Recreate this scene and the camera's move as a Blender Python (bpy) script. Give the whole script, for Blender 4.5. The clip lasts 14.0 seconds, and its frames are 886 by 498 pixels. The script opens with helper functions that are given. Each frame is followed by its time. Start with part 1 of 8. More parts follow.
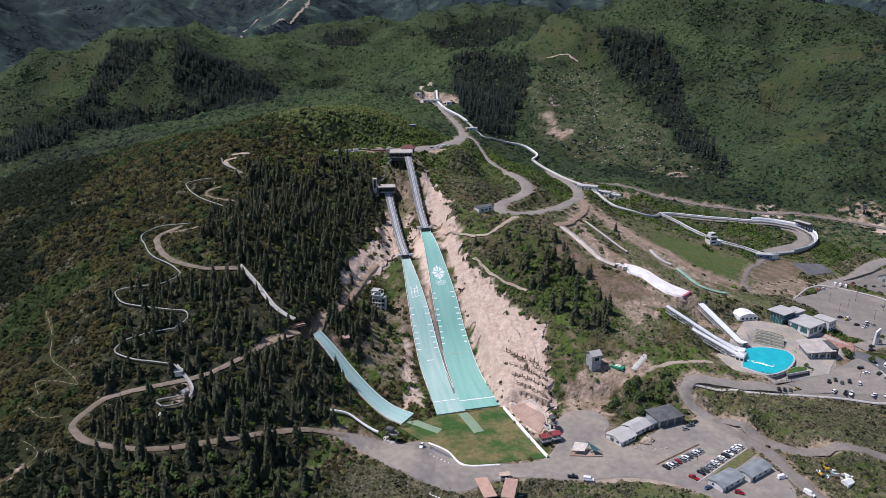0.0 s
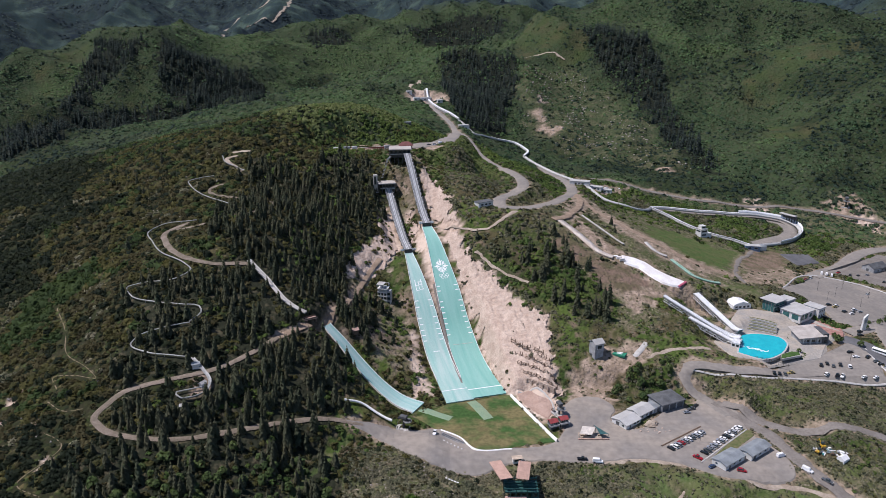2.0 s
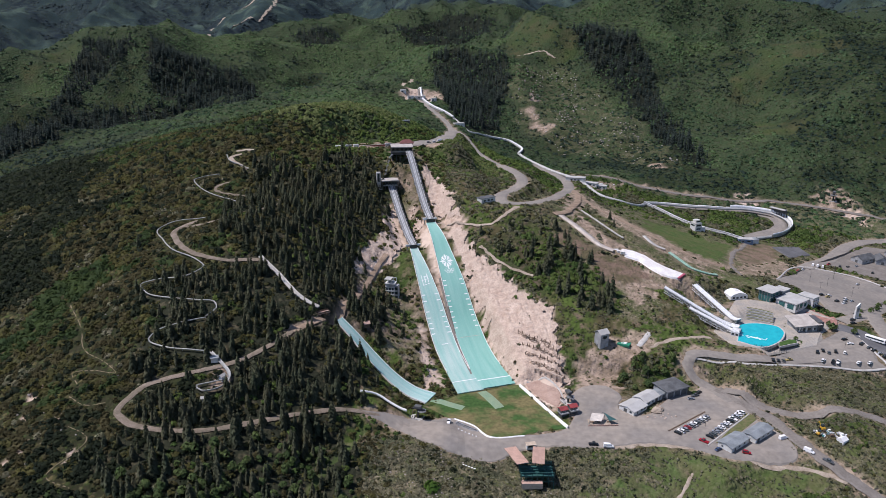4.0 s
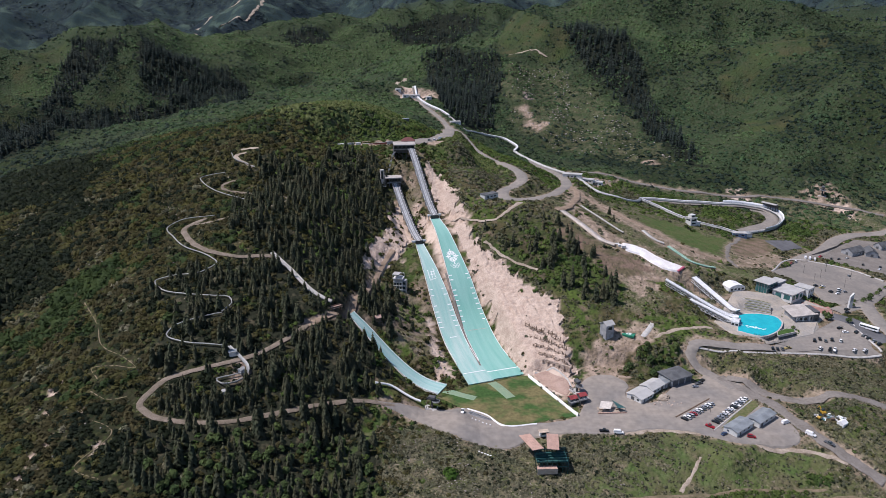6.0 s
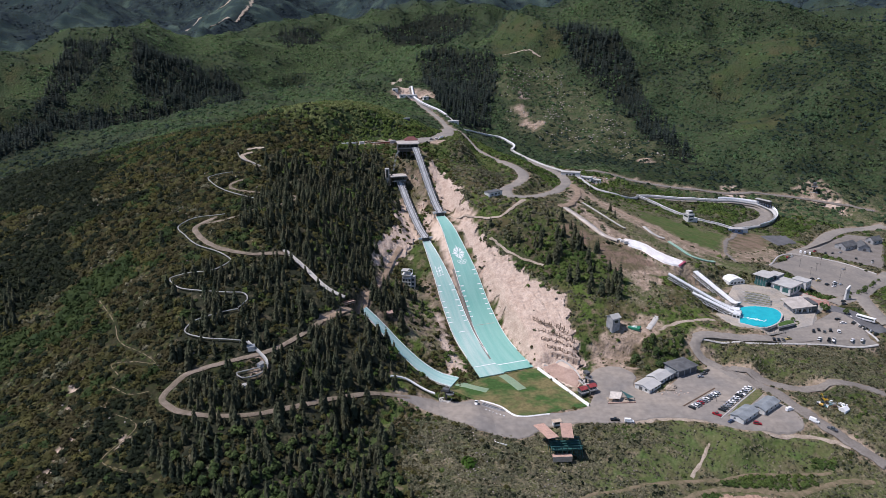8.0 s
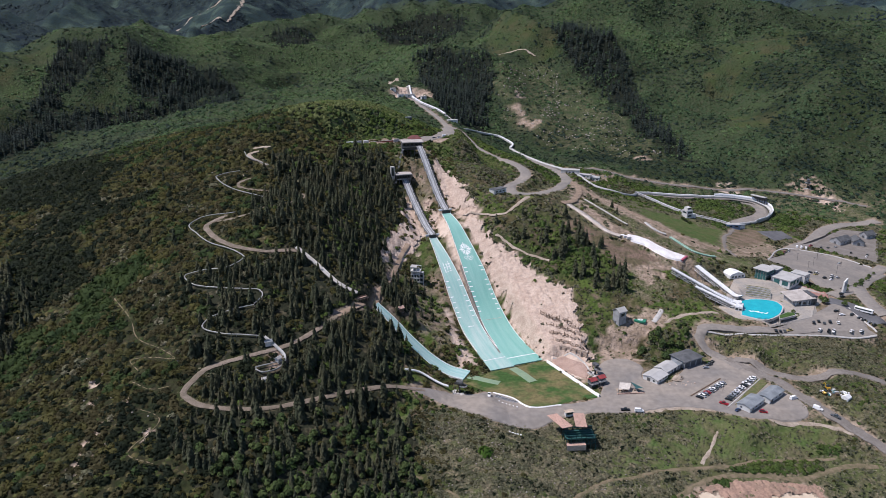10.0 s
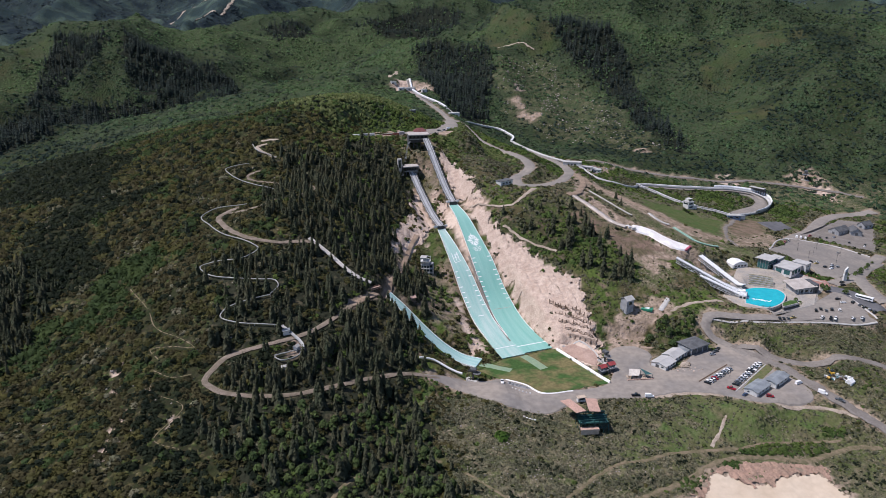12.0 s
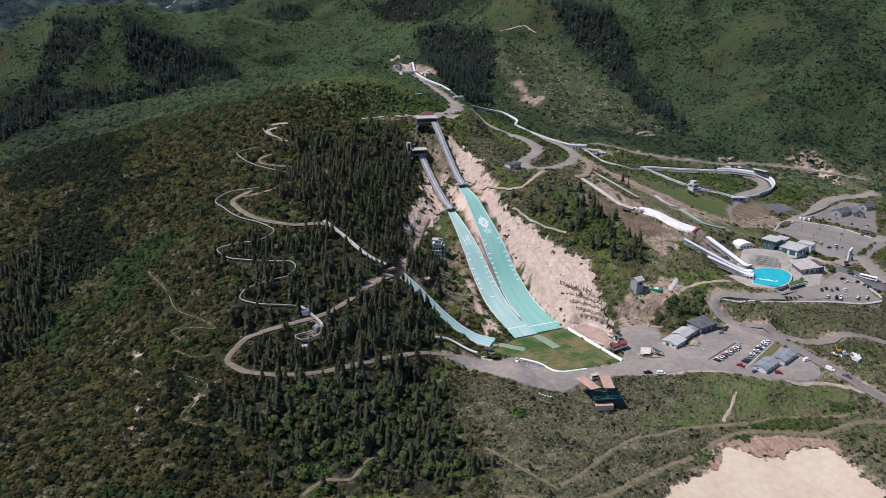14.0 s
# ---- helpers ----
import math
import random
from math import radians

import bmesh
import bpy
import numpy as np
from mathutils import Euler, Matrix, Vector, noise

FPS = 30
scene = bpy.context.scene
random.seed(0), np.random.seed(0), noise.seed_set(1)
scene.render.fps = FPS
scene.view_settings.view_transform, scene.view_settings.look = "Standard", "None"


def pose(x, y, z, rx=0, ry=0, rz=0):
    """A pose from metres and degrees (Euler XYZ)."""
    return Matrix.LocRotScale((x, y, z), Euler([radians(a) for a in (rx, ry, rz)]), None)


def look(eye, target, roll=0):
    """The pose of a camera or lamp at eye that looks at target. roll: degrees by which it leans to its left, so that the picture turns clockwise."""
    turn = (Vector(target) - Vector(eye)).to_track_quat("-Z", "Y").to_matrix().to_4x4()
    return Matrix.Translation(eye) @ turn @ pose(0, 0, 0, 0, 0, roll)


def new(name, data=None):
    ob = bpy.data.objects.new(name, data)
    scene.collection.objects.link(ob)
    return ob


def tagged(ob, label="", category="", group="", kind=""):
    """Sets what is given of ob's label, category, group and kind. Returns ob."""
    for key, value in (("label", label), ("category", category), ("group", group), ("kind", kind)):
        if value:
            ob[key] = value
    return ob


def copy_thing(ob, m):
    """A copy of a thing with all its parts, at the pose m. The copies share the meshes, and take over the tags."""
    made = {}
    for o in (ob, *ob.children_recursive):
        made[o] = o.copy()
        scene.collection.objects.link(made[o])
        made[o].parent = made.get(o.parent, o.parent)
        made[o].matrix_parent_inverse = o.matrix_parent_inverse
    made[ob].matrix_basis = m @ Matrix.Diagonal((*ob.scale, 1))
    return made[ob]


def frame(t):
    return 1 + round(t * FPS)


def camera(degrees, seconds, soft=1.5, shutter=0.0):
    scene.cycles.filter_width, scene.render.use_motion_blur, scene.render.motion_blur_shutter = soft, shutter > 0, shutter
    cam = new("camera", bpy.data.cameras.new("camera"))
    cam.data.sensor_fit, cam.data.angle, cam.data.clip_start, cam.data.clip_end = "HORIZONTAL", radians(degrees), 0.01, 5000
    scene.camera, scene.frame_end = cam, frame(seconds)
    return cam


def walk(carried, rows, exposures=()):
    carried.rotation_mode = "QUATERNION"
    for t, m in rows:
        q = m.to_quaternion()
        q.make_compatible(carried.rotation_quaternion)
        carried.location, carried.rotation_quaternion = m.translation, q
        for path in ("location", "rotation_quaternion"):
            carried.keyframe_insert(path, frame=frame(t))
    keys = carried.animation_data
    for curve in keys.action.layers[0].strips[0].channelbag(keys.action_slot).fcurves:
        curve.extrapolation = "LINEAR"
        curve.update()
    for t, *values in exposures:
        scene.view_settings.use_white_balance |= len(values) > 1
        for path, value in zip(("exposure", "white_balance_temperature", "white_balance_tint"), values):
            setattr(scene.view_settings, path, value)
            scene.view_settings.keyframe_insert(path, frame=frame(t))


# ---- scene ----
cam = camera(66.6, 14.0, soft=0.8)
PATH = [
    (0, (0.889, 1.329, 224.215), (0.816, 3.231, 223.599), 0.1),
    (0.5, (-3.283, -1.834, 224.251), (-3.341, 0.067, 223.634), 0.0),
    (1, (-7.436, -5.0, 224.299), (-7.48, -3.099, 223.682), 0.0),
    (1.5, (-11.572, -8.109, 224.344), (-11.601, -6.207, 223.726), -0.0),
    (2, (-15.658, -11.118, 224.381), (-15.675, -9.216, 223.761), -0.0),
    (2.5, (-19.71, -14.03, 224.421), (-19.718, -12.128, 223.801), -0.1),
    (3, (-23.798, -16.804, 224.469), (-23.795, -14.903, 223.849), -0.1),
    (5.5, (-44.542, -29.825, 224.957), (-44.479, -27.927, 224.332), -0.2),
    (6, (-48.641, -32.353, 225.002), (-48.57, -30.454, 224.377), -0.2),
    (6.5, (-52.705, -34.8, 225.043), (-52.627, -32.902, 224.418), -0.2),
    (7, (-56.779, -37.157, 225.08), (-56.692, -35.259, 224.456), -0.3),
    (7.5, (-60.829, -39.452, 225.11), (-60.732, -37.554, 224.486), -0.3),
    (8, (-64.794, -41.66, 225.148), (-64.687, -39.762, 224.524), -0.3),
    (10.5, (-83.965, -51.744, 225.545), (-83.821, -49.85, 224.919), -0.4),
    (11, (-87.63, -53.641, 225.579), (-87.481, -51.75, 224.947), -0.4),
    (11.5, (-91.183, -55.407, 225.615), (-91.029, -53.518, 224.978), -0.4),
    (12, (-94.624, -57.075, 225.642), (-94.464, -55.188, 225.0), -0.4),
    (12.5, (-98.078, -58.701, 225.671), (-97.915, -56.817, 225.021), -0.4),
    (13, (-101.51, -60.296, 225.695), (-101.345, -58.416, 225.034), -0.4),
    (13.5, (-104.9, -61.847, 225.715), (-104.732, -59.971, 225.043), -0.4),
    (14, (-108.25, -63.34, 225.719), (-108.079, -61.468, 225.035), -0.5),
]
walk(cam, [(t, look(eye, target, roll)) for t, eye, target, roll in PATH], exposures=((0, 0.27, 6250, 19), (14, 0.27, 6250, 19)))

# ---------------------------------------------------------------- sky and sun
SUN_WAY = Vector((0.51, -0.02, -0.86)).normalized()  # the way the sunlight travels
world = bpy.data.worlds.new("sky")
scene.world = world
world.use_nodes = True
sky = world.node_tree.nodes.new("ShaderNodeTexSky")
sky.sky_type, sky.sun_disc = "NISHITA", False
sky.sun_elevation = math.asin(-SUN_WAY.z)
sky.sun_rotation = math.atan2(-SUN_WAY.x, -SUN_WAY.y)
sky.altitude, sky.air_density, sky.dust_density = 2100, 1.0, 0.6
world.node_tree.links.new(sky.outputs[0], world.node_tree.nodes["Background"].inputs[0])
world.node_tree.nodes["Background"].inputs[1].default_value = 0.1
sun = new("sun", bpy.data.lights.new("sun", "SUN"))
sun.data.energy, sun.data.angle, sun.data.color = 4.0, radians(0.53), (1.0, 0.96, 0.9)
sun.matrix_world = look((-400, 0, 600), Vector((-400, 0, 600)) + SUN_WAY)


# ---------------------------------------------------------------- the lie of the land
VALLEYS_AND_RANGES = [  # x, y, radius, rise
    (-30, 360, 440, 40.1), (0, -2500, 2580, 20.5), (-2600, -800, 2570, -56.2), (2600, 0, 1900, 67),
    (-3500, 2600, 2520, 355), (2400, 3700, 1680, -28.5), (-600, 4250, 2000, 110.6), (2400, -1500, 2510, -60.9),
    (600, 300, 650, -102.8), (-300, 0, 440, -15.6), (-790, 1270, 920, -20), (2600, 1500, 1830, 1.7),
    (-1300, 500, 1090, -25.5), (300, 1600, 1040, 129.7), (0, -800, 1080, -53.9), (1000, 1100, 1040, 42.4),
    (-60, 0, 450, -16.3), (-2600, 3400, 1740, -195.2), (-500, 400, 580, 33), (1400, 4200, 2020, 416.7),
    (-250, 1150, 790, -52.6), (3200, 3000, 1860, 362.4), (290, 440, 470, 15), (-1600, 4000, 1750, 327.1),
]
SPURS = [  # x, y, radius, rise
    (-15, 370, 90, -27.4), (270, 871, 210, -7.4), (-153, 660, 160, 53.6), (700, 750, 240, -62.9),
    (-181, 407, 100, 34.1), (28, 229, 60, -5), (-812, 2798, 650, -130), (-240, 1837, 410, -56.6),
    (-383, 655, 170, 28.1), (-300, 900, 210, 32.7), (104, 658, 160, -2.2), (290, 670, 170, -20.2),
    (-250, 240, 70, 9.1), (110, 215, 70, -8.1), (240, 1023, 240, -49.2), (-242, 544, 130, 11.7),
    (148, 1391, 320, 36.9), (-48, 1037, 240, 20.2), (601, 962, 260, 17.3), (-301, 340, 100, -13.2),
    (459, 777, 210, -23.3), (-450, 250, 110, -10.2), (52, 562, 130, 17.4), (-95, 474, 110, -46.7),
]
KNOLLS = [  # x, y, radius, rise
    (-95, 392, 50, 22.6), (218, 307, 50, 12.6), (-117, 491, 60, 30), (-749, 1590, 210, 39),
    (477, 1227, 170, -16.9), (288, 445, 70, 7.7), (-83, 268, 40, -10.4), (-24, 2092, 260, -25.2),
    (-155, 463, 60, 18.2), (85, 381, 50, -8.2), (-631, 1374, 180, -21), (-250, 1150, 140, -23.4),
    (-453, 1583, 200, -18), (90, 973, 120, -18.2), (13, 551, 70, 20.2), (-150, 652, 45, -12),
    (-153, 660, 80, 15.6), (-790, 1271, 180, -14), (475, 1029, 140, -17.1), (164, 1274, 160, -19.6),
    (601, 962, 140, 22.5), (54, 425, 60, 7.5), (162, 553, 80, 7), (-112, 775, 90, 23),
]
HOLLOWS = [
    (32, 655, 40, -6), (270, 871, 200, 0.9), (-514, 960, 110, 9.8), (-626, 1004, 110, 22.0), (459, 1048, 110, -30.7),
    (-208, 1050, 110, 23.4), (-310, 1134, 110, 37.9), (-654, 1220, 200, -41.5), (477, 1227, 110, -11.8), (-123, 1233, 110, 17.5),
    (-259, 1310, 190, -19.7), (121, 1353, 190, 23.0), (-968, 1400, 190, 47.7), (588, 1500, 190, 38.5), (241, 1560, 190, 36.2),
    (-453, 1583, 190, -14.4), (814, 1618, 190, -21.8), (64, 1650, 190, -70.0), (654, 1668, 190, 37.3), (-743, 1760, 330, 33.7),
]
COMBES = [
    (-101, 628, 22, -6),
    (-743, 1760, 190, 33.3), (-1413, 1770, 190, -45.0), (-1413, 1770, 330, -66.7), (-1258, 1820, 330, -65.8), (-240, 1837, 190, -25.3),
    (1052, 1840, 330, -43.3), (1052, 1840, 190, -40.5), (940, 1870, 330, -45.3), (295, 1910, 190, -19.7), (-814, 1928, 190, 44.5),
    (-1110, 2020, 190, -28.9), (-383, 2060, 190, 40.6), (-228, 2160, 190, 40.1), (-920, 2180, 330, -17.4), (13, 2300, 190, 28.5),
    (-495, 2304, 190, 39.5), (-638, 2380, 190, -37.5), (15, 2720, 900, -44.1), (1010, 3100, 900, -54.7), (-1591, 3100, 900, -50.7),
]
FAR_RANGES = [
    (-2450, 4300, 700, 190),
    (1720, 3100, 900, -85.8), (-824, 3100, 500, 38.7), (-1978, 3100, 900, -60.9), (1367, 3100, 900, -66.9), (-2369, 3100, 500, -46.5),
    (286, 3100, 500, -34.1), (1665, 3800, 900, -65.9), (-551, 3800, 900, -50.1), (2097, 3800, 500, -83.2), (-2889, 3800, 500, 63.6),
    (1665, 3800, 500, -57.7), (-551, 3800, 500, -49.2), (-1941, 3800, 500, -38.4), (-2836, 4500, 900, 64.6), (2462, 4500, 500, 82.5),
    (-3395, 4500, 900, 79.1), (1444, 4500, 900, 40.1), (-3395, 4500, 500, 71.4), (407, 4500, 500, 43.2), (1955, 4500, 500, 49.9),
]
RUNS = {  # the three jumping hills: plan line, half widths of inrun and mat, profile of inrun and landing slope
    "large": ((-52, 600.5), (11, 377.5), [(-10, 115), (0, 108.6), (16, 97), (34, 84), (50, 74), (64, 68.4)],
              [(64.6, 65.4), (85, 60), (105, 49.6), (130, 34.6), (158, 13.6), (180, 3.2), (205, -1.8), (231, -3.1)]),
    "normal": ((-70, 581), (-7.9, 371.2), [(0, 88), (20, 76), (42, 65), (60, 57.8), (76, 54.4)],
               [(76.6, 52), (95, 44.4), (120, 31.2), (145, 14.2), (165, 3.8), (190, -1.1), (218.8, -3.0)]),
    "small": ((-97, 397), (-34.7, 362), [(0, 39), (1, 39)],
              [(1, 38.4), (12, 30), (28, 16), (44, 4.5), (58, -1.5), (71.5, -2.6)]),
}
PADS = [  # graded ground: centre x, y, half length, half width, turn, level, level per metre along y, soft edge
    (60, 338, 98, 27, 4, 0.0, 0.0, 16), (3, 346, 36, 26, 10, -1.7, -0.045, 8), (76, 366, 18, 14, 0, 1.5, 0.0, 10),
    (150, 316, 45, 16, 32, 0.0, 0.0, 12), (203, 417, 30, 20, 22, 14.6, 0.0, 14), (262, 432, 50, 24, -8, 14.2, 0.0, 16),
    (-62, 303, 40, 9, 20, 2.5, 0.0, 10), (243, 398, 42, 13, -6, 11.0, 0.09, 9), (-64, 667, 50, 10, 4, 112, 0.0, 34), (184, 450, 10, 9, 10, 18.0, 0.05, 9), (215, 467, 46, 9, 10, 19, 0.0, 12),
]


def smooth_line(knots, s):
    """A soft curve through the knots (Catmull-Rom)."""
    k = np.array(knots, float)
    s = np.clip(np.asarray(s, float), k[0, 0], k[-1, 0])
    m = np.gradient(k[:, 1], k[:, 0])
    i = np.clip(np.searchsorted(k[:, 0], s) - 1, 0, len(k) - 2)
    w = k[i + 1, 0] - k[i, 0]
    u = (s - k[i, 0]) / w
    return ((2 * u**3 - 3 * u**2 + 1) * k[i, 1] + (u**3 - 2 * u**2 + u) * w * m[i]
            + (3 * u**2 - 2 * u**3) * k[i + 1, 1] + (u**3 - u**2) * w * m[i + 1])


def step(a, b, v):
    u = np.clip((v - a) / (b - a), 0, 1)
    return u * u * (3 - 2 * u)


def along(line, x, y):
    """Distance along and across (right of) a plan line."""
    (ax, ay), (bx, by) = line
    n = math.hypot(bx - ax, by - ay)
    dx, dy = (bx - ax) / n, (by - ay) / n
    return (x - ax) * dx + (y - ay) * dy, (x - ax) * -dy + (y - ay) * dx, n


def waves(x, y, size, seed=0):
    """Cheap rolling noise of about unit height."""
    r = np.random.RandomState(seed)
    out = 0
    for k in range(7):
        a, p = r.uniform(0, 6.283), r.uniform(0, 6.283)
        f = 6.283 / (size * r.uniform(0.7, 1.6))
        out = out + np.sin((x * math.cos(a) + y * math.sin(a)) * f + p + 1.3 * np.sin((y * math.cos(a) - x * math.sin(a)) * f * 0.6 + p))
    return out / 2.6


def ground_height(x, y):
    x, y = np.asarray(x, float), np.asarray(y, float)
    z = np.zeros(np.broadcast(x, y).shape)
    for cx, cy, r, h in VALLEYS_AND_RANGES + SPURS + KNOLLS + HOLLOWS + COMBES + FAR_RANGES:
        z = z + h * np.exp(-((x - cx) ** 2 + (y - cy) ** 2) / r**2)
    away = np.hypot(x + 60, y + 40)
    far = step(500, 1600, away)
    z = z + step(1150, 1900, away) * (22 * (0.6 - np.abs(waves(x + 0.4 * y, y, 620, 8)))) + step(1900, 2800, away) * 120 * (0.55 - np.abs(waves(x, y, 1300, 9)))
    z = z + far * (26 * (0.55 - np.abs(waves(x, y, 420, 3))) + 11 * (0.55 - np.abs(waves(x, y, 190, 4))))
    for bench in BENCHES:
        best, level = np.full(z.shape, 1e9), np.zeros(z.shape)
        for (ax, ay, az), (bx, by, bz) in zip(bench, bench[1:]):
            dx, dy = bx - ax, by - ay
            u = np.clip(((x - ax) * dx + (y - ay) * dy) / (dx * dx + dy * dy), 0, 1)
            d = np.hypot(x - ax - u * dx, y - ay - u * dy)
            level, best = np.where(d < best, az + u * (bz - az), level), np.minimum(d, best)
        w = 1 - step(6, 38, best)
        z = z * (1 - w) + level * w
    for cx, cy, hx, hy, turn, level, tilt, soft in PADS:
        c, s = math.cos(radians(turn)), math.sin(radians(turn))
        u, v = (x - cx) * c + (y - cy) * s, (y - cy) * c - (x - cx) * s
        d = np.hypot(np.maximum(np.abs(u) - hx, 0), np.maximum(np.abs(v) - hy, 0))
        w = 1 - step(0, soft, d)
        z = z * (1 - w) + (level + tilt * (y - cy)) * w
    for name, (a, b, inrun, landing) in RUNS.items():
        s, across, n = along((a, b), x, y)
        half, soft = (11, 10) if name == "large" else (9, 9) if name == "normal" else (8, 9)
        top = np.where(s < landing[0][0], smooth_line(inrun, s) - 4.5, smooth_line(landing, s) - 0.45)
        d = np.hypot(np.maximum(np.abs(across) - half, 0), np.maximum(np.maximum(-s, s - n), 0))
        w = 1 - step(0, soft, d)
        z = z * (1 - w) + top * w
    return z


# ---------------------------------------------------------------- plan: lines and areas in metres
BENCHES = [  # ground cut level for a road: x, y, level
    [(-8, 880, 96), (19, 765, 87.5), (45, 685, 83.5), (57, 636, 79), (45, 605, 78.7), (29, 572, 80.4), (31, 552, 79.4), (58, 565, 75.7), (98, 640, 66), (115, 690, 59), (121, 750, 55.5), (112, 800, 55)],
    [(-132, 640, 113.5), (-105, 650, 112.5), (-74, 664, 112), (-50, 667, 112), (-28, 690, 110), (-14, 760, 105), (-8, 850, 98), (-10, 900, 99), (-25, 960, 107), (-48, 1045, 117)],
]
POOL_ROAD = [(156, 350), (152, 360), (147, 371), (141, 377.5), (138.5, 383), (142, 387.5), (150, 389), (160, 388), (179, 383.5), (206, 386), (229, 388)]
DROP_ROAD = [(266, 430), (274, 421), (280, 408), (285, 392)]
ENTRY_ROAD = [(274, 439), (301, 451), (348, 497), (376, 518)]
UPPER_ROAD = [(487, 677), (424, 660), (358, 606), (318, 572)]
DIRT_ROAD_RIGHT = [(157, 365), (169, 350), (181, 337), (197, 332), (209, 329), (225, 325), (237, 320)]
LOWER_ROAD = [(153, 366), (159, 354), (172, 327), (178, 299), (188, 282), (201, 265)]
PATH_A = [(-52, 207), (-27, 203), (0, 209), (19, 220), (42, 231), (66, 241), (81, 250), (93, 254), (114, 255), (142, 252), (154, 254), (171, 258), (189, 256)]
PATH_B = [(-58, 244), (-42, 226), (-25, 211)]
PATH_C = [(-23, 214), (-4, 227), (14, 242), (30, 251), (47, 254), (60, 258), (85, 260), (102, 261), (121, 264), (146, 263), (168, 263)]
GULLY_PATH = [(107, 284), (103, 279), (96, 271), (88, 262.5)]
FOREST_PATH = [(-153, 208), (-144, 217), (-130, 218), (-122, 230), (-110, 242)]
FOREST_CLEARING = [(-98, 264), (-90, 282), (-81, 300), (-72, 316)]
SERVICE_ROAD = [(-121, 366), (-135, 350), (-150, 337), (-166, 329), (-184, 322), (-195, 317), (-202, 307), (-204, 302), (-195, 292), (-178, 288), (-157, 289), (-140, 295), (-123, 304), (-105, 314), (-85, 324), (-65, 329)]
HILL_TRACK = [(-121, 366), (-105, 382), (-93, 417), (-78, 476), (-71, 497)]
UPPER_TRACK = [(-214, 483), (-227, 473), (-219, 451), (-197, 427), (-179, 420), (-152, 424)]
SUMMIT_ROAD = [(-80, 661), (-66, 666), (-50, 667), (-28, 690), (-14, 760), (-8, 850)]
SUMMIT_UPPER = [(-8, 846), (-10, 900), (-25, 960), (-40, 1010), (-48, 1045)]
HAIRPIN_UPPER = [(-8, 880), (6, 820), (19, 765), (33, 715), (43, 690)]
HAIRPIN_ROAD = [(41, 694), (47, 683), (56, 662), (57, 636), (45, 605), (29, 572), (31, 552), (45, 553), (58, 565), (76, 590), (98, 640), (115, 690), (121, 750), (112, 800), (98, 835)]
VALLEY_ROAD = [(129, 808), (172, 799), (221, 785), (246, 780), (274, 775), (322, 774), (394, 775), (427, 768), (449, 761), (511, 730)]
CROSS_PATH = [(-28, 542), (0, 521), (17, 519), (30, 527), (42, 540)]
SLOPE_PATH = [(7, 501), (16, 489), (32, 474), (45, 465)]
PISTE_TRACK = [(116, 676), (121, 620), (136, 591), (153, 566), (172, 549), (193, 531), (221, 527)]
PISTE_LINK = [(116, 676), (112, 628), (96, 577), (81, 547), (72, 539)]
WHITE_STRIP = [(78, 541), (88, 531.5), (97.5, 518.5), (106, 507), (116, 502)]
WHITE_SLAB = [(125, 503), (133, 502.5), (141, 498.5), (148, 488), (157, 481.5), (166, 481)]
GREEN_SLIDE = [(169.5, 522), (176, 511), (182, 501.5), (192, 498.5), (203, 499)]
PALE_CHUTE = [(103, 573), (116, 549), (130.5, 527)]
CONCRETE_SLIDE = [(154, 545), (158.5, 531), (166.5, 524.5)]
BOB_UPPER = [(-54, 1103), (-44, 1040), (-30, 1000), (-2, 955)]
BOB_MID = [(-2, 955), (20, 935), (45, 952), (80, 965), (94, 942), (86, 895), (98, 850), (113, 808), (128, 768), (143, 735), (160, 709), (184, 704), (203, 715), (212, 728)]
BOB_LOWER = [(212, 729), (232, 738), (254, 740.5), (284, 740), (319, 743), (351, 748), (371, 741), (378, 726), (373, 708), (355, 684), (329, 663.5), (307, 651.5), (288, 641)]
BOB_INNER = [(288, 641), (276, 652), (259, 661), (246, 676), (236, 694), (226, 714), (213, 727)]
COASTER_A = [(-208, 483), (-237, 484), (-242, 478), (-232, 457), (-218, 437), (-192, 416), (-188, 412), (-194, 404), (-220, 403), (-227, 402), (-220, 391), (-202, 383), (-183, 380), (-172, 379), (-170, 376), (-174, 366)]
COASTER_B = [(-174, 366), (-192, 360), (-202, 355), (-204, 350), (-192, 343), (-174, 341), (-164, 340), (-156, 333), (-150, 326), (-150, 320), (-155, 315), (-162, 313), (-166, 316), (-160, 319), (-151, 323)]
STRAIGHT_SLIDE = [(-153, 426), (-146, 420), (-137, 412), (-129, 403), (-122, 396), (-115, 392), (-108, 390)]
WHITE_TUBE = [(-77, 340), (-67, 343), (-58, 340), (-49, 337)]
TRAIL_A = [(-278, 404), (-254, 369), (-250, 360), (-221, 334), (-216, 329), (-232, 334), (-245, 336), (-237, 325)]
TRAIL_B = [(-238, 316), (-222, 306), (-212, 307)]
TRAIL_C = [(-226, 291), (-212, 282), (-220, 256), (-206, 250)]
RIDGE_PATH = [(-89, 1100), (-81, 1192), (-69, 1248)]
RIGHT_TRAIL = [(109, 1266), (166, 1287), (195, 1265)]

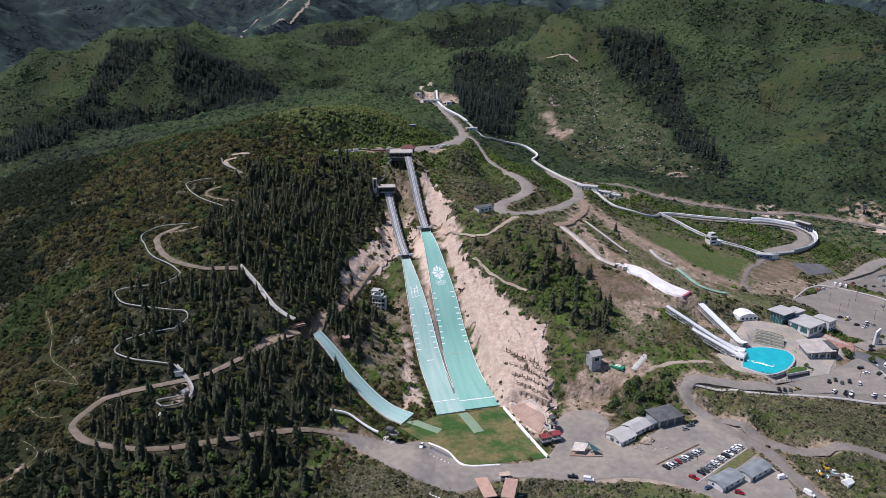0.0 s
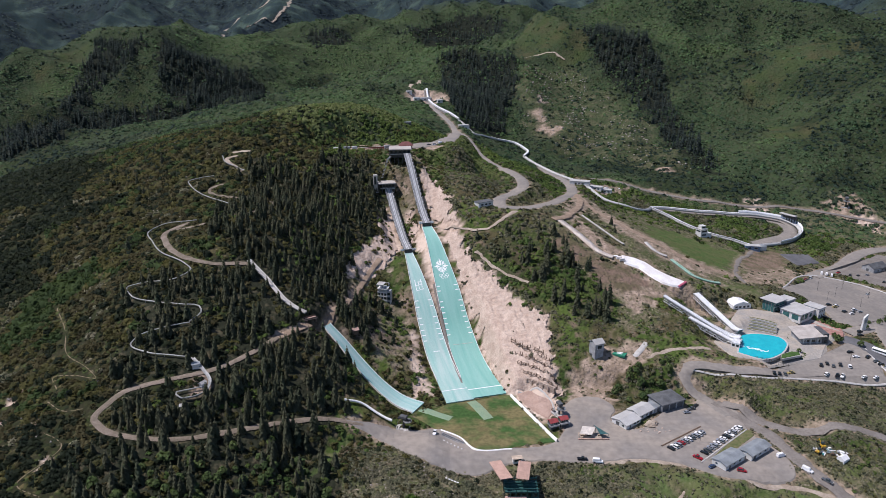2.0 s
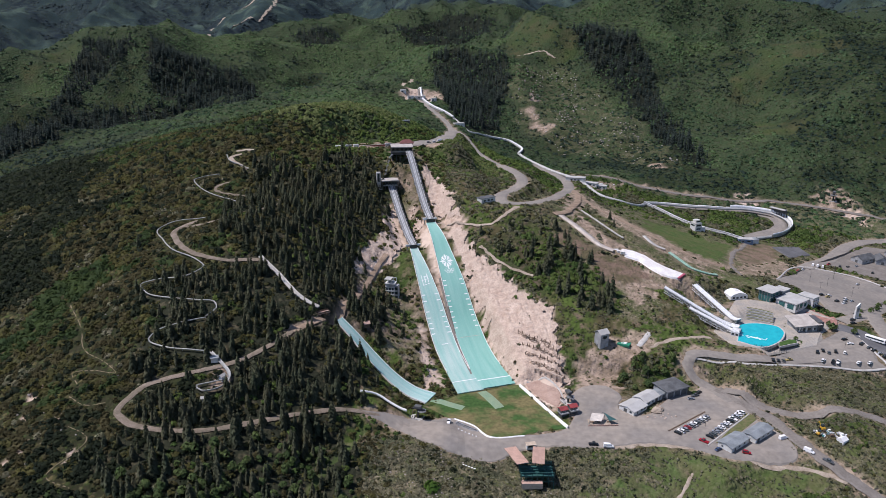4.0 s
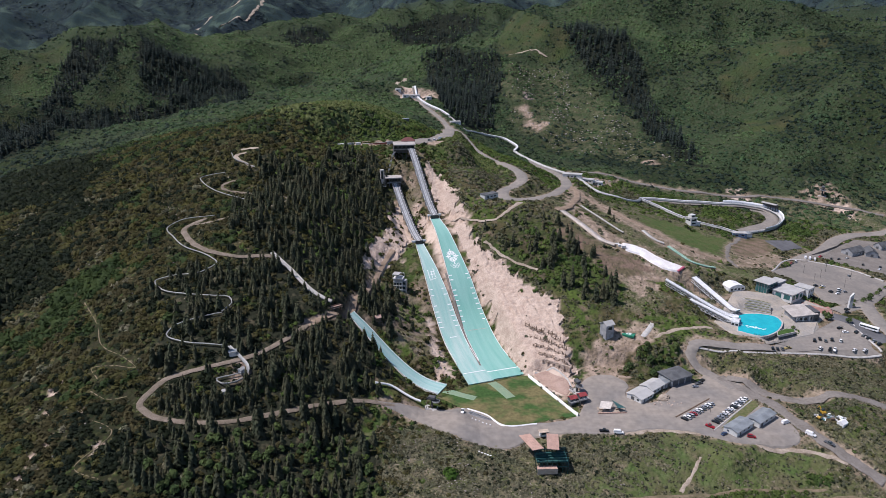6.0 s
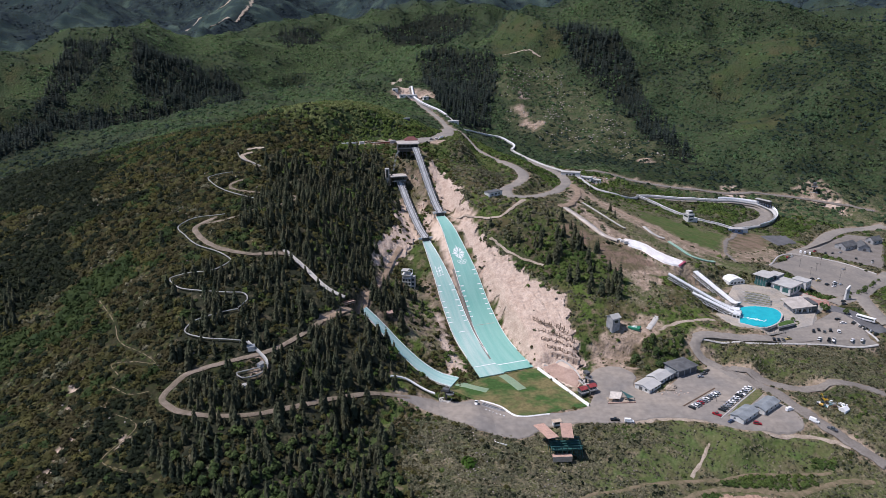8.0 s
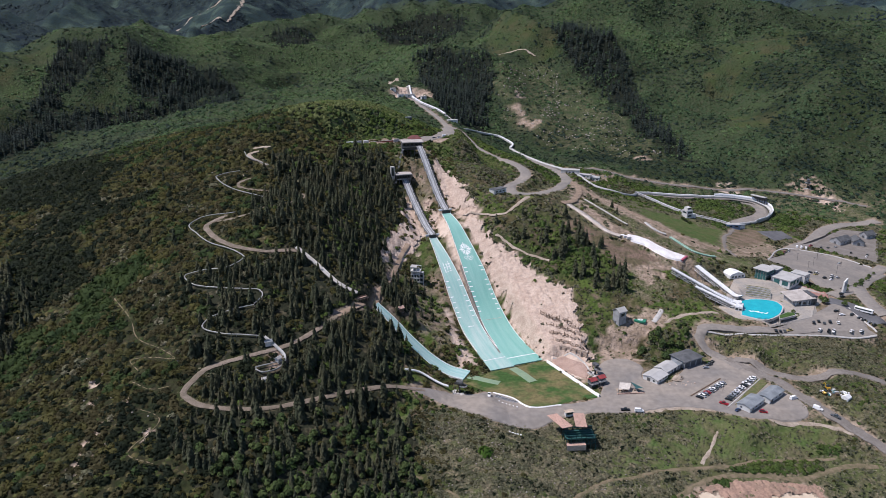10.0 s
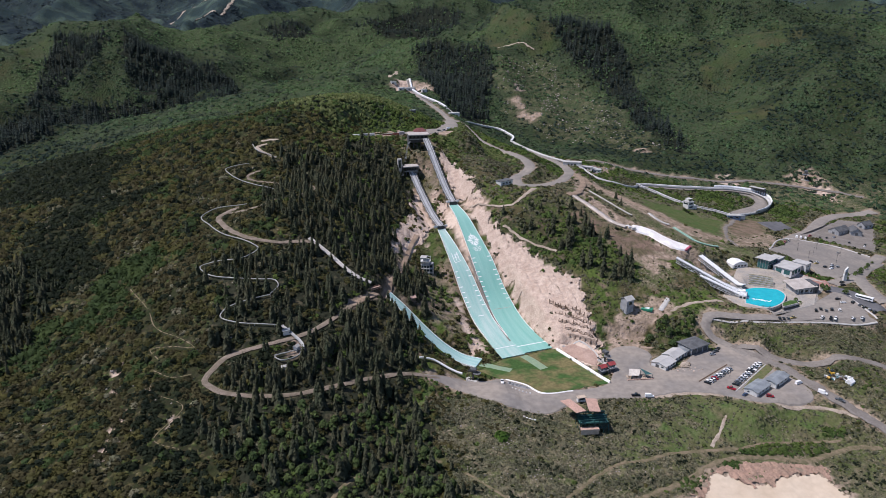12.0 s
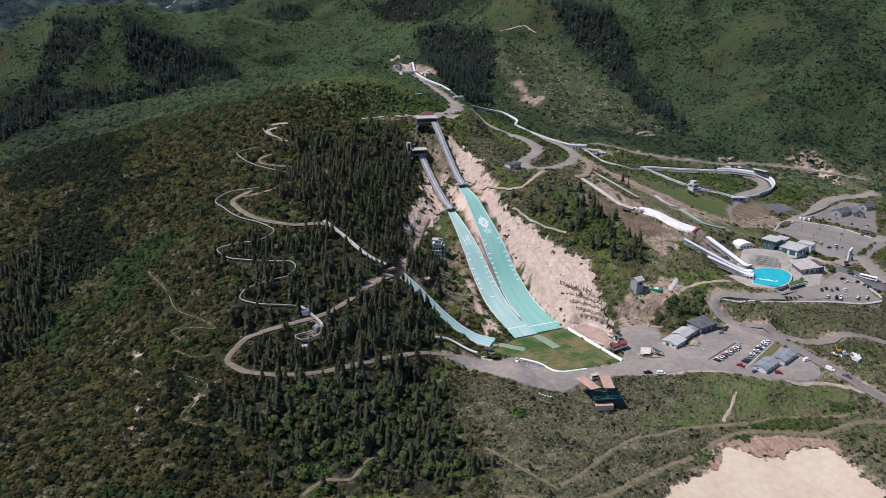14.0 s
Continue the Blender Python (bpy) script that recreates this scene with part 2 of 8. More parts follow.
APRON = [(-75, 327), (-58, 332), (-37, 333), (-21, 336), (-10, 329), (-2, 314), (17, 315), (46, 322), (54, 336), (56, 356), (66, 368), (80, 368), (87, 356), (82, 343), (94, 335), (117, 354), (126, 363), (135, 356), (146, 370), (151, 366), (160, 356), (161, 331), (170, 310), (168, 293), (152, 290), (132, 291), (110, 303), (91, 307), (63, 304), (32, 305), (15, 302), (0, 295), (-19, 299), (-38, 307), (-58, 322)]
POOL_LOT = [(203, 391), (240, 408), (270, 425), (272, 414), (272, 396), (272, 379), (257, 379), (225, 381), (200, 381)]
MAIN_LOT = [(265, 521), (321, 573), (337, 570), (363, 556), (378, 532), (374, 522), (317, 472), (288, 450), (276, 461), (278, 487), (273, 509)]
FAR_LOT = [(342, 593), (423, 648), (460, 639), (397, 549), (371, 569)]
CURVE_APRON = [(338, 736), (347, 738), (360, 733), (358, 712), (344, 696), (321, 680), (296, 660), (302, 652), (326, 666), (352, 687), (369, 710), (373, 724), (369, 737), (352, 744), (338, 740)]
DIRT_CIRCLE = [(261, 594), (294, 637), (317, 645), (318, 623), (302, 594), (271, 566), (249, 557)]
RAMP_BANK = [(111, 457), (126, 461), (142, 455), (136, 446), (120, 437), (111, 446)]
TRACK_YARD = [(308, 629), (298, 587), (310, 575), (273, 535), (249, 515), (232, 519), (250, 560), (274, 600)]
SMALL_LOT = [(316, 631), (348, 642), (350, 621), (317, 598)]
PLAZA = [(210, 474), (259, 458), (272, 439), (237, 404), (196, 391), (176, 402), (172, 422)]
WORKED_GROUND = [(97, 465), (123, 494), (149, 471), (186, 475), (201, 456), (183, 457), (156, 463), (115, 452)]
CONIFER_MAIN = [(-145, 574), (-127, 611), (-79, 616), (-71, 568), (-78, 519), (-91, 486), (-82, 469), (-90, 441), (-69, 449), (-64, 422), (-72, 396), (-95, 392), (-72, 358), (-46, 364), (-75, 341), (-75, 327), (-116, 297), (-155, 277), (-189, 284), (-189, 306), (-162, 311), (-149, 329), (-158, 345), (-152, 374), (-168, 382), (-177, 408), (-161, 427), (-186, 454), (-197, 506), (-185, 540), (-199, 565), (-183, 594)]
CONIFER_WEST = [(-224, 410), (-177, 408), (-168, 382), (-151, 364), (-153, 333), (-185, 327), (-203, 320), (-214, 347), (-204, 363), (-222, 387)]
CONIFER_RIGHT = [(14, 510), (34, 519), (68, 519), (84, 494), (108, 460), (103, 427), (80, 421), (62, 438), (44, 459), (20, 482)]
MIXED_LOW = [(-214, 262), (-200, 286), (-178, 297), (-125, 304), (-83, 317), (-75, 289), (-64, 240), (-62, 217), (-80, 207), (-146, 208), (-180, 223), (-198, 264)]
HAIRPIN_FIRS = [(-196, 316), (-170, 326), (-140, 340), (-122, 360), (-104, 366), (-96, 345), (-90, 322), (-125, 306), (-160, 300), (-188, 302)]
LUSH_BAND = [(-326, 398), (-309, 422), (-275, 455), (-251, 429), (-280, 394), (-301, 370), (-332, 335), (-346, 337)]
LUSH_LOW = [(-149, 245), (-125, 261), (-107, 238), (-136, 217), (-158, 220)]
CONIFER_GULLY = [(-404, 457), (-378, 452), (-339, 424), (-334, 378), (-336, 346), (-349, 332)]
ROCK_CUT = [(-46, 628), (-21, 569), (-6, 528), (-4, 504), (11, 488), (37, 447), (55, 426), (53, 395), (58, 381), (47, 345), (39, 349), (24, 379), (16, 403), (6, 440), (-4, 476), (-15, 509), (-27, 548), (-37, 570)]
BANK_WEST = [(-73, 570), (-64, 556), (-54, 522), (-64, 490), (-94, 456), (-89, 488), (-73, 521)]
BANK_MID = [(-55, 571), (-43, 545), (-30, 514), (-21, 486), (-15, 453), (-28, 467), (-39, 513), (-51, 544)]
BANK_FOOT = [(-42, 454), (-36, 414), (-27, 384), (-24, 372), (-38, 377), (-42, 410)]
QUARRY = [(36, 215), (53, 223), (71, 230), (80, 244), (88, 243), (96, 237), (111, 236), (120, 242), (142, 242), (148, 231), (152, 219), (155, 212), (153, 205), (20, 195)]
QUARRY_BANK = [(60, 228), (71, 237), (80, 247), (93, 251), (114, 252), (142, 249), (149, 245), (147, 236), (141, 241), (120, 241), (111, 235), (96, 236), (88, 242), (80, 243), (71, 229)]
MEADOW = [(31, 257), (41, 269), (65, 281), (80, 278), (92, 302), (123, 301), (181, 280), (171, 267), (96, 264), (85, 262.5), (60, 260.5)]
DRY_FRONT = [(-62, 300), (-7, 293), (40, 290), (60, 275), (42, 240), (20, 212), (-40, 212), (-58, 240)]
FIRS_A = [(-817, 1585), (-697, 1584), (-697, 1491), (-729, 1426), (-737, 1374), (-733, 1293), (-764, 1294), (-790, 1441)]
FIRS_B = [(-681, 1609), (-645, 1610), (-594, 1685), (-456, 1576), (-429, 1569), (-485, 1422), (-531, 1411), (-592, 1419), (-630, 1462), (-663, 1521)]
FIRS_C = [(-438, 1998), (-320, 2081), (-287, 1962), (-368, 1879)]
FIRS_D = [(-185, 2061), (30, 2193), (166, 2149), (120, 1900), (-81, 1950)]
CONIFER_SADDLE = [(-33, 1292), (29, 1274), (97, 1218), (102, 1144), (74, 1063), (62, 974), (16, 941), (-4, 998), (-17, 1051)]
CONIFER_SLOPE = [(236, 1308), (296, 1401), (361, 1224), (347, 1091), (348, 904), (341, 862), (311, 908), (298, 1144), (255, 1224)]
HIGH_MEADOWS = [
    [(-886, 1586), (-837, 1582), (-817, 1401), (-799, 1258), (-814, 1194), (-842, 1299)],
    [(-673, 1515), (-647, 1475), (-659, 1408), (-679, 1357), (-679, 1434)],
    [(126, 1460), (243, 1411), (233, 1277), (171, 1262), (88, 1236)],
    [(455, 1104), (522, 1200), (656, 1312), (736, 1281), (616, 1134), (542, 1114), (505, 1098)],
    [(469, 1043), (521, 986), (481, 929), (443, 944)],
]
SCARS = [(459, 772, 26), (50, 350, 14), (270, 871, 12), (122, 1057, 12), (127, 1040, 10), (127, 1019, 11), (137, 1008, 13), (149, 1012, 8), (-56, 1074, 17), (-33, 1064, 17), (-76, 1060, 12), (-18, 1049, 11), (-112, 661, 6), (-101, 666, 6), (-90, 671, 6), (-79, 675, 5)]
SUMMIT_SPUR = [(-80, 640), (-38, 640), (-38, 560), (-62, 560)]
SCREE = [(126, 1214), (209, 1240), (256, 1168), (298, 1033), (312, 860), (225, 889), (157, 928), (102, 1023), (94, 1097)]
FAR_PISTE = [(-946, 2895), (-860, 2790), (-770, 2728), (-698, 2898), (-720, 3164)]
FAR_PISTE_UPPER = [(-969, 2992), (-894, 3089), (-820, 3104), (-778, 3142)]
FAR_PISTE_GRASS = [(-967, 2986), (-860, 2795), (-770, 2728), (-698, 2898), (-720, 3164), (-778, 3144), (-820, 3104), (-894, 3089)]
STRIP_BANK = [(92, 541), (102, 538), (112, 524), (121, 511)]
TONES = [  # paler (+) or darker (-) growth, some darkened for slope shade: outline, strength, uneven edge
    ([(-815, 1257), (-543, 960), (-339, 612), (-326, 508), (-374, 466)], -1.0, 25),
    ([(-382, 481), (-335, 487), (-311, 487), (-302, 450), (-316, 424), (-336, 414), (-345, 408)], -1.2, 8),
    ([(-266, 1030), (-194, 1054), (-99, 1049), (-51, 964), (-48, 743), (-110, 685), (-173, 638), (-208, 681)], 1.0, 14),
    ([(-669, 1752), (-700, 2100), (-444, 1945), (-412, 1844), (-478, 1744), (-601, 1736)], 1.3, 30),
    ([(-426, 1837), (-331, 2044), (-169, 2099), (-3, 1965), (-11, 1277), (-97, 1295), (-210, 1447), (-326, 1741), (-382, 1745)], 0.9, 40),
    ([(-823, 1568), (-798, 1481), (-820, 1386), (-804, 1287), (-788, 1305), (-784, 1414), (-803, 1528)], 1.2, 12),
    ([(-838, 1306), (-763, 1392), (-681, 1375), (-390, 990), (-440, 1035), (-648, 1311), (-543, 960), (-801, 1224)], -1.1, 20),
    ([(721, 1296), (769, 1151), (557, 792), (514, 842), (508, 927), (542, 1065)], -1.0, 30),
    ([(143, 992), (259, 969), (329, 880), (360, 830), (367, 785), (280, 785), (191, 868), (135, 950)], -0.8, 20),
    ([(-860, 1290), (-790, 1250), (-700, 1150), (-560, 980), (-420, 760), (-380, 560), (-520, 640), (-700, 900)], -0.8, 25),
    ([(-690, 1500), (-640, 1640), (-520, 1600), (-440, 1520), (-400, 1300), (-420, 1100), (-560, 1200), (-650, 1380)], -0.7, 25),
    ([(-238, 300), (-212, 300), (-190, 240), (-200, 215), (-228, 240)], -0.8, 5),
    ([(152, 236), (157, 244), (170, 246), (182, 242), (184, 228), (167, 220), (156, 226)], -1.2, 2),
    ([(-40, 640), (-22, 668), (-8, 800), (40, 680), (50, 640), (28, 590), (22, 560), (-10, 540)], 0.7, 6),
]
HUT_GROUND = [(75, 392), (95, 406), (120, 407), (121, 395), (106, 388), (94, 384), (86, 359), (64, 361), (60, 385)]
BANK_MEADOW = [(118, 457), (135, 454), (141, 438), (128, 416), (104, 418), (104, 434)]
SAGE_FLAT = [(153, 384), (185, 376), (275, 376), (270, 330), (248, 325), (194, 337), (162, 368)]
GATE_ROAD = [(395, 538), (370, 517), (338, 487), (305, 448), (299, 431), (294, 412), (294, 400)]
GRASS_BAND = [(190, 500), (206, 506), (218, 505), (243, 505), (233, 491), (214, 488), (200, 490)]
PISTE_PATH = [(288, 630), (275, 614), (262, 598), (245, 568), (236, 548), (229, 528), (231, 515)]
TERRACE = [(29.9, 378.9), (38.3, 377.1), (48.2, 367.3), (49, 354.6), (45.1, 347.2), (38.8, 357.6), (32.3, 369.5)]
TOP_TRACK = [(-206, 591), (-214, 587), (-211, 581), (-203, 575), (-196, 569)]
TOP_SLAB = [(-196, 598), (-204, 598), (-212, 596)]
MID_TRACK = [(-207, 550), (-215, 545), (-216, 539), (-208, 534), (-195, 530), (-174, 522), (-157, 517), (-158, 499), (-170, 487), (-184, 485), (-192, 479), (-205, 474), (-221, 474), (-227, 471)]
COASTER_C = [(-218, 559), (-231, 556), (-238, 552), (-235, 547), (-220, 532), (-211, 526), (-198, 518), (-187, 509)]
COASTER_D = [(-219, 589), (-214, 579), (-203, 573), (-194, 567)]
FIRS_E = [(-816, 1212), (-753, 1287), (-698, 1356), (-625, 1396), (-507, 1420), (-380, 1369), (-342, 1025), (-536, 1393), (-633, 1342), (-561, 935), (-623, 898), (-655, 902)]
BETWEEN_HILLS = [(-46, 545), (-13, 378), (2, 378), (-30, 545)]
TOWER_GRASS = [(-72, 490), (-56, 503), (-45, 480), (-44, 468), (-53, 476), (-69, 478)]
HILL_GAP = [(-87, 392), (-66, 455), (-42, 479), (-37, 449), (-37, 393), (-53, 390), (-74, 397)]
PISTE_GREEN = [(180, 633), (216, 633), (235, 613), (261, 617), (278, 617), (262, 592), (247, 568), (234, 550), (222, 534), (205, 529), (186, 545), (161, 572)]
PISTE_AREA = [(162, 690), (196, 676), (236, 651), (276, 619), (224, 502), (196, 483), (169, 489), (142, 503), (129, 522), (119, 547)]
SUMMIT_LOT = [(-60, 674), (-46, 691), (-36, 712), (-28, 745), (-23, 788), (-11, 790), (-9, 755), (-19, 712), (-29, 682), (-40, 661), (-58, 655)]
RED_PATCH = [(101, 484), (121, 497), (132, 486), (142, 474), (117, 460), (106, 461)]
GRASS_STRIP = [(127.5, 305), (159, 336), (163, 333), (161, 328.5), (147.5, 317), (139, 313.5)]
CONIFER_TOWER = [(-94, 410), (-88, 438), (-80, 458), (-72, 450), (-58, 450), (-50, 434), (-56, 415), (-70, 400), (-92, 393)]
LOWER_TRACK = [(66, 304), (91, 305), (111, 302), (129, 296.5), (143, 290), (164, 287.5), (178.5, 283), (188, 278)]
UPPER_YARD = [(136, 776), (156, 769), (184, 777), (207, 786), (185, 757), (159, 735), (140, 728), (128, 740)]
JUNCTION = [(109, 669), (123, 689), (121, 637), (113, 594), (92, 548), (83, 544), (82, 556), (98, 610)]
STRIP_LEFT = [(75, 525), (85, 517), (109, 491), (116, 470), (100, 457), (91, 479), (70, 500)]
TAN_BANK = [(96, 561), (102, 544), (113, 527), (127, 516), (117, 504), (103, 516), (95, 535)]
TRACK_BAND = [(131, 663), (145, 602), (158, 558), (177, 541), (201, 524), (215, 515), (190, 509), (163, 521), (139, 547), (117, 588)]
HUT_PATH = [(116, 396), (122, 398), (132, 402), (142, 404), (152, 406), (163, 407)]


# ---------------------------------------------------------------- mesh helpers
def fast_mesh(name, co, tri):
    """A mesh of triangles (or quads) from arrays."""
    me = bpy.data.meshes.new(name)
    co, tri = np.asarray(co, np.float32), np.asarray(tri, np.int32)
    me.vertices.add(len(co))
    me.vertices.foreach_set("co", co.ravel())
    me.loops.add(tri.size)
    me.loops.foreach_set("vertex_index", tri.ravel())
    me.polygons.add(len(tri))
    me.polygons.foreach_set("loop_start", np.arange(0, tri.size, tri.shape[1], dtype=np.int32))
    me.update(calc_edges=True)
    return me


def smoothed(me):
    me.polygons.foreach_set("use_smooth", np.ones(len(me.polygons), bool))
    return me


def leaf_mesh(name, co, tri, normals):
    """A mesh of leaf sprays, shaded as the rounded crown that they make up."""
    me = smoothed(fast_mesh(name, co, tri))
    layer = me.attributes.new("custom_normal", "FLOAT_VECTOR", "POINT")
    layer.data.foreach_set("vector", np.ascontiguousarray(normals, np.float32).ravel())
    return me


def part(name, bm, material, parent=None, label=""):
    """Links a bmesh as one mesh object under a thing or a part."""
    me = bpy.data.meshes.new(name)
    bm.to_mesh(me)
    bm.free()
    me.materials.append(material)
    ob = new(name, me)
    ob.parent = parent
    return tagged(ob, label)


def thing(name, label, category, at=(0, 0, 0), turn=0, group="", kind=""):
    ob = new(name)
    ob.matrix_basis = pose(*at, 0, 0, turn)
    return tagged(ob, label, category, group, kind)


def box(bm, x0, x1, y0, y1, z0, z1, bevel=0.0):
    m = Matrix.Translation(((x0 + x1) / 2, (y0 + y1) / 2, (z0 + z1) / 2)) @ Matrix.Diagonal((x1 - x0, y1 - y0, z1 - z0, 1))
    made = bmesh.ops.create_cube(bm, size=1, matrix=m)["verts"]
    if bevel:
        edges = list({e for v in made for e in v.link_edges})
        bmesh.ops.bevel(bm, geom=edges, offset=bevel, segments=1, affect="EDGES")
    return bm


def beam(bm, a, b, r, sides=6):
    """A round bar from a to b."""
    a, b = Vector(a), Vector(b)
    m = Matrix.Translation((a + b) / 2) @ (b - a).to_track_quat("Z", "Y").to_matrix().to_4x4()
    bmesh.ops.create_cone(bm, cap_ends=True, segments=sides, radius1=r, radius2=r, depth=(b - a).length, matrix=m)
    return bm


def prism(bm, ring, z0, z1):
    """An upright block on a plan outline."""
    low = [bm.verts.new((x, y, z0)) for x, y in ring]
    top = [bm.verts.new((x, y, z1)) for x, y in ring]
    n = len(ring)
    bm.faces.new(top)
    bm.faces.new(low[::-1])
    for i in range(n):
        bm.faces.new((low[i], low[(i + 1) % n], top[(i + 1) % n], top[i]))
    bmesh.ops.recalc_face_normals(bm, faces=bm.faces)
    return bm


def B():
    return bmesh.new()


# ---------------------------------------------------------------- materials
def mat(name, colour, rough=0.8, metal=0.0, second=None, size=2.0, fine=0.15, bump=0.0, island=0.0, random_object=0.0, spread=0.5, bump_size=None, gloss=0.5, streak=None):
    """A surface with two scales of noise between two colours, a fine grain and a bump."""
    m = bpy.data.materials.new(name)
    m.use_nodes = True
    nt = m.node_tree
    bsdf = nt.nodes["Principled BSDF"]
    bsdf.inputs["Roughness"].default_value, bsdf.inputs["Metallic"].default_value = rough, metal
    bsdf.inputs["Specular IOR Level"].default_value = gloss if rough < 0.9 else min(gloss, 0.15)
    geo = nt.nodes.new("ShaderNodeNewGeometry")
    second = second or tuple(c * 0.7 for c in colour)
    n1 = nt.nodes.new("ShaderNodeTexNoise")
    n1.inputs["Scale"].default_value, n1.inputs["Detail"].default_value = 1 / size, 4
    if streak:  # wear drawn out along a heading, in degrees
        turned = nt.nodes.new("ShaderNodeMapping")
        turned.vector_type = "TEXTURE"
        turned.inputs["Rotation"].default_value, turned.inputs["Scale"].default_value = (0, 0, radians(streak)), (12, 1, 12)
        nt.links.new(geo.outputs["Position"], turned.inputs["Vector"])
        nt.links.new(turned.outputs[0], n1.inputs["Vector"])
    else:
        nt.links.new(geo.outputs["Position"], n1.inputs["Vector"])
    ramp = nt.nodes.new("ShaderNodeMapRange")
    ramp.inputs["From Min"].default_value, ramp.inputs["From Max"].default_value = 0.5 - spread / 4, 0.5 + spread / 4
    nt.links.new(n1.outputs["Fac"], ramp.inputs["Value"])
    mix = nt.nodes.new("ShaderNodeMix")
    mix.data_type = "RGBA"
    mix.inputs["A"].default_value, mix.inputs["B"].default_value = (*colour, 1), (*second, 1)
    nt.links.new(ramp.outputs[0], mix.inputs["Factor"])
    last = mix.outputs["Result"]
    n2 = nt.nodes.new("ShaderNodeTexNoise")
    n2.inputs["Scale"].default_value, n2.inputs["Detail"].default_value = 7 / size, 3
    nt.links.new(geo.outputs["Position"], n2.inputs["Vector"])
    value = nt.nodes.new("ShaderNodeMapRange")
    value.inputs["From Min"].default_value, value.inputs["From Max"].default_value = 0.3, 0.7
    value.inputs["To Min"].default_value, value.inputs["To Max"].default_value = 1 - fine, 1 + fine
    nt.links.new(n2.outputs["Fac"], value.inputs["Value"])
    factor = value.outputs[0]
    for amount, source in ((island, geo.outputs["Random Per Island"]), (random_object, None)):
        if amount:
            if source is None:
                source = nt.nodes.new("ShaderNodeObjectInfo").outputs["Random"]
            r = nt.nodes.new("ShaderNodeMapRange")
            r.inputs["To Min"].default_value, r.inputs["To Max"].default_value = 1 - amount, 1 + amount
            nt.links.new(source, r.inputs["Value"])
            mul = nt.nodes.new("ShaderNodeMath")
            mul.operation = "MULTIPLY"
            nt.links.new(factor, mul.inputs[0])
            nt.links.new(r.outputs[0], mul.inputs[1])
            factor = mul.outputs[0]
    scale = nt.nodes.new("ShaderNodeVectorMath")
    scale.operation = "SCALE"
    nt.links.new(last, scale.inputs[0])
    nt.links.new(factor, scale.inputs["Scale"])
    nt.links.new(scale.outputs[0], bsdf.inputs["Base Color"])
    if bump:
        b = nt.nodes.new("ShaderNodeBump")
        b.inputs["Strength"].default_value, b.inputs["Distance"].default_value = 1.0, bump
        nb = n2
        if bump_size:
            nb = nt.nodes.new("ShaderNodeTexNoise")
            nb.inputs["Scale"].default_value, nb.inputs["Detail"].default_value = 1 / bump_size, 5
            nt.links.new(geo.outputs["Position"], nb.inputs["Vector"])
        nt.links.new(nb.outputs["Fac"], b.inputs["Height"])
        nt.links.new(b.outputs[0], bsdf.inputs["Normal"])
    return m


ASPHALT = mat("asphalt", (0.190, 0.176, 0.160), 0.9, second=(0.262, 0.234, 0.202), size=18, fine=0.12, spread=0.8)
DARK_ASPHALT = mat("dark_asphalt", (0.10, 0.10, 0.105), 0.9, second=(0.13, 0.13, 0.135), size=10, fine=0.08)
FOREST_DIRT = mat("forest_dirt", (0.215, 0.175, 0.14), 0.95, second=(0.15, 0.125, 0.095), size=5, fine=0.2, bump=0.1)
DIRT = mat("dirt", (0.30, 0.225, 0.165), 0.95, second=(0.22, 0.165, 0.12), size=6, fine=0.2, bump=0.1)
PALE_DIRT = mat("pale_dirt", (0.37, 0.31, 0.25), 0.95, second=(0.27, 0.22, 0.17), size=6, fine=0.2, bump=0.1)
DUSTY = mat("dusty_gravel", (0.205, 0.185, 0.165), 0.95, second=(0.165, 0.148, 0.13), size=9, fine=0.15)
YARD_ASPHALT = mat("dusty_asphalt", (0.200, 0.185, 0.170), 0.9, second=(0.285, 0.249, 0.21), size=26, fine=0.14, spread=0.7)
PINK_PAVE = mat("pinkish_paving", (0.38, 0.275, 0.225), 0.9, second=(0.32, 0.225, 0.18), size=5, fine=0.15)
GREY_DECK = mat("grey_deck", (0.23, 0.235, 0.24), 0.7, second=(0.18, 0.185, 0.19), size=3, fine=0.1)
PORCELAIN = mat("porcelain_track", (0.50, 0.51, 0.52), 0.5, second=(0.42, 0.43, 0.44), size=3, fine=0.08)
PLAZA_STONE = mat("plaza_stone", (0.285, 0.268, 0.244), 0.9, second=(0.37, 0.325, 0.272), size=8, fine=0.15, spread=0.6)
CONCRETE = mat("concrete", (0.46, 0.445, 0.42), 0.85, second=(0.37, 0.355, 0.33), size=3, fine=0.1)
WHITE = mat("white_paint", (0.80, 0.80, 0.79), 0.6, second=(0.70, 0.70, 0.69), size=4, fine=0.05)
STEEL = mat("galvanised_steel", (0.34, 0.35, 0.36), 0.5, 0.6, size=1.5, fine=0.1)
DARK_STEEL = mat("dark_steel", (0.05, 0.055, 0.06), 0.5, 0.4, size=1.5, fine=0.1)
MAT_GREEN = mat("plastic_matting", (0.15, 0.38, 0.325), 0.75, second=(0.25, 0.46, 0.41), size=3, fine=0.09, spread=0.9, streak=-74)
MAT_PALE = mat("pale_plastic_matting", (0.21, 0.42, 0.38), 0.75, second=(0.40, 0.51, 0.48), size=3.2, fine=0.10, spread=0.9, streak=-74)
MAT_SMALL = mat("faded_plastic_matting", (0.22, 0.42, 0.40), 0.75, second=(0.40, 0.52, 0.50), size=3, fine=0.10, spread=0.9, streak=-29)


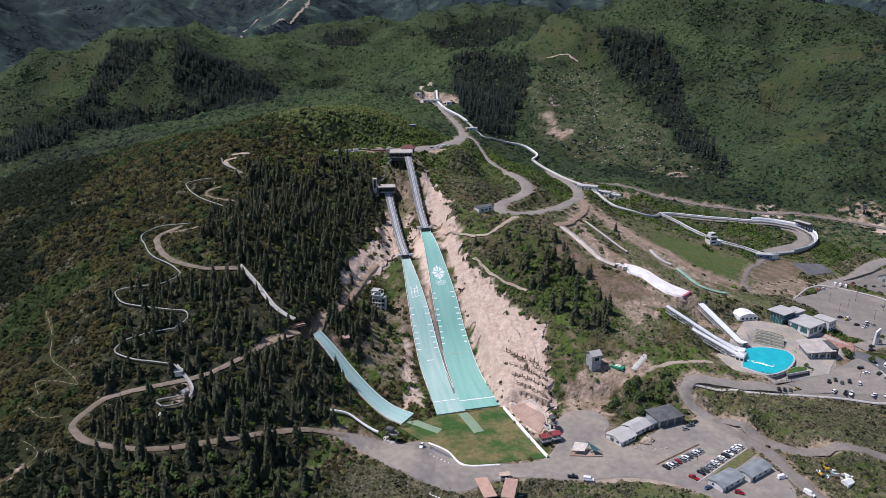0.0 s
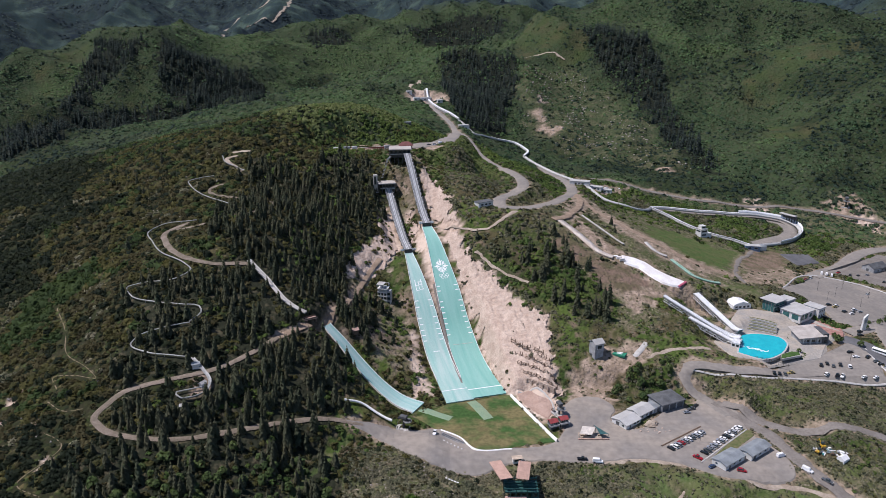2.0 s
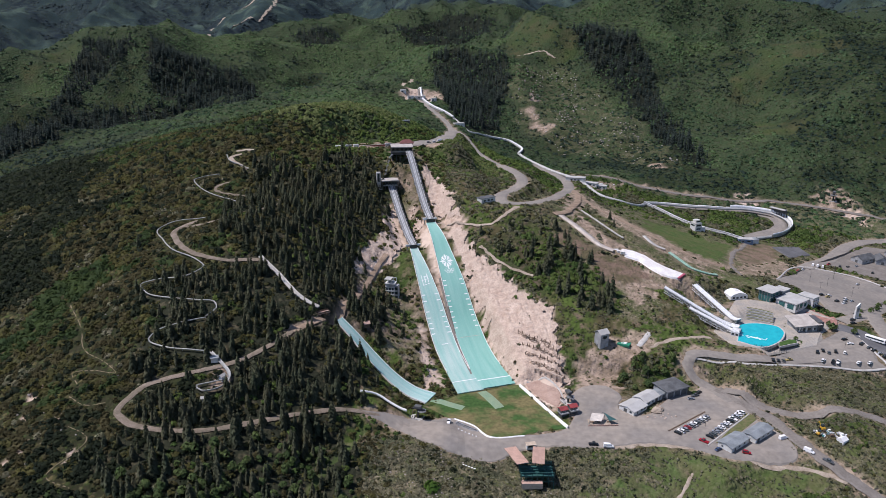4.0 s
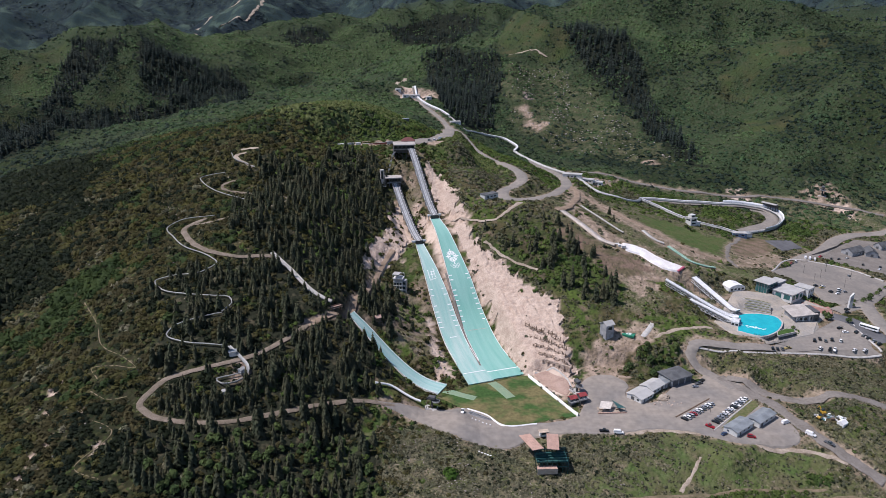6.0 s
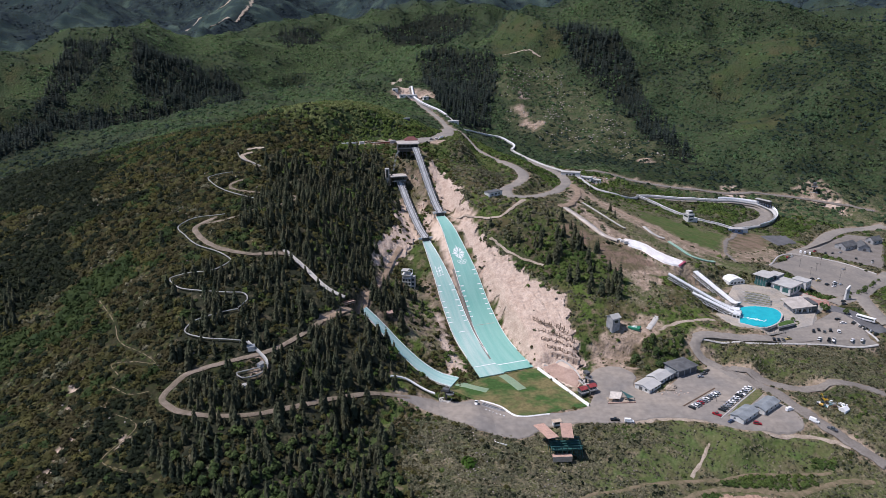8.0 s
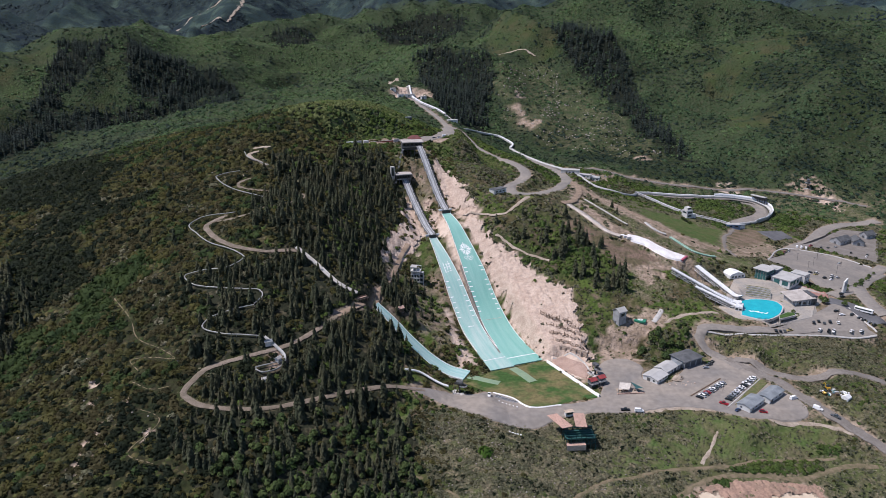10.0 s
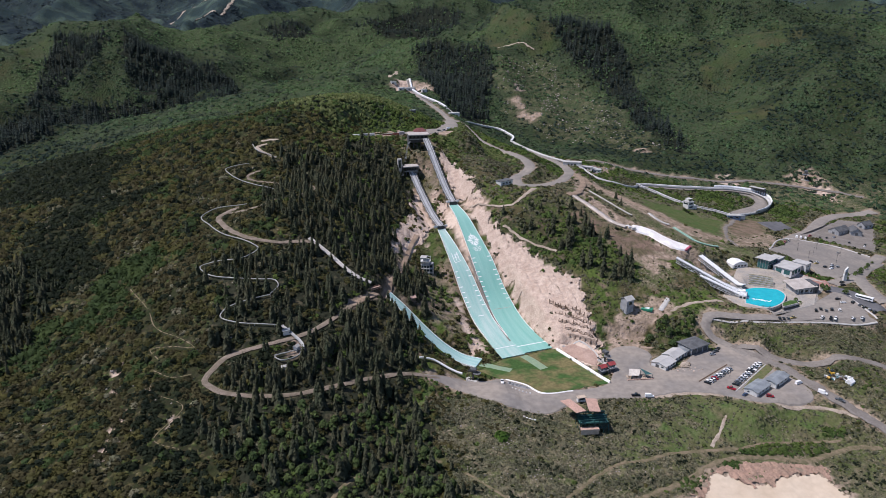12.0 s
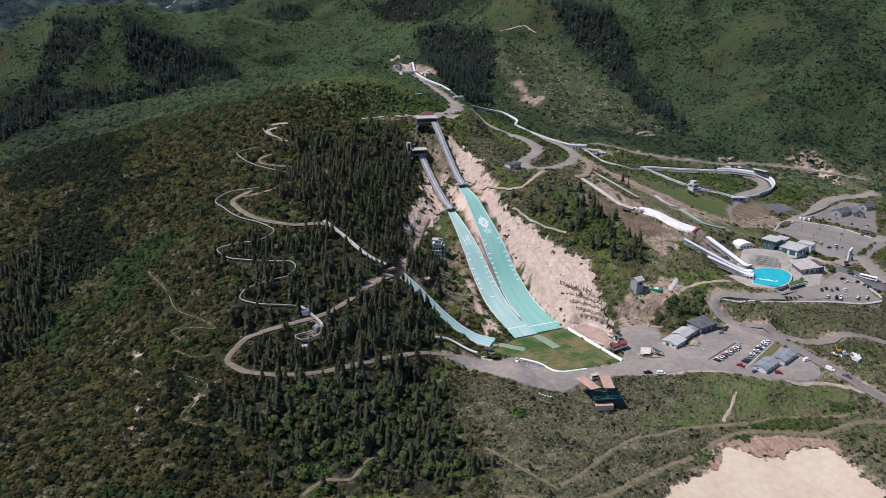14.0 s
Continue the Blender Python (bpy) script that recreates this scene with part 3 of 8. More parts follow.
# ---------------------------------------------------------------- ground
def inside(ring, x, y, wobble=0.0):
    """Where plan points lie in an outline, with an uneven edge."""
    if wobble:
        x, y = x + wobble * waves(x, y, wobble * 5, 11), y + wobble * waves(x, y, wobble * 5, 12)
    hit = np.zeros(np.shape(x), bool)
    xs, ys = np.array(ring, float).T
    near = (x > xs.min()) & (x < xs.max()) & (y > ys.min()) & (y < ys.max())
    px, py = x[near], y[near]
    h = np.zeros(px.shape, bool)
    for (ax, ay), (bx, by) in zip(ring, ring[1:] + ring[:1]):
        if ay != by:
            h ^= ((ay > py) != (by > py)) & (px < (bx - ax) * (py - ay) / (by - ay) + ax)
    hit[near] = h
    return hit


def curve_points(knots, gap):
    """Even points on a soft curve through the knots."""
    k = np.array(knots, float)
    d = np.r_[0, np.cumsum(np.hypot(*np.diff(k, axis=0).T))]
    s = np.linspace(0, d[-1], max(2, int(d[-1] / gap) + 1))
    return np.stack([smooth_line(np.stack([d, k[:, i]], 1), s) for i in range(k.shape[1])], 1)


ROADS = [  # line, half width, material, name, label
    (POOL_ROAD, 3.9, ASPHALT, "road", "grey asphalt road curving up to the pool"),
    (DROP_ROAD, 6, DARK_ASPHALT, "road", "dark asphalt drop-off lane beside the car park"),
    (ENTRY_ROAD, 5, ASPHALT, "road", "grey asphalt entry road"),
    (GATE_ROAD, 5, ASPHALT, "road", "grey asphalt road bending round the car park"),
    (UPPER_ROAD, 6, ASPHALT, "road", "dusty grey road to the upper car park"),
    (DIRT_ROAD_RIGHT, 3.0, DUSTY, "road", "brown dirt road across the brush slope"),
    (LOWER_ROAD, 3.5, DUSTY, "road", "dusty grey road going downhill"),
    (SERVICE_ROAD, 1.3, FOREST_DIRT, "road", "pale dirt service road looping through the conifers"),
    (HILL_TRACK, 1.7, DIRT, "road", "pinkish dirt track up to the judges' tower"),
    (UPPER_TRACK, 1.6, FOREST_DIRT, "road", "pale dirt track on the wooded slope"),
    (SUMMIT_ROAD, 6.5, ASPHALT, "road", "grey road and yard behind the start tower"),
    (SUMMIT_UPPER, 2.8, ASPHALT, "road", "narrow grey road up to the start of the ice track"),
    (HAIRPIN_UPPER, 1.9, ASPHALT, "road", "narrow grey lane above the hairpin"),
    (HAIRPIN_ROAD, 5.0, ASPHALT, "road", "grey asphalt hairpin road"),
    (VALLEY_ROAD, 2.6, DUSTY, "road", "pale gravel road along the foot of the mountain"),
    (PISTE_TRACK, 2.6, DIRT, "road", "wide brown dirt track down the slope"),
    (PISTE_LINK, 2.6, DIRT, "road", "pale dirt link between tracks"),
]
TRAIL_DIRT = mat("trail_dirt", (0.19, 0.15, 0.10), 0.95, second=(0.12, 0.105, 0.06), size=3, fine=0.2)
TRAILS = [(HUT_PATH, 1.1, PALE_DIRT), (LOWER_TRACK, 1.5, PALE_DIRT), (PATH_A, 1.3, TRAIL_DIRT), (PATH_B, 0.6, TRAIL_DIRT), (PATH_C, 0.8, TRAIL_DIRT), (GULLY_PATH, 0.7, PALE_DIRT), (FOREST_PATH, 0.8, TRAIL_DIRT),
          (TOP_TRACK, 1.8, PALE_DIRT), (MID_TRACK, 1.2, FOREST_DIRT), (TOP_SLAB, 1.2, PALE_DIRT), (PISTE_PATH, 1.6, DUSTY), (CROSS_PATH, 1.4, PALE_DIRT), (SLOPE_PATH, 1.2, PALE_DIRT),
          (TRAIL_A, 0.2, TRAIL_DIRT), (TRAIL_B, 0.2, TRAIL_DIRT), (TRAIL_C, 0.2, TRAIL_DIRT), (FAR_PISTE, 6, PALE_DIRT), (FAR_PISTE_UPPER, 6, PALE_DIRT), (RIDGE_PATH, 4, PALE_DIRT), (RIGHT_TRAIL, 3, PALE_DIRT)]
LOTS = [(CURVE_APRON, ASPHALT, "pavement", "wide grey paved apron inside the banked curve"), (TERRACE, PINK_PAVE, "pavement", "curved pinkish terrace between lawn and rock cut"), (APRON, YARD_ASPHALT, "pavement", "dusty grey asphalt apron and lower car park"), (POOL_LOT, ASPHALT, "pavement", "grey asphalt car park beside the pool"),
        (MAIN_LOT, ASPHALT, "pavement", "large grey asphalt car park"), (FAR_LOT, DUSTY, "pavement", "dusty upper car park"),
        (SMALL_LOT, DARK_ASPHALT, "pavement", "dark asphalt pad"), (SUMMIT_LOT, ASPHALT, "pavement", "grey asphalt yard behind the start house"), (PLAZA, PLAZA_STONE, "pavement", "pale concrete plaza round the pool")]
SLENDER = [COASTER_C, COASTER_D, COASTER_A, COASTER_B, STRAIGHT_SLIDE]
TRACKS = [WHITE_STRIP, WHITE_SLAB, GREEN_SLIDE, PALE_CHUTE, CONCRETE_SLIDE, BOB_UPPER, BOB_MID, BOB_LOWER, BOB_INNER, WHITE_TUBE]


def line_distance(knots, x, y):
    best = np.full(np.shape(x), 1e9)
    k = np.array(knots, float)
    near = (x > k[:, 0].min() - 25) & (x < k[:, 0].max() + 25) & (y > k[:, 1].min() - 25) & (y < k[:, 1].max() + 25)
    px, py, d = x[near], y[near], best[near]
    pts = curve_points(knots, 6)
    for (ax, ay), (bx, by) in zip(pts, pts[1:]):
        dx, dy = bx - ax, by - ay
        u = np.clip(((px - ax) * dx + (py - ay) * dy) / (dx * dx + dy * dy + 1e-9), 0, 1)
        d = np.minimum(d, np.hypot(px - ax - u * dx, py - ay - u * dy))
    best[near] = d
    return best


def clearance(x, y):
    """Metres to the nearest road, track, hill run or paved area (0 on it)."""
    d = np.full(np.shape(x), 1e9)
    for knots, half, *_ in ROADS + TRAILS:
        d = np.minimum(d, np.maximum(line_distance(knots, x, y) - half, 0))
    for knots in TRACKS:
        d = np.minimum(d, np.maximum(line_distance(knots, x, y) - (8.5 if knots is WHITE_SLAB else 3.0), 0))
    for knots in SLENDER:
        d = np.minimum(d, np.maximum(line_distance(knots, x, y) - 0.6, 0))
    for ring, *_ in LOTS + [(GRASS,), (DIRT_CIRCLE,), (WORKED_GROUND,)]:
        d = np.where(inside(ring, x, y), 0, np.minimum(d, line_distance(ring + ring[:1], x, y)))
    for name, (a, b, inrun, landing) in RUNS.items():
        s, across, n = along((a, b), x, y)
        half = np.where(s < landing[0][0], 4.2, {"large": 10, "normal": 8, "small": 6}[name])
        d = np.minimum(d, np.hypot(np.maximum(np.abs(across) - half, 0), np.maximum(np.maximum(-s - 8, s - n), 0)))
    return d


def growth_tone(x, y):
    """Large patches of paler and darker growth, some darkened for shade on the slopes."""
    tone = 0.4 * waves(x, y, 210, 91) + 0.35 * waves(x, y, 80, 92)
    for ring, strength, wobble in TONES:
        tone = tone + strength * inside(ring, x, y, wobble)
    return tone


def remote_woods(x, y):
    return step(-0.55, 0.1, 0.7 * waves(x, y, 300, 41) + 0.5 * waves(x, y, 110, 42))


def undergrowth(x, y, away):
    """Height of the low growth and hummocks that cover the bare land."""
    return (0.5 + 0.5 * waves(x, y, 9, 5)) * 0.5 + step(450, 1500, away) * (2.0 * np.abs(waves(x, y, 32, 6)) + 1.2 * np.abs(waves(x, y, 17, 7)))


GRASS = [(-36, 350), (-15, 368), (24, 379), (46, 323), (2, 313), (-9, 327), (-24, 338)]

FOREST_STRIP = [(x + dx, y) for dx, line in ((-2.2, FOREST_CLEARING), (2.2, FOREST_CLEARING[::-1])) for x, y in line]
SUMMIT_YARD = [(-125, 636), (-122, 648), (-90, 664), (-50, 680), (-20, 672), (-28, 650), (-60, 648)]
OUTCROPS = [(132, 1098, 9), (-246, 266, 3), (-214, 270, 3), (-243, 250, 5), (-243, 275, 3.5), (-256, 305, 3), (-263, 325, 3), (-225, 280, 2.5), (-236, 300, 2.5), (-262, 330, 3), (-60, 1075, 20), (-30, 1050, 10), (350, 770, 14), (470, 745, 14)]
HUB = (-50.0, -120.0)
radii = np.r_[0, 60, 130, 200, 260, np.exp(np.arange(math.log(290), math.log(4750), 0.0055))]
bearings = np.r_[np.arange(-180, -46, 6.0), np.arange(-44, 46, 0.32), np.arange(48, 180, 6.0)]
rr, aa = np.meshgrid(radii, np.radians(bearings), indexing="ij")
gx, gy = HUB[0] + rr * np.sin(aa), HUB[1] + rr * np.cos(aa)
gz = ground_height(gx, gy)
near_road = clearance(gx, gy)
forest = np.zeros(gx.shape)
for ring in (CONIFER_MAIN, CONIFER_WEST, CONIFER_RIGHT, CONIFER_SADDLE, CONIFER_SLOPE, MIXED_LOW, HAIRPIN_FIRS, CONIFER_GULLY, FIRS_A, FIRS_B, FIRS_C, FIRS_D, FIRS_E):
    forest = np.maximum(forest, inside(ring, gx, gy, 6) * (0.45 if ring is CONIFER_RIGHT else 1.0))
rock = np.zeros(gx.shape)
for ring, wob in ((ROCK_CUT, 2.5), (BANK_WEST, 3), (BANK_MID, 2), (BANK_FOOT, 2), (QUARRY, 2)):
    rock = np.maximum(rock, inside(ring, gx, gy, wob))
for cx, cy, r in OUTCROPS:
    rock = np.maximum(rock, np.hypot(gx - cx, (gy - cy) / 2) + 0.35 * r * waves(gx, gy, r, 13) < r * 0.7)
lawn = np.maximum(np.maximum(inside(FOREST_STRIP, gx, gy) * 0.55, inside(TOWER_GRASS, gx, gy, 2) * 0.2), np.maximum(inside(MEADOW, gx, gy, 4) * (0.6 + 0.35 * waves(gx, gy, 14, 45)).clip(0, 1), np.maximum.reduce([inside(PISTE_GREEN, gx, gy, 4), inside(GRASS_BAND, gx, gy, 3)]) * (0.85 + 0.2 * waves(gx, gy, 8, 28)).clip(0, 1)))
dry = np.maximum.reduce([inside(DRY_FRONT, gx, gy, 8) * 1.0, inside(BANK_MEADOW, gx, gy, 4) * 0.85, inside(SAGE_FLAT, gx, gy, 4) * 0.35, inside(PISTE_AREA, gx, gy, 7) * (0.72 + 0.3 * waves(gx, gy, 16, 27)).clip(0, 1), inside(SCREE, gx, gy, 14) * (0.28 + 0.25 * waves(gx, gy, 25, 29)).clip(0, 1), 0.7 * (gx > -55) * (1 - step(296, 306, gy)), (0.58 + 0.3 * waves(gx, gy, 22, 38)).clip(0, 0.9) * step(45, 80, gx) * step(440, 480, gy) * (1 - step(740, 800, gy))])
dry = dry * (1 - inside(PISTE_GREEN, gx, gy, 4) * 0.85) * (1 - 0.7 * inside(MEADOW, gx, gy, 4))
meadow = np.zeros(gx.shape)
for ring in HIGH_MEADOWS:
    meadow = np.maximum(meadow, inside(ring, gx, gy, 20) * (0.5 + 0.35 * waves(gx, gy, 45, 23)).clip(0, 1))
soil_patch = np.maximum(inside(HUT_GROUND, gx, gy, 3) * 0.85, inside(SUMMIT_YARD, gx, gy, 2) * 0.9)
for ring in (WORKED_GROUND,):
    soil_patch = np.maximum(soil_patch, inside(ring, gx, gy, 4) * (0.72 + 0.25 * waves(gx, gy, 14, 24)))
for knots, reach in ((WHITE_STRIP, 6), (WHITE_SLAB, 13), (PISTE_TRACK, 12), (STRIP_BANK, 6), (PISTE_PATH, 5), (GREEN_SLIDE, 5), (POOL_ROAD[1:], 7), (HILL_TRACK, 5), (QUARRY + QUARRY[:1], 7)):
    soil_patch = np.maximum(soil_patch, 0.75 * (1 - step(0.4, 1.0, line_distance(knots, gx, gy) / reach + 0.3 * waves(gx, gy, 9, 25))))
for cx, cy, r in SCARS + [(-155, 324, 8)]:
    soil_patch = np.maximum(soil_patch, 0.9 * (1 - step(0.6, 1.0, np.hypot(gx - cx, gy - cy) / r + 0.25 * waves(gx, gy, 10, 26))))
for ring, amount in ((UPPER_YARD, 0.6), (JUNCTION, 0.75), (TAN_BANK, 1.0), (TRACK_BAND, 0.75), (TRACK_YARD, 0.7), (RAMP_BANK, 0.8), (HILL_GAP, 0.35)):
    soil_patch = np.maximum(soil_patch, inside(ring, gx, gy, 3) * (amount + 0.25 * waves(gx, gy, 9, 40)).clip(0, 1))
soil_patch = np.maximum(soil_patch, 0.7 * inside(BETWEEN_HILLS, gx, gy, 1))
soil_patch = np.maximum(soil_patch, inside(SUMMIT_SPUR, gx, gy, 5) * (0.35 + 0.35 * waves(gx, gy, 14, 36)).clip(0, 0.7))
soil_patch = np.clip(soil_patch, 0, 1)
verge = np.full(gx.shape, 1e9)
for knots, half, material, *_ in ROADS:
    if material in (ASPHALT, DUSTY):
        verge = np.minimum(verge, line_distance(knots, gx, gy) - half)
for ring in (APRON, POOL_LOT, MAIN_LOT, PLAZA):
    verge = np.minimum(verge, line_distance(ring + ring[:1], gx, gy))
soil_patch = np.maximum(soil_patch, 0.8 * (1 - step(0.5, 4.0, verge + 1.6 * waves(gx, gy, 11, 37))))
open_ground = step(1.5, 7, near_road)
crag = 0.6 * np.abs(waves(gx, gy, 17, 21))
gz = gz + open_ground * np.where(rock > 0, crag - 1.2, undergrowth(gx, gy, rr) * (1 - 0.7 * lawn))
gz = gz - 0.4 * (1 - step(0, 2.0, near_road))
nr, na = gx.shape
ids = np.arange(nr * na).reshape(nr, na)
right = np.roll(ids, -1, axis=1)
quads = np.stack([ids[:-1], ids[1:], right[1:], right[:-1]], -1).reshape(-1, 4)
ground_mesh = smoothed(fast_mesh("ground", np.stack([gx, gy, gz], -1).reshape(-1, 3), quads))
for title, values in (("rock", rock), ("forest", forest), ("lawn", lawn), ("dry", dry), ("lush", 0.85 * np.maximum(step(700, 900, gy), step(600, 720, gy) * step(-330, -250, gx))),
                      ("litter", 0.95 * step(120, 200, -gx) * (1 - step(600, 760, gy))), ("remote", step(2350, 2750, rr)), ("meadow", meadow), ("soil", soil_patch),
                      ("brown", np.maximum(np.maximum(inside(RED_PATCH, gx, gy, 2) * 0.95, inside(STRIP_LEFT, gx, gy, 3) * 0.85), inside(DIRT_CIRCLE, gx, gy, 3) * 0.8)), ("pale_growth", step(0.15, 1.0, growth_tone(gx, gy))), ("growth_shade", step(0.1, 0.9, -growth_tone(gx, gy))), ("remote_wood", remote_woods(gx, gy) * ~inside(FAR_PISTE_GRASS, gx, gy, 8))):
    layer = ground_mesh.attributes.new(title, "FLOAT", "POINT")
    layer.data.foreach_set("value", np.ascontiguousarray(values, np.float32).ravel())


def ground_material():
    m = bpy.data.materials.new("hillside")
    m.use_nodes = True
    nt = m.node_tree
    bsdf = nt.nodes["Principled BSDF"]
    bsdf.inputs["Roughness"].default_value, bsdf.inputs["Specular IOR Level"].default_value = 0.95, 0.08
    geo = nt.nodes.new("ShaderNodeNewGeometry")

    def noise_at(size, detail=4):
        n = nt.nodes.new("ShaderNodeTexNoise")
        n.inputs["Scale"].default_value, n.inputs["Detail"].default_value = 1 / size, detail
        nt.links.new(geo.outputs["Position"], n.inputs["Vector"])
        return n.outputs["Fac"]

    def ranged(source, lo, hi):
        r = nt.nodes.new("ShaderNodeMapRange")
        r.inputs["From Min"].default_value, r.inputs["From Max"].default_value = lo, hi
        nt.links.new(source, r.inputs["Value"])
        return r.outputs[0]

    def blend(a, b, factor):
        x = nt.nodes.new("ShaderNodeMix")
        x.data_type = "RGBA"
        for slot, v in (("A", a), ("B", b)):
            if isinstance(v, tuple):
                x.inputs[slot].default_value = (*v, 1)
            else:
                nt.links.new(v, x.inputs[slot])
        nt.links.new(factor, x.inputs["Factor"])
        return x.outputs["Result"]

    def layer(title):
        a = nt.nodes.new("ShaderNodeAttribute")
        a.attribute_name = title
        return a.outputs["Fac"]

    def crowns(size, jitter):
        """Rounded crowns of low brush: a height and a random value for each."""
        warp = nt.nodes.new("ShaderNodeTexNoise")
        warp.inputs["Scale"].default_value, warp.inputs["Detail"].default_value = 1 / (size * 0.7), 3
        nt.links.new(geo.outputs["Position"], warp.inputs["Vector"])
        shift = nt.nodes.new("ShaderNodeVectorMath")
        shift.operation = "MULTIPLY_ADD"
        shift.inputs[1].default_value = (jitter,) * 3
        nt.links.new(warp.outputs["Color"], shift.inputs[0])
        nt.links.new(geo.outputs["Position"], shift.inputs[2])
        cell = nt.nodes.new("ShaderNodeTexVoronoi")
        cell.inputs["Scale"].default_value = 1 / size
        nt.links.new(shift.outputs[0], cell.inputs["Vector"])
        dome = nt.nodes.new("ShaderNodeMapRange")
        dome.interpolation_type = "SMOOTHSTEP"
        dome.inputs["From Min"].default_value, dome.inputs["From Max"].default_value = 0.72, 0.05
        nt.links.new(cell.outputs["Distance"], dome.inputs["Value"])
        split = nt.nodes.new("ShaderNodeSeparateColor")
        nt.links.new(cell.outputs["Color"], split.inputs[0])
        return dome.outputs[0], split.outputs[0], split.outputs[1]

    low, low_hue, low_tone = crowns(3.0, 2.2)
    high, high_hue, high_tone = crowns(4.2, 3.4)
    green = blend((0.040, 0.064, 0.018), (0.075, 0.108, 0.026), ranged(noise_at(60), 0.4, 0.6))
    olive = blend((0.078, 0.067, 0.034), green, ranged(noise_at(26, 6), 0.38, 0.56))
    olive = blend(olive, green, layer("lush"))
    soil = blend((0.16, 0.122, 0.083), olive, ranged(noise_at(7, 6), 0.34, 0.50))
    leaf = blend(blend((0.030, 0.036, 0.015), (0.105, 0.089, 0.040), low_hue), (0.052, 0.074, 0.022), ranged(low_tone, 0.55, 0.95))
    leaf = blend(leaf, (0.165, 0.138, 0.088), ranged(noise_at(2.6, 6), 0.58, 0.70))
    # dark stretches: darker growth and slope shade, both in the leaf colour
    leaf = blend(leaf, blend((0.010, 0.016, 0.009), (0.022, 0.028, 0.013), low_hue), layer("growth_shade"))
    # gaps between low crowns are painted dark, standing for shade
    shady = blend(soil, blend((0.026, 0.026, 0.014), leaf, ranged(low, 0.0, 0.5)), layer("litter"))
    canopy = blend(blend((0.026, 0.044, 0.023), (0.038, 0.060, 0.030), high_hue), blend((0.042, 0.049, 0.028), (0.030, 0.053, 0.031), high_tone), ranged(noise_at(95, 5), 0.50, 0.68))
    canopy = blend(canopy, blend((0.046, 0.082, 0.033), (0.066, 0.096, 0.038), high_hue), layer("pale_growth"))
    canopy = blend(canopy, blend((0.016, 0.028, 0.016), (0.032, 0.044, 0.020), high_hue), layer("growth_shade"))
    # crown gaps again hold shade in the colour, deepest on dark stretches
    verdant = blend(shady, blend(blend((0.034, 0.050, 0.026), (0.013, 0.022, 0.013), layer("growth_shade")), canopy, ranged(high, 0.05, 0.45)), layer("lush"))
    # remote hills: blue haze is mixed into the base colours
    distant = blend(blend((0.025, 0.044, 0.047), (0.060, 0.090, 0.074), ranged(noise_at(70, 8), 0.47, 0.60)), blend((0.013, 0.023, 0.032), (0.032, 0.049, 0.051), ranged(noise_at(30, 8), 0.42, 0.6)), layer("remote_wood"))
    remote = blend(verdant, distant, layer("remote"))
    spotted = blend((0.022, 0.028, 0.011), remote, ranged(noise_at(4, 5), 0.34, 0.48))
    # brown forest floor with tree shade painted in, near black under far stands
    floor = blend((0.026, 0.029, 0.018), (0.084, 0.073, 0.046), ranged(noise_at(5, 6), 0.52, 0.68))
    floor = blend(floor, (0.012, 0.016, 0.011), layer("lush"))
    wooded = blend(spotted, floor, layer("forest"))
    lawned = blend(wooded, blend((0.066, 0.112, 0.030), (0.096, 0.116, 0.042), ranged(noise_at(9, 6), 0.4, 0.6)), layer("lawn"))
    lawned = blend(lawned, blend((0.044, 0.062, 0.022), (0.064, 0.062, 0.030), ranged(noise_at(40, 6), 0.4, 0.6)), layer("meadow"))
    sward = blend((0.085, 0.098, 0.040), (0.165, 0.140, 0.092), ranged(noise_at(6, 6), 0.4, 0.62))
    sward = blend(sward, (0.050, 0.056, 0.026), ranged(noise_at(1.3, 6), 0.54, 0.62))
    sward = blend(sward, (0.28, 0.235, 0.175), ranged(noise_at(1.9, 7), 0.58, 0.70))
    dried = blend(lawned, sward, layer("dry"))
    stone = blend((0.50, 0.385, 0.305), (0.36, 0.27, 0.21), ranged(noise_at(5, 8), 0.42, 0.66))
    stone = blend((0.58, 0.47, 0.385), stone, ranged(noise_at(22, 5), 0.36, 0.56))
    dirt = blend((0.40, 0.305, 0.24), (0.25, 0.19, 0.14), ranged(noise_at(6, 6), 0.4, 0.6))
    dirt = blend(dirt, (0.15, 0.12, 0.085), ranged(noise_at(1.7, 7), 0.56, 0.66))
    dug = blend(dried, dirt, layer("soil"))
    dug = blend(dug, blend((0.185, 0.130, 0.098), (0.105, 0.090, 0.052), ranged(noise_at(9, 6), 0.4, 0.6)), layer("brown"))
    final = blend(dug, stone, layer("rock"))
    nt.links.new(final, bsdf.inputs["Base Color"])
    b = nt.nodes.new("ShaderNodeBump")
    b.inputs["Distance"].default_value, b.inputs["Strength"].default_value = 1.2, 0.9
    relief = nt.nodes.new("ShaderNodeMix")
    nt.links.new(layer("lush"), relief.inputs[0])
    grown = nt.nodes.new("ShaderNodeMath")
    grown.operation = "MULTIPLY_ADD"
    grown.inputs[1].default_value = 0.45
    nt.links.new(low, grown.inputs[0])
    nt.links.new(noise_at(3.5, 8), grown.inputs[2])
    nt.links.new(grown.outputs[0], relief.inputs[2])
    doubled = nt.nodes.new("ShaderNodeMath")
    doubled.operation = "MULTIPLY"
    doubled.inputs[1].default_value = 1.1
    nt.links.new(high, doubled.inputs[0])
    nt.links.new(doubled.outputs[0], relief.inputs[3])
    nt.links.new(relief.outputs[0], b.inputs["Height"])
    nt.links.new(b.outputs[0], bsdf.inputs["Normal"])
    return m


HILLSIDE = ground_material()
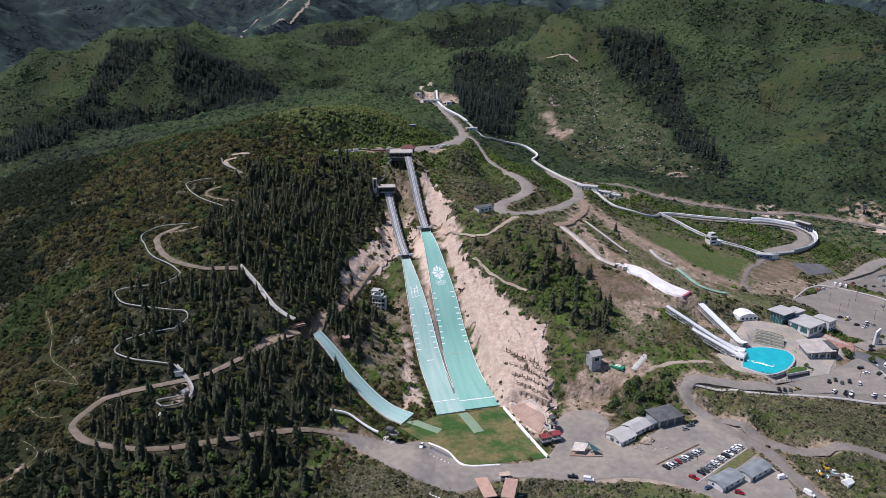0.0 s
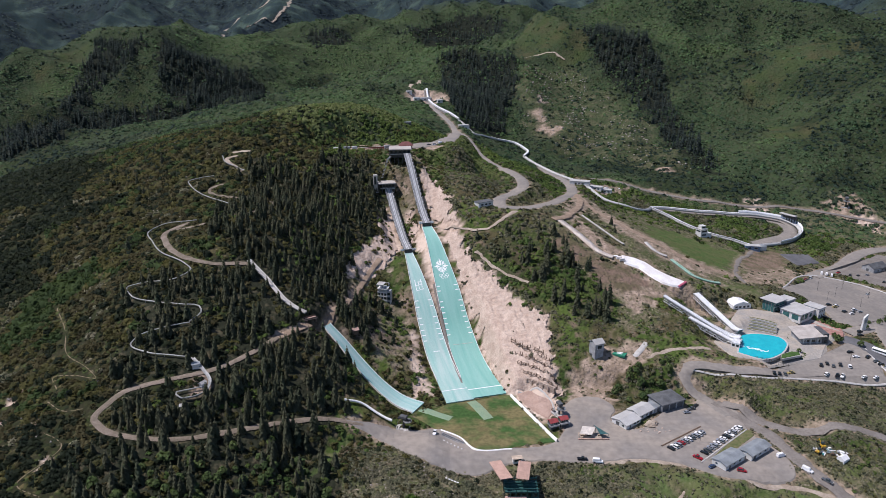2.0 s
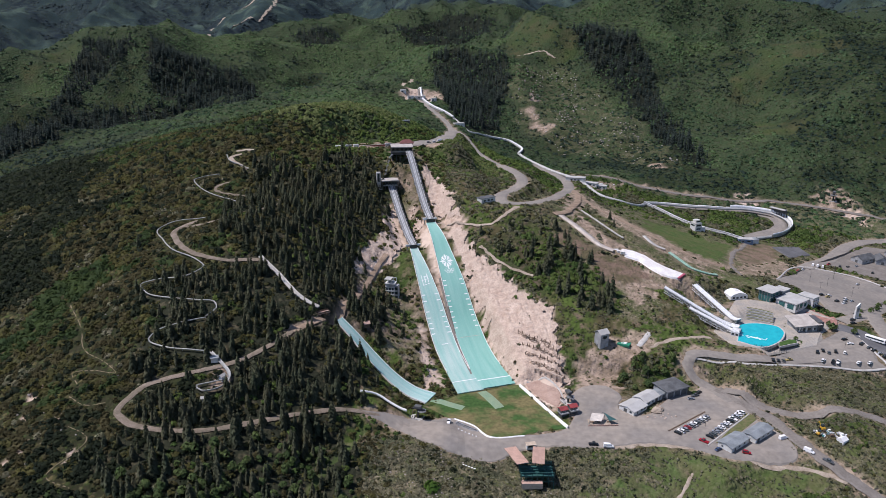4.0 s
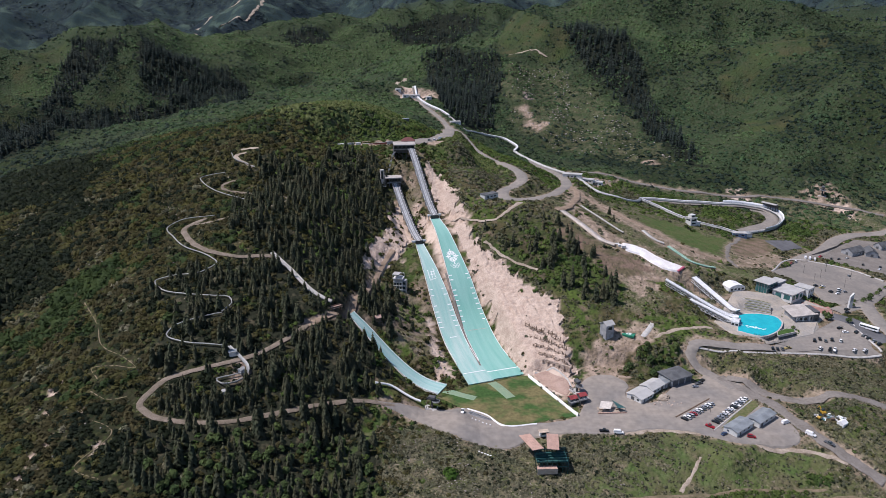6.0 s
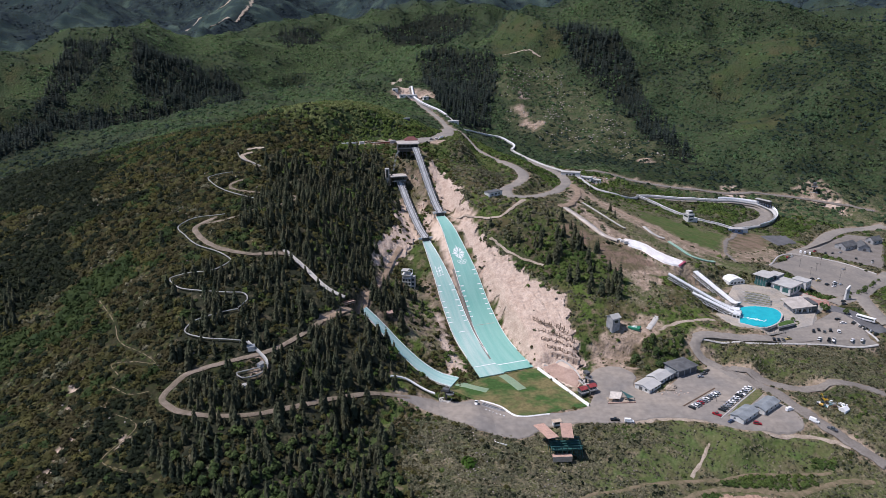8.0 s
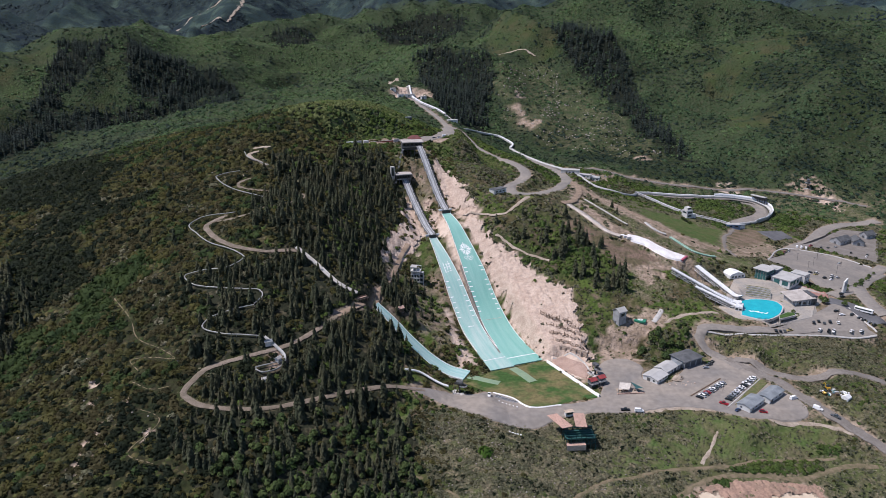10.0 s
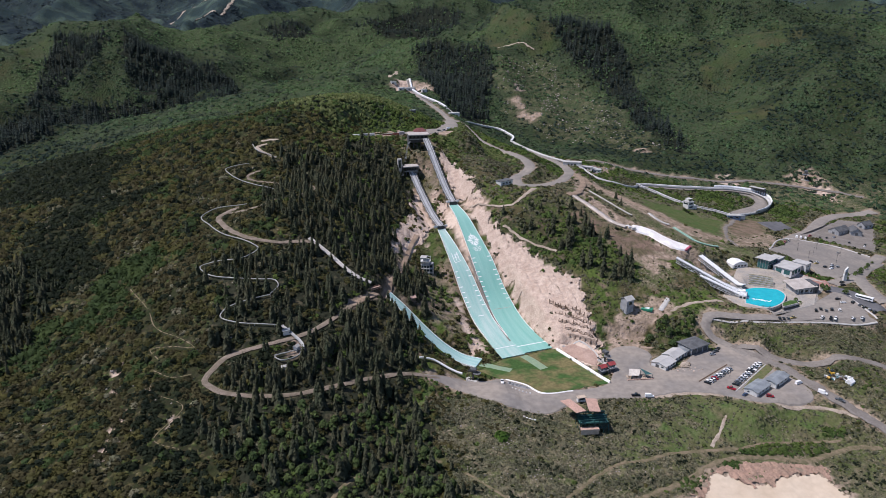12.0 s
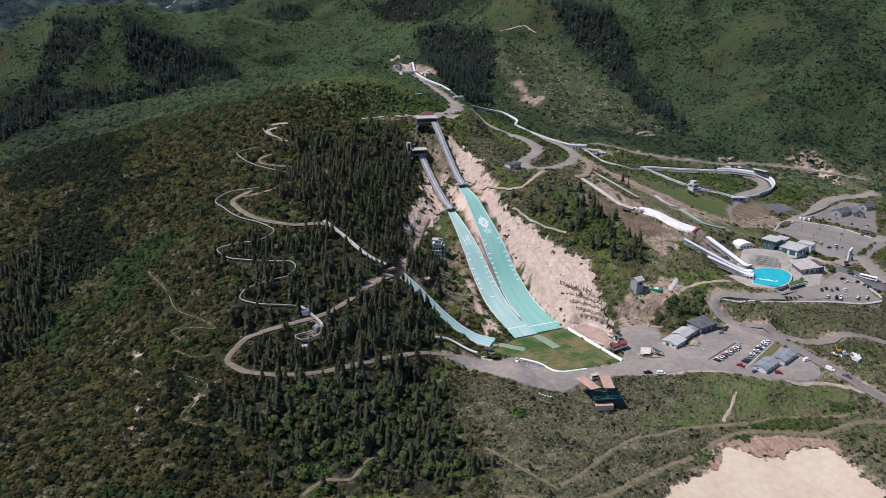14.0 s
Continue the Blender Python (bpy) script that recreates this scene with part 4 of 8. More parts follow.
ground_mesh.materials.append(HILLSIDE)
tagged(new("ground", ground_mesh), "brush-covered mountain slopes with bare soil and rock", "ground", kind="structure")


ROCK = mat("pale_pink_rock", (0.53, 0.425, 0.35), 0.95, second=(0.40, 0.305, 0.245), size=6, fine=0.18, bump=0.55, bump_size=1.3, spread=0.8)


SAND = mat("quarry_sand", (0.56, 0.465, 0.355), 0.95, second=(0.49, 0.385, 0.275), size=24, fine=0.07, bump=0.2, bump_size=3.5, spread=0.8)


def rock_face(name, ring, gap, rough, label, material=ROCK, wobble=2.5):
    """A broken rock slope, laid as a fine sheet over the hillside."""
    xs, ys = np.array(ring, float).T
    x, y = np.meshgrid(np.arange(xs.min() - 4, xs.max() + 4, gap), np.arange(ys.min() - 4, ys.max() + 4, gap))
    x, y = x + gap * 0.3 * waves(x, y, 3, 61), y + gap * 0.3 * waves(x, y, 3, 62)
    h = ground_height(x, y)
    d = clearance(x, y)
    soft = step(0.3, 5, d)
    flow = x * 0.95 + y * 0.3  # ribs run down the fall of the slope
    ribs = np.abs(waves(flow, 0.2 * y, 9, 63)) * 0.9 + np.abs(waves(flow, 0.3 * y, 3.4, 64)) * 0.75
    blocks = np.floor(2.2 * waves(x, y + h, 6, 65)) * 0.22 + np.abs(waves(x + h, y, 2.2, 66)) * 0.6
    z = h + soft * rough * (ribs + blocks - 0.4) - 0.35 + 0.7 * soft
    ok = inside(ring, x, y, wobble) & (d > 1.6)
    ids = np.arange(x.size).reshape(x.shape)
    cell = ok[:-1, :-1] & ok[1:, :-1] & ok[1:, 1:] & ok[:-1, 1:]
    quads = np.stack([ids[:-1, :-1], ids[:-1, 1:], ids[1:, 1:], ids[1:, :-1]], -1)[cell]
    used, back = np.unique(quads, return_inverse=True)
    me = fast_mesh(name, np.stack([x, y, z], -1).reshape(-1, 3)[used], back.reshape(-1, 4))
    me.materials.append(material)
    tagged(new(name, me), label, "rock face", kind="structure")


rock_face("rock_cut", ROCK_CUT, 0.8, 0.72, "pale pink broken rock cutting beside the large hill")
rock_face("rock_cut", BANK_WEST, 0.9, 0.6, "pinkish eroded bank below the start house")
rock_face("rock_cut", BANK_MID, 0.9, 0.5, "pinkish bank between the two big hills")
RED_EARTH = mat("reddish_earth", (0.36, 0.235, 0.175), 0.95, second=(0.25, 0.175, 0.13), size=7, fine=0.2, bump=0.4, bump_size=1.6, spread=0.8)
rock_face("rock_cut", QUARRY_BANK, 0.7, 0.5, "reddish crumbling bank along the top of the quarry", RED_EARTH, 1.5)
rock_face("rock_cut", QUARRY, 0.6, 0.05, "pale tan face of the quarry below the road", SAND, 0.9)


def height_at(x, y):
    return float(ground_height(np.array([x]), np.array([y]))[0])


def ribbon(name, knots, half, material, lift=0.3, thick=0.5, gap=3.0, ragged=0.0):
    """A strip laid on the ground, with side faces and more or less ragged edges."""
    pts = curve_points(knots, gap)
    t = np.gradient(pts, axis=0)
    t /= np.maximum(np.hypot(*t.T), 1e-6)[:, None]
    side = np.stack([t[:, 1], -t[:, 0]], 1)
    rows = []
    for u in (-1, -0.5, 0, 0.5, 1):
        w = half * (1 + ragged * (waves(pts[:, 0] + 90 * np.sign(u), pts[:, 1], 7, 14) * 0.45 + waves(pts[:, 0], pts[:, 1] + 50 * np.sign(u), 23, 15) * 0.4))
        p = pts + side * u * w[:, None]
        rows.append(np.c_[p, ground_height(p[:, 0], p[:, 1])])
    mean = np.mean([r[:, 2] for r in rows], axis=0)
    for r in rows:
        r[:, 2] = 0.35 * r[:, 2] + 0.65 * mean + lift + 0.0005 * np.hypot(r[:, 0] + 60, r[:, 1])
    slope = np.c_[side * min(0.8, half), np.full(len(side), thick)]
    rows = [rows[0] - slope] + rows + [rows[-1] - slope * (-1, -1, 1)]
    co = np.stack(rows, 1)
    n, m = co.shape[:2]
    ids = np.arange(n * m).reshape(n, m)
    quads = np.stack([ids[:-1, :-1], ids[:-1, 1:], ids[1:, 1:], ids[1:, :-1]], -1).reshape(-1, 4)
    me = fast_mesh(name, co.reshape(-1, 3), quads)
    me.materials.append(material)
    return new(name, me)


from mathutils.geometry import delaunay_2d_cdt


def paved(name, ring, material, lift=0.25, gap=4.0):
    """A paved sheet that fills an outline and follows the ground."""
    xs, ys = np.array(ring, float).T
    edge = [Vector(p) for p in ring]
    gx, gy = np.meshgrid(np.arange(xs.min(), xs.max(), gap), np.arange(ys.min(), ys.max(), gap))
    ok = inside(ring, gx, gy) & (line_distance(ring + ring[:1], gx, gy) > gap * 0.4)
    pts = edge + [Vector((float(a), float(b))) for a, b in zip(gx[ok], gy[ok])]
    n = len(ring)
    v, _, faces, *_ = delaunay_2d_cdt(pts, [], [list(range(n))], 1, 1e-4)
    co = np.array([tuple(p) for p in v])
    z = ground_height(co[:, 0], co[:, 1]) + lift
    bm = B()
    vs = [bm.verts.new((x, y, h)) for (x, y), h in zip(co, z)]
    for f in faces:
        bm.faces.new([vs[i] for i in f])
    bmesh.ops.recalc_face_normals(bm, faces=bm.faces)
    if sum(f.normal.z for f in bm.faces) < 0:
        bmesh.ops.reverse_faces(bm, faces=bm.faces)
    area = sum(ax * by - bx * ay for (ax, ay), (bx, by) in zip(ring, ring[1:] + ring[:1]))
    outer = []
    for i, (x, y) in enumerate(ring):  # a short shoulder slopes down to the ground
        (px, py), (qx, qy) = ring[i - 1], ring[(i + 1) % n]
        dx, dy = qx - px, qy - py
        k = math.copysign(1.1, area) / max(math.hypot(dx, dy), 1e-6)
        outer.append(bm.verts.new((x + dy * k, y - dx * k, float(ground_height(x + dy * k, y - dx * k)) - 0.55)))
    for i in range(n):
        j = (i + 1) % n
        if np.abs(co[[i, j]] - (ring[i], ring[j])).max() > 0.01:
            continue
        face = bm.faces.new((vs[i], outer[i], outer[j], vs[j]))
        face.normal_update()
        if face.normal.z < 0:
            face.normal_flip()
    return part(name, bm, material)


for knots, half, material, name, label in ROADS:
    tagged(ribbon(name, knots, half, material, 0.0, ragged=0.0 if material in (ASPHALT, DARK_ASPHALT) else 0.4), label, "road", kind="structure")
for knots, half, material in TRAILS:
    tagged(ribbon("path", knots, half, material, -0.36, gap=1.6, ragged=1.0), "narrow pale dirt footpath through the brush", "path", kind="structure")
for k, (ring, material, name, label) in enumerate(LOTS):
    if ring is APRON:  # its edges wander
        ring = [(float(x + 0.3 * waves(x, y, 8, 16)), float(y + 0.3 * waves(x, y, 8, 17))) for x, y in curve_points(ring + ring[:1], 3.5)[:-1]]
    tagged(paved(name, ring, material, 0.1 + 0.03 * k), label, "pavement", kind="structure")


# ---------------------------------------------------------------- the jumping hills
def run_point(name, s, across, lift=0.0, inrun=False):
    a, b, up, down = RUNS[name]
    n = math.hypot(b[0] - a[0], b[1] - a[1])
    dx, dy = (b[0] - a[0]) / n, (b[1] - a[1]) / n
    z = float(smooth_line(up if inrun else down, s))
    return (a[0] + dx * s + dy * -across, a[1] + dy * s + dx * across, z + lift)


def run_strip(name, s0, s1, left, right, low, high, inrun=False, gap=3.0):
    """A long block that follows a hill's profile; left and right may be functions of the distance."""
    bm = B()
    n = max(2, int((s1 - s0) / gap) + 1)
    rings = []
    for s in np.linspace(s0, s1, n):
        l = left(s) if callable(left) else left
        r = right(s) if callable(right) else right
        rings.append([bm.verts.new(run_point(name, s, w, h, inrun)) for w, h in ((l, low), (r, low), (r, high), (l, high))])
    for p, q in zip(rings, rings[1:]):
        for i in range(4):
            bm.faces.new((p[i], p[(i + 1) % 4], q[(i + 1) % 4], q[i]))
    bm.faces.new(rings[0][::-1])
    bm.faces.new(rings[-1])
    bmesh.ops.recalc_face_normals(bm, faces=bm.faces)
    return bm


lw = lambda s: float(np.interp(s, [64, 98, 131, 164, 198, 231], [3.9, 6.4, 8.9, 10.2, 10.8, 13]))  # noqa: E731
nw = lambda s: float(np.interp(s, [76, 105, 133, 161, 190, 218.8], [3.0, 5.6, 7.5, 8.1, 8.1, 9.2]))  # noqa: E731
sw = lambda s: float(np.interp(s, [0, 20, 50, 72], [3.2, 4.2, 5.4, 6.8]))  # noqa: E731
for name, width, end, material, label in (
        ("large", lw, 231, MAT_GREEN, "large ski jumping hill with green plastic matting"),
        ("normal", nw, 218.8, MAT_PALE, "normal ski jumping hill with pale green plastic matting"),
        ("small", sw, 71.5, MAT_SMALL, "small ski jumping hill with pale green plastic matting")):
    hill = thing("ski_jump", label, "ski jump")
    start = RUNS[name][3][0][0]
    part("landing_mat", run_strip(name, start, end, lambda s: -width(s), width, -0.7, 0.0 if name != "normal" else -0.06), material, hill)
    for side in (-1, 1):
        part("side_board", run_strip(name, start, end - (0 if name == "small" else 26), lambda s: side * width(s), lambda s: side * (width(s) + 0.2), -0.8, 0.6), WHITE, hill, "white-topped side board")
    if name != "small":
        top = RUNS[name][2][-1][0]
        first = RUNS[name][2][0][0]
        part("inrun_deck", run_strip(name, first, top, -2.7, 2.7, -1.6, 0, True), GREY_DECK, hill, "grey inrun deck")
        for side in (-1, 1):
            part("inrun_track", run_strip(name, first, top, side * 0.25, side * 0.95, 0.0, 0.22, True), PORCELAIN, hill, "pale porcelain track")

# white distance marks, an emblem and pale strips on the matting
MARKS = mat("mark_paint", (0.78, 0.80, 0.79), 0.7, second=(0.66, 0.70, 0.69), size=2)
for name, width, rows in (("large", lw, (128.5, 132.2, 139.8, 143.5, 147.2, 151, 154.8, 159.2, 163.5)), ("normal", nw, (123.5, 128.2, 136, 140.5, 144.8, 148.8, 153))):
    for s in rows:
        for side in (-1, 1):
            w = width(s) - 0.6
            bar = part("distance_mark", run_strip(name, s - 0.35, s + 0.35, side * w, side * (w - 2.6), 0.005, 0.06, gap=1), MARKS)
            tagged(bar, "white painted distance bar on the green matting", "marking", "distance bars")
tagged(part("distance_line", run_strip("large", 220.5, 221.3, lambda s: -lw(s), lw, 0.005, 0.06, gap=1), MARKS), "white line across the foot of the matting", "marking")
tagged(part("distance_line", run_strip("normal", 204.8, 205.5, lambda s: -nw(s), nw, 0.0, 0.06, gap=1), MARKS), "white line across the foot of the matting", "marking")
tagged(part("distance_line", run_strip("normal", 161.9, 162.5, -2.5, 2.5, 0.0, 0.05, gap=1), MARKS), "pale line on the matting", "marking")
FADED = mat("faded_line", (0.36, 0.42, 0.37), 0.8, size=3)
tagged(part("distance_line", run_strip("large", 171.7, 172.2, -7.5, 7.5, 0.005, 0.05, gap=1), FADED), "faded reddish line across the matting", "marking")


def on_mat(bm, name, s, across, pts, lift=0.06):
    """A flat shape on the matting: points as metres downhill and across."""
    bm.faces.new([bm.verts.new(run_point(name, s + u, across + v, lift)) for u, v in pts])


bm = B()
for k in range(8):  # an eight-pointed star of pointed petals with side barbs
    a = 6.283 * k / 8
    d, n = (math.cos(a), math.sin(a)), (-math.sin(a), math.cos(a))
    reach = 6.0 if k % 2 == 0 else 4.8
    for ring in ([(0.5, 0), (2.7, 0.82), (reach, 0), (2.7, -0.82)], [(2.7, 0.5), (4.1, 1.8), (3.7, 0.45)], [(2.7, -0.5), (3.7, -0.45), (4.1, -1.8)]):
        on_mat(bm, "large", 111.8, 0, [(1.3 * (d[0] * u + n[0] * v), d[1] * u + n[1] * v) for u, v in ring])
tagged(part("emblem", bm, MARKS), "white star-shaped emblem painted on the matting", "marking")
bm = B()
for cu, cv in ((-0.6, -2.7), (-0.6, 0), (-0.6, 2.7), (0.9, -1.35), (0.9, 1.35)):
    for k in range(10):
        a, b = 6.283 * k / 10, 6.283 * (k + 1) / 10
        on_mat(bm, "large", 120.5, 0, [(cu + 1.3 * math.cos(a), cv + 1.3 * math.sin(a)), (cu + 1.3 * math.cos(b), cv + 1.3 * math.sin(b)), (cu + 0.95 * math.cos(b), cv + 0.95 * math.sin(b)), (cu + 0.95 * math.cos(a), cv + 0.95 * math.sin(a))], 0.07)
tagged(part("emblem", bm, MARKS), "row of white rings painted on the matting", "marking")
bm = B()
for a, b in (((-5, -2.2), (4, -2.8)), ((-4, 0.2), (3, -0.4)), ((-6, 2.4), (2, 2.2)), ((4.5, -3), (3, 3.2)), ((0, -3), (-1, 3)), ((-3, -1), (-3.6, 3.4))):
    u, v = b[0] - a[0], b[1] - a[1]
    n = math.hypot(u, v)
    w = (-v / n * 0.25, u / n * 0.25)
    on_mat(bm, "normal", 111, 0, [(a[0] + w[0], a[1] + w[1]), (b[0] + w[0], b[1] + w[1]), (b[0] - w[0], b[1] - w[1]), (a[0] - w[0], a[1] - w[1])], 0.04)
tagged(part("emblem", bm, MARKS), "white brush-stroke emblem painted on the matting", "marking")

TURF = mat("turf", (0.042, 0.088, 0.024), 0.9, second=(0.150, 0.130, 0.060), size=15, fine=0.24, spread=0.36, bump=0.05)
tagged(paved("lawn", GRASS, TURF, 0.12, 3.0), "mown green outrun lawn with dry brown patches", "lawn", kind="structure")
tagged(ribbon("gully_strip", [(-27, 478), (-19, 445), (-12, 415), (-6.5, 393)], 0.6, DUSTY, 0.2, 0.6), "narrow bare dirt strip between the two hills", "path", kind="structure")
PALE_STRIP = mat("worn_matting", (0.16, 0.25, 0.16), 0.85, second=(0.20, 0.27, 0.17), size=4)
tagged(ribbon("mat_strip", [(-1, 371), (4, 360), (9, 348)], 2.6, PALE_STRIP, 0.12, 0.2), "worn pale green strip of matting on the lawn", "matting")
tagged(ribbon("mat_strip", [(-33, 361), (-24, 354), (-14, 348)], 2.2, PALE_STRIP, 0.12, 0.2), "worn pale green strip of matting beside the lawn", "matting")


def barrier(knots, high, material, label, name="barrier", thick=0.25):
    return tagged(ribbon(name, knots, thick, material, high, high + 0.6, 2.0), label, "barrier")


barrier([(25, 377), (35.6, 350), (46.6, 322)], 2.0, WHITE, "long white barrier wall along the outrun lawn")
barrier([(-20, 335), (-9, 327), (0, 314), (20, 314.5)], 0.5, WHITE, "low white kerb round the outrun lawn", "kerb")


# ---------------------------------------------------------------- buildings
GLASS = mat("dark_glass", (0.03, 0.045, 0.05), 0.08, 0.0, size=3, fine=0.05)
TEAL_GLASS = mat("teal_glass", (0.035, 0.13, 0.13), 0.1, 0.0, size=3, fine=0.05)
GREY_WALL = mat("grey_siding", (0.34, 0.35, 0.36), 0.7, size=3, fine=0.06)
WHITE_WALL = mat("white_siding", (0.61, 0.61, 0.59), 0.65, second=(0.52, 0.52, 0.50), size=3, fine=0.05)
DARK_WALL = mat("dark_siding_and_shade", (0.09, 0.095, 0.10), 0.7, size=3, fine=0.1)
GREY_ROOF = mat("grey_metal_roof", (0.29, 0.315, 0.325), 0.5, 0.2, size=5, fine=0.08)
DARK_ROOF = mat("dark_shingle_roof", (0.115, 0.12, 0.125), 0.9, size=4, fine=0.12)
PALE_ROOF = mat("pale_membrane_roof", (0.42, 0.415, 0.40), 0.8, second=(0.35, 0.345, 0.33), size=6, fine=0.06)
WORN_ROOF = mat("weathered_flat_roof", (0.42, 0.385, 0.35), 0.85, second=(0.33, 0.30, 0.27), size=4, fine=0.12)
RED_ROOF = mat("dark_red_roof", (0.15, 0.045, 0.04), 0.7, size=3, fine=0.1)
PINK_ROOF = mat("weathered_plank_roof", (0.46, 0.30, 0.24), 0.85, second=(0.38, 0.25, 0.20), size=3, fine=0.15)
TIMBER = mat("brown_timber", (0.16, 0.11, 0.075), 0.85, size=2, fine=0.15)
GREEN_STEEL = mat("green_painted_steel", (0.03, 0.115, 0.105), 0.6, 0.2, size=2)
BRICK_PAVE = mat("reddish_paving", (0.36, 0.20, 0.165), 0.9, size=3, fine=0.1)
BLUE_TARP = mat("blue_green_fabric", (0.04, 0.20, 0.21), 0.8, size=2)
TAN_CLOTH = mat("tan_fabric", (0.55, 0.44, 0.34), 0.85, size=3)


def slab(x0, x1, y0, y1, z0, z1, bevel=0.0):
    return box(B(), x0, x1, y0, y1, z0, z1, bevel)


def window_on(parent, x, y, z, w, h, face, glass=GLASS):
    """A framed window standing proud of a wall; face: the wall's axis ('x' or 'y') and side."""
    axis, side = face[0], 1 if face[1] == "+" else -1
    t = 0.06
    if axis == "y":
        f = part("window", slab(x - w / 2 - 0.1, x + w / 2 + 0.1, y - t * 0.5, y + t * 0.5, z - 0.1, z + h + 0.1), WHITE, parent)
        part("pane", slab(x - w / 2, x + w / 2, y + side * 0.02, y + side * 0.07, z, z + h), glass, f)
    else:
        f = part("window", slab(x - t * 0.5, x + t * 0.5, y - w / 2 - 0.1, y + w / 2 + 0.1, z - 0.1, z + h + 0.1), WHITE, parent)
        part("pane", slab(x + side * 0.02, x + side * 0.07, y - w / 2, y + w / 2, z, z + h), glass, f)


def gable_roof(length, width, z, rise, over=0.5, thick=0.25):
    """Two slopes meeting in a ridge along x."""
    bm = B()
    hx, hy = length / 2 + over, width / 2 + over
    drop = rise * over / (width / 2)
    prof = [(-hy, z - drop), (0, z + rise), (hy, z - drop), (hy, z - drop - thick), (0, z + rise - thick), (-hy, z - drop - thick)]
    a = [bm.verts.new((-hx, y, h)) for y, h in prof]
    b = [bm.verts.new((hx, y, h)) for y, h in prof]
    for i in range(6):
        j = (i + 1) % 6
        bm.faces.new((a[i], a[j], b[j], b[i]))
    for r in (a, b):
        bm.faces.new((r[0], r[1], r[4], r[5]))
        bm.faces.new((r[1], r[2], r[3], r[4]))
    bmesh.ops.recalc_face_normals(bm, faces=bm.faces)
    return bm


def gable_walls(length, width, height, rise):
    bm = B()
    hx, hy = length / 2, width / 2
    prof = [(-hy, -1.0), (hy, -1.0), (hy, height), (0, height + rise - 0.05), (-hy, height)]
    a = [bm.verts.new((-hx, y, h)) for y, h in prof]
    b = [bm.verts.new((hx, y, h)) for y, h in prof]
    bm.faces.new(a), bm.faces.new(b[::-1])
    for i in range(5):
        bm.faces.new((a[i], a[(i + 1) % 5], b[(i + 1) % 5], b[i]))
    bmesh.ops.recalc_face_normals(bm, faces=bm.faces)
    return bm


def gable_house(name, label, category, x, y, turn, length, width, height, rise, wall, roof, openings=(), z=None, over=0.5):
    ob = thing(name, label, category, (x, y, height_at(x, y) if z is None else z), turn)
    part("wall", gable_walls(length, width, height, rise), wall, ob)
    part("roof", gable_roof(length, width, height, rise, over), roof, ob)
    for kind, face, u, zz, w, h in openings:
        axis = face[0]
        side = 1 if face[1] == "+" else -1
        px, py = (u, side * width / 2) if axis == "y" else (side * length / 2, u)
        if kind == "window":
            window_on(ob, px, py, zz, w, h, face)
        else:
            t = 0.08
            bm = slab(px - w / 2, px + w / 2, py - t, py + t, 0, h) if axis == "y" else slab(px - t, px + t, py - w / 2, py + w / 2, 0, h)
            part("door", bm, DARK_WALL if kind == "dark" else GREY_WALL, ob)
    return ob


def flat_house(name, label, category, x, y, turn, length, width, height, wall, roof, z=None, eave=0.4, openings=(), glass=GLASS):
    ob = thing(name, label, category, (x, y, height_at(x, y) if z is None else z), turn)
    part("wall", slab(-length / 2, length / 2, -width / 2, width / 2, -1.5, height), wall, ob)
    part("roof", slab(-length / 2 - eave, length / 2 + eave, -width / 2 - eave, width / 2 + eave, height + 0.003, height + 0.35, 0.06), roof, ob)
    for face, u, zz, w, h in openings:
        axis, side = face[0], 1 if face[1] == "+" else -1
        px, py = (u, side * width / 2) if axis == "y" else (side * length / 2, u)
        window_on(ob, px, py, zz, w, h, face, glass)
    return ob


# start houses of the two big hills
def start_house(label, x, y, z, turn, wide, deep, high, tower):
    ob = thing("start_house", label, "building", (x, y, z), turn)
    part("roof", slab(-wide / 2, wide / 2, -2.6, deep, high, high + 0.8, 0.12), WORN_ROOF, ob, "broad weathered flat roof")
    part("fascia", slab(-wide / 2 - 0.05, wide / 2 + 0.05, -2.66, -2.6, high - 0.1, high + 0.7), WORN_ROOF, ob)
    part("back_wall", slab(-wide / 2 + 1, wide / 2 - 1, 5.5, deep - 0.6, -4, high - 0.004), DARK_WALL, ob)
    part("floor", slab(-wide / 2 + 0.6, wide / 2 - 0.6, 1.4, 5.5, -0.6, 0), CONCRETE, ob)
    # columns and side wall coloured dark to stand for shade under the roof
    for u in np.linspace(-wide / 2 + 1.2, wide / 2 - 1.2, 6):
        part("column", slab(u - 0.22, u + 0.22, 1.6, 2.1, -9, high - 0.004), DARK_WALL, ob)
    for u in np.linspace(-wide / 2 + 2.4, wide / 2 - 2.4, 5):
        part("pane", slab(u - 1.1, u + 1.1, 5.36, 5.46, 0.4, high - 0.8), GLASS, ob)
    part("side_wall", slab(-wide / 2 + 0.2, -wide / 2 + 0.7, 0.5, deep - 1, -7, high - 0.004), DARK_WALL, ob)
    if tower:
        part("lift_shaft", slab(-wide / 2 - 4.2, -wide / 2 - 0.5, 2, 6, -6, high + tower, 0.1), CONCRETE, ob, "pale concrete lift shaft")
        part("shaft_opening", slab(-wide / 2 - 3.4, -wide / 2 - 1.5, 1.93, 2.01, high - 1, high + tower - 1.2), GLASS, ob)
    return ob


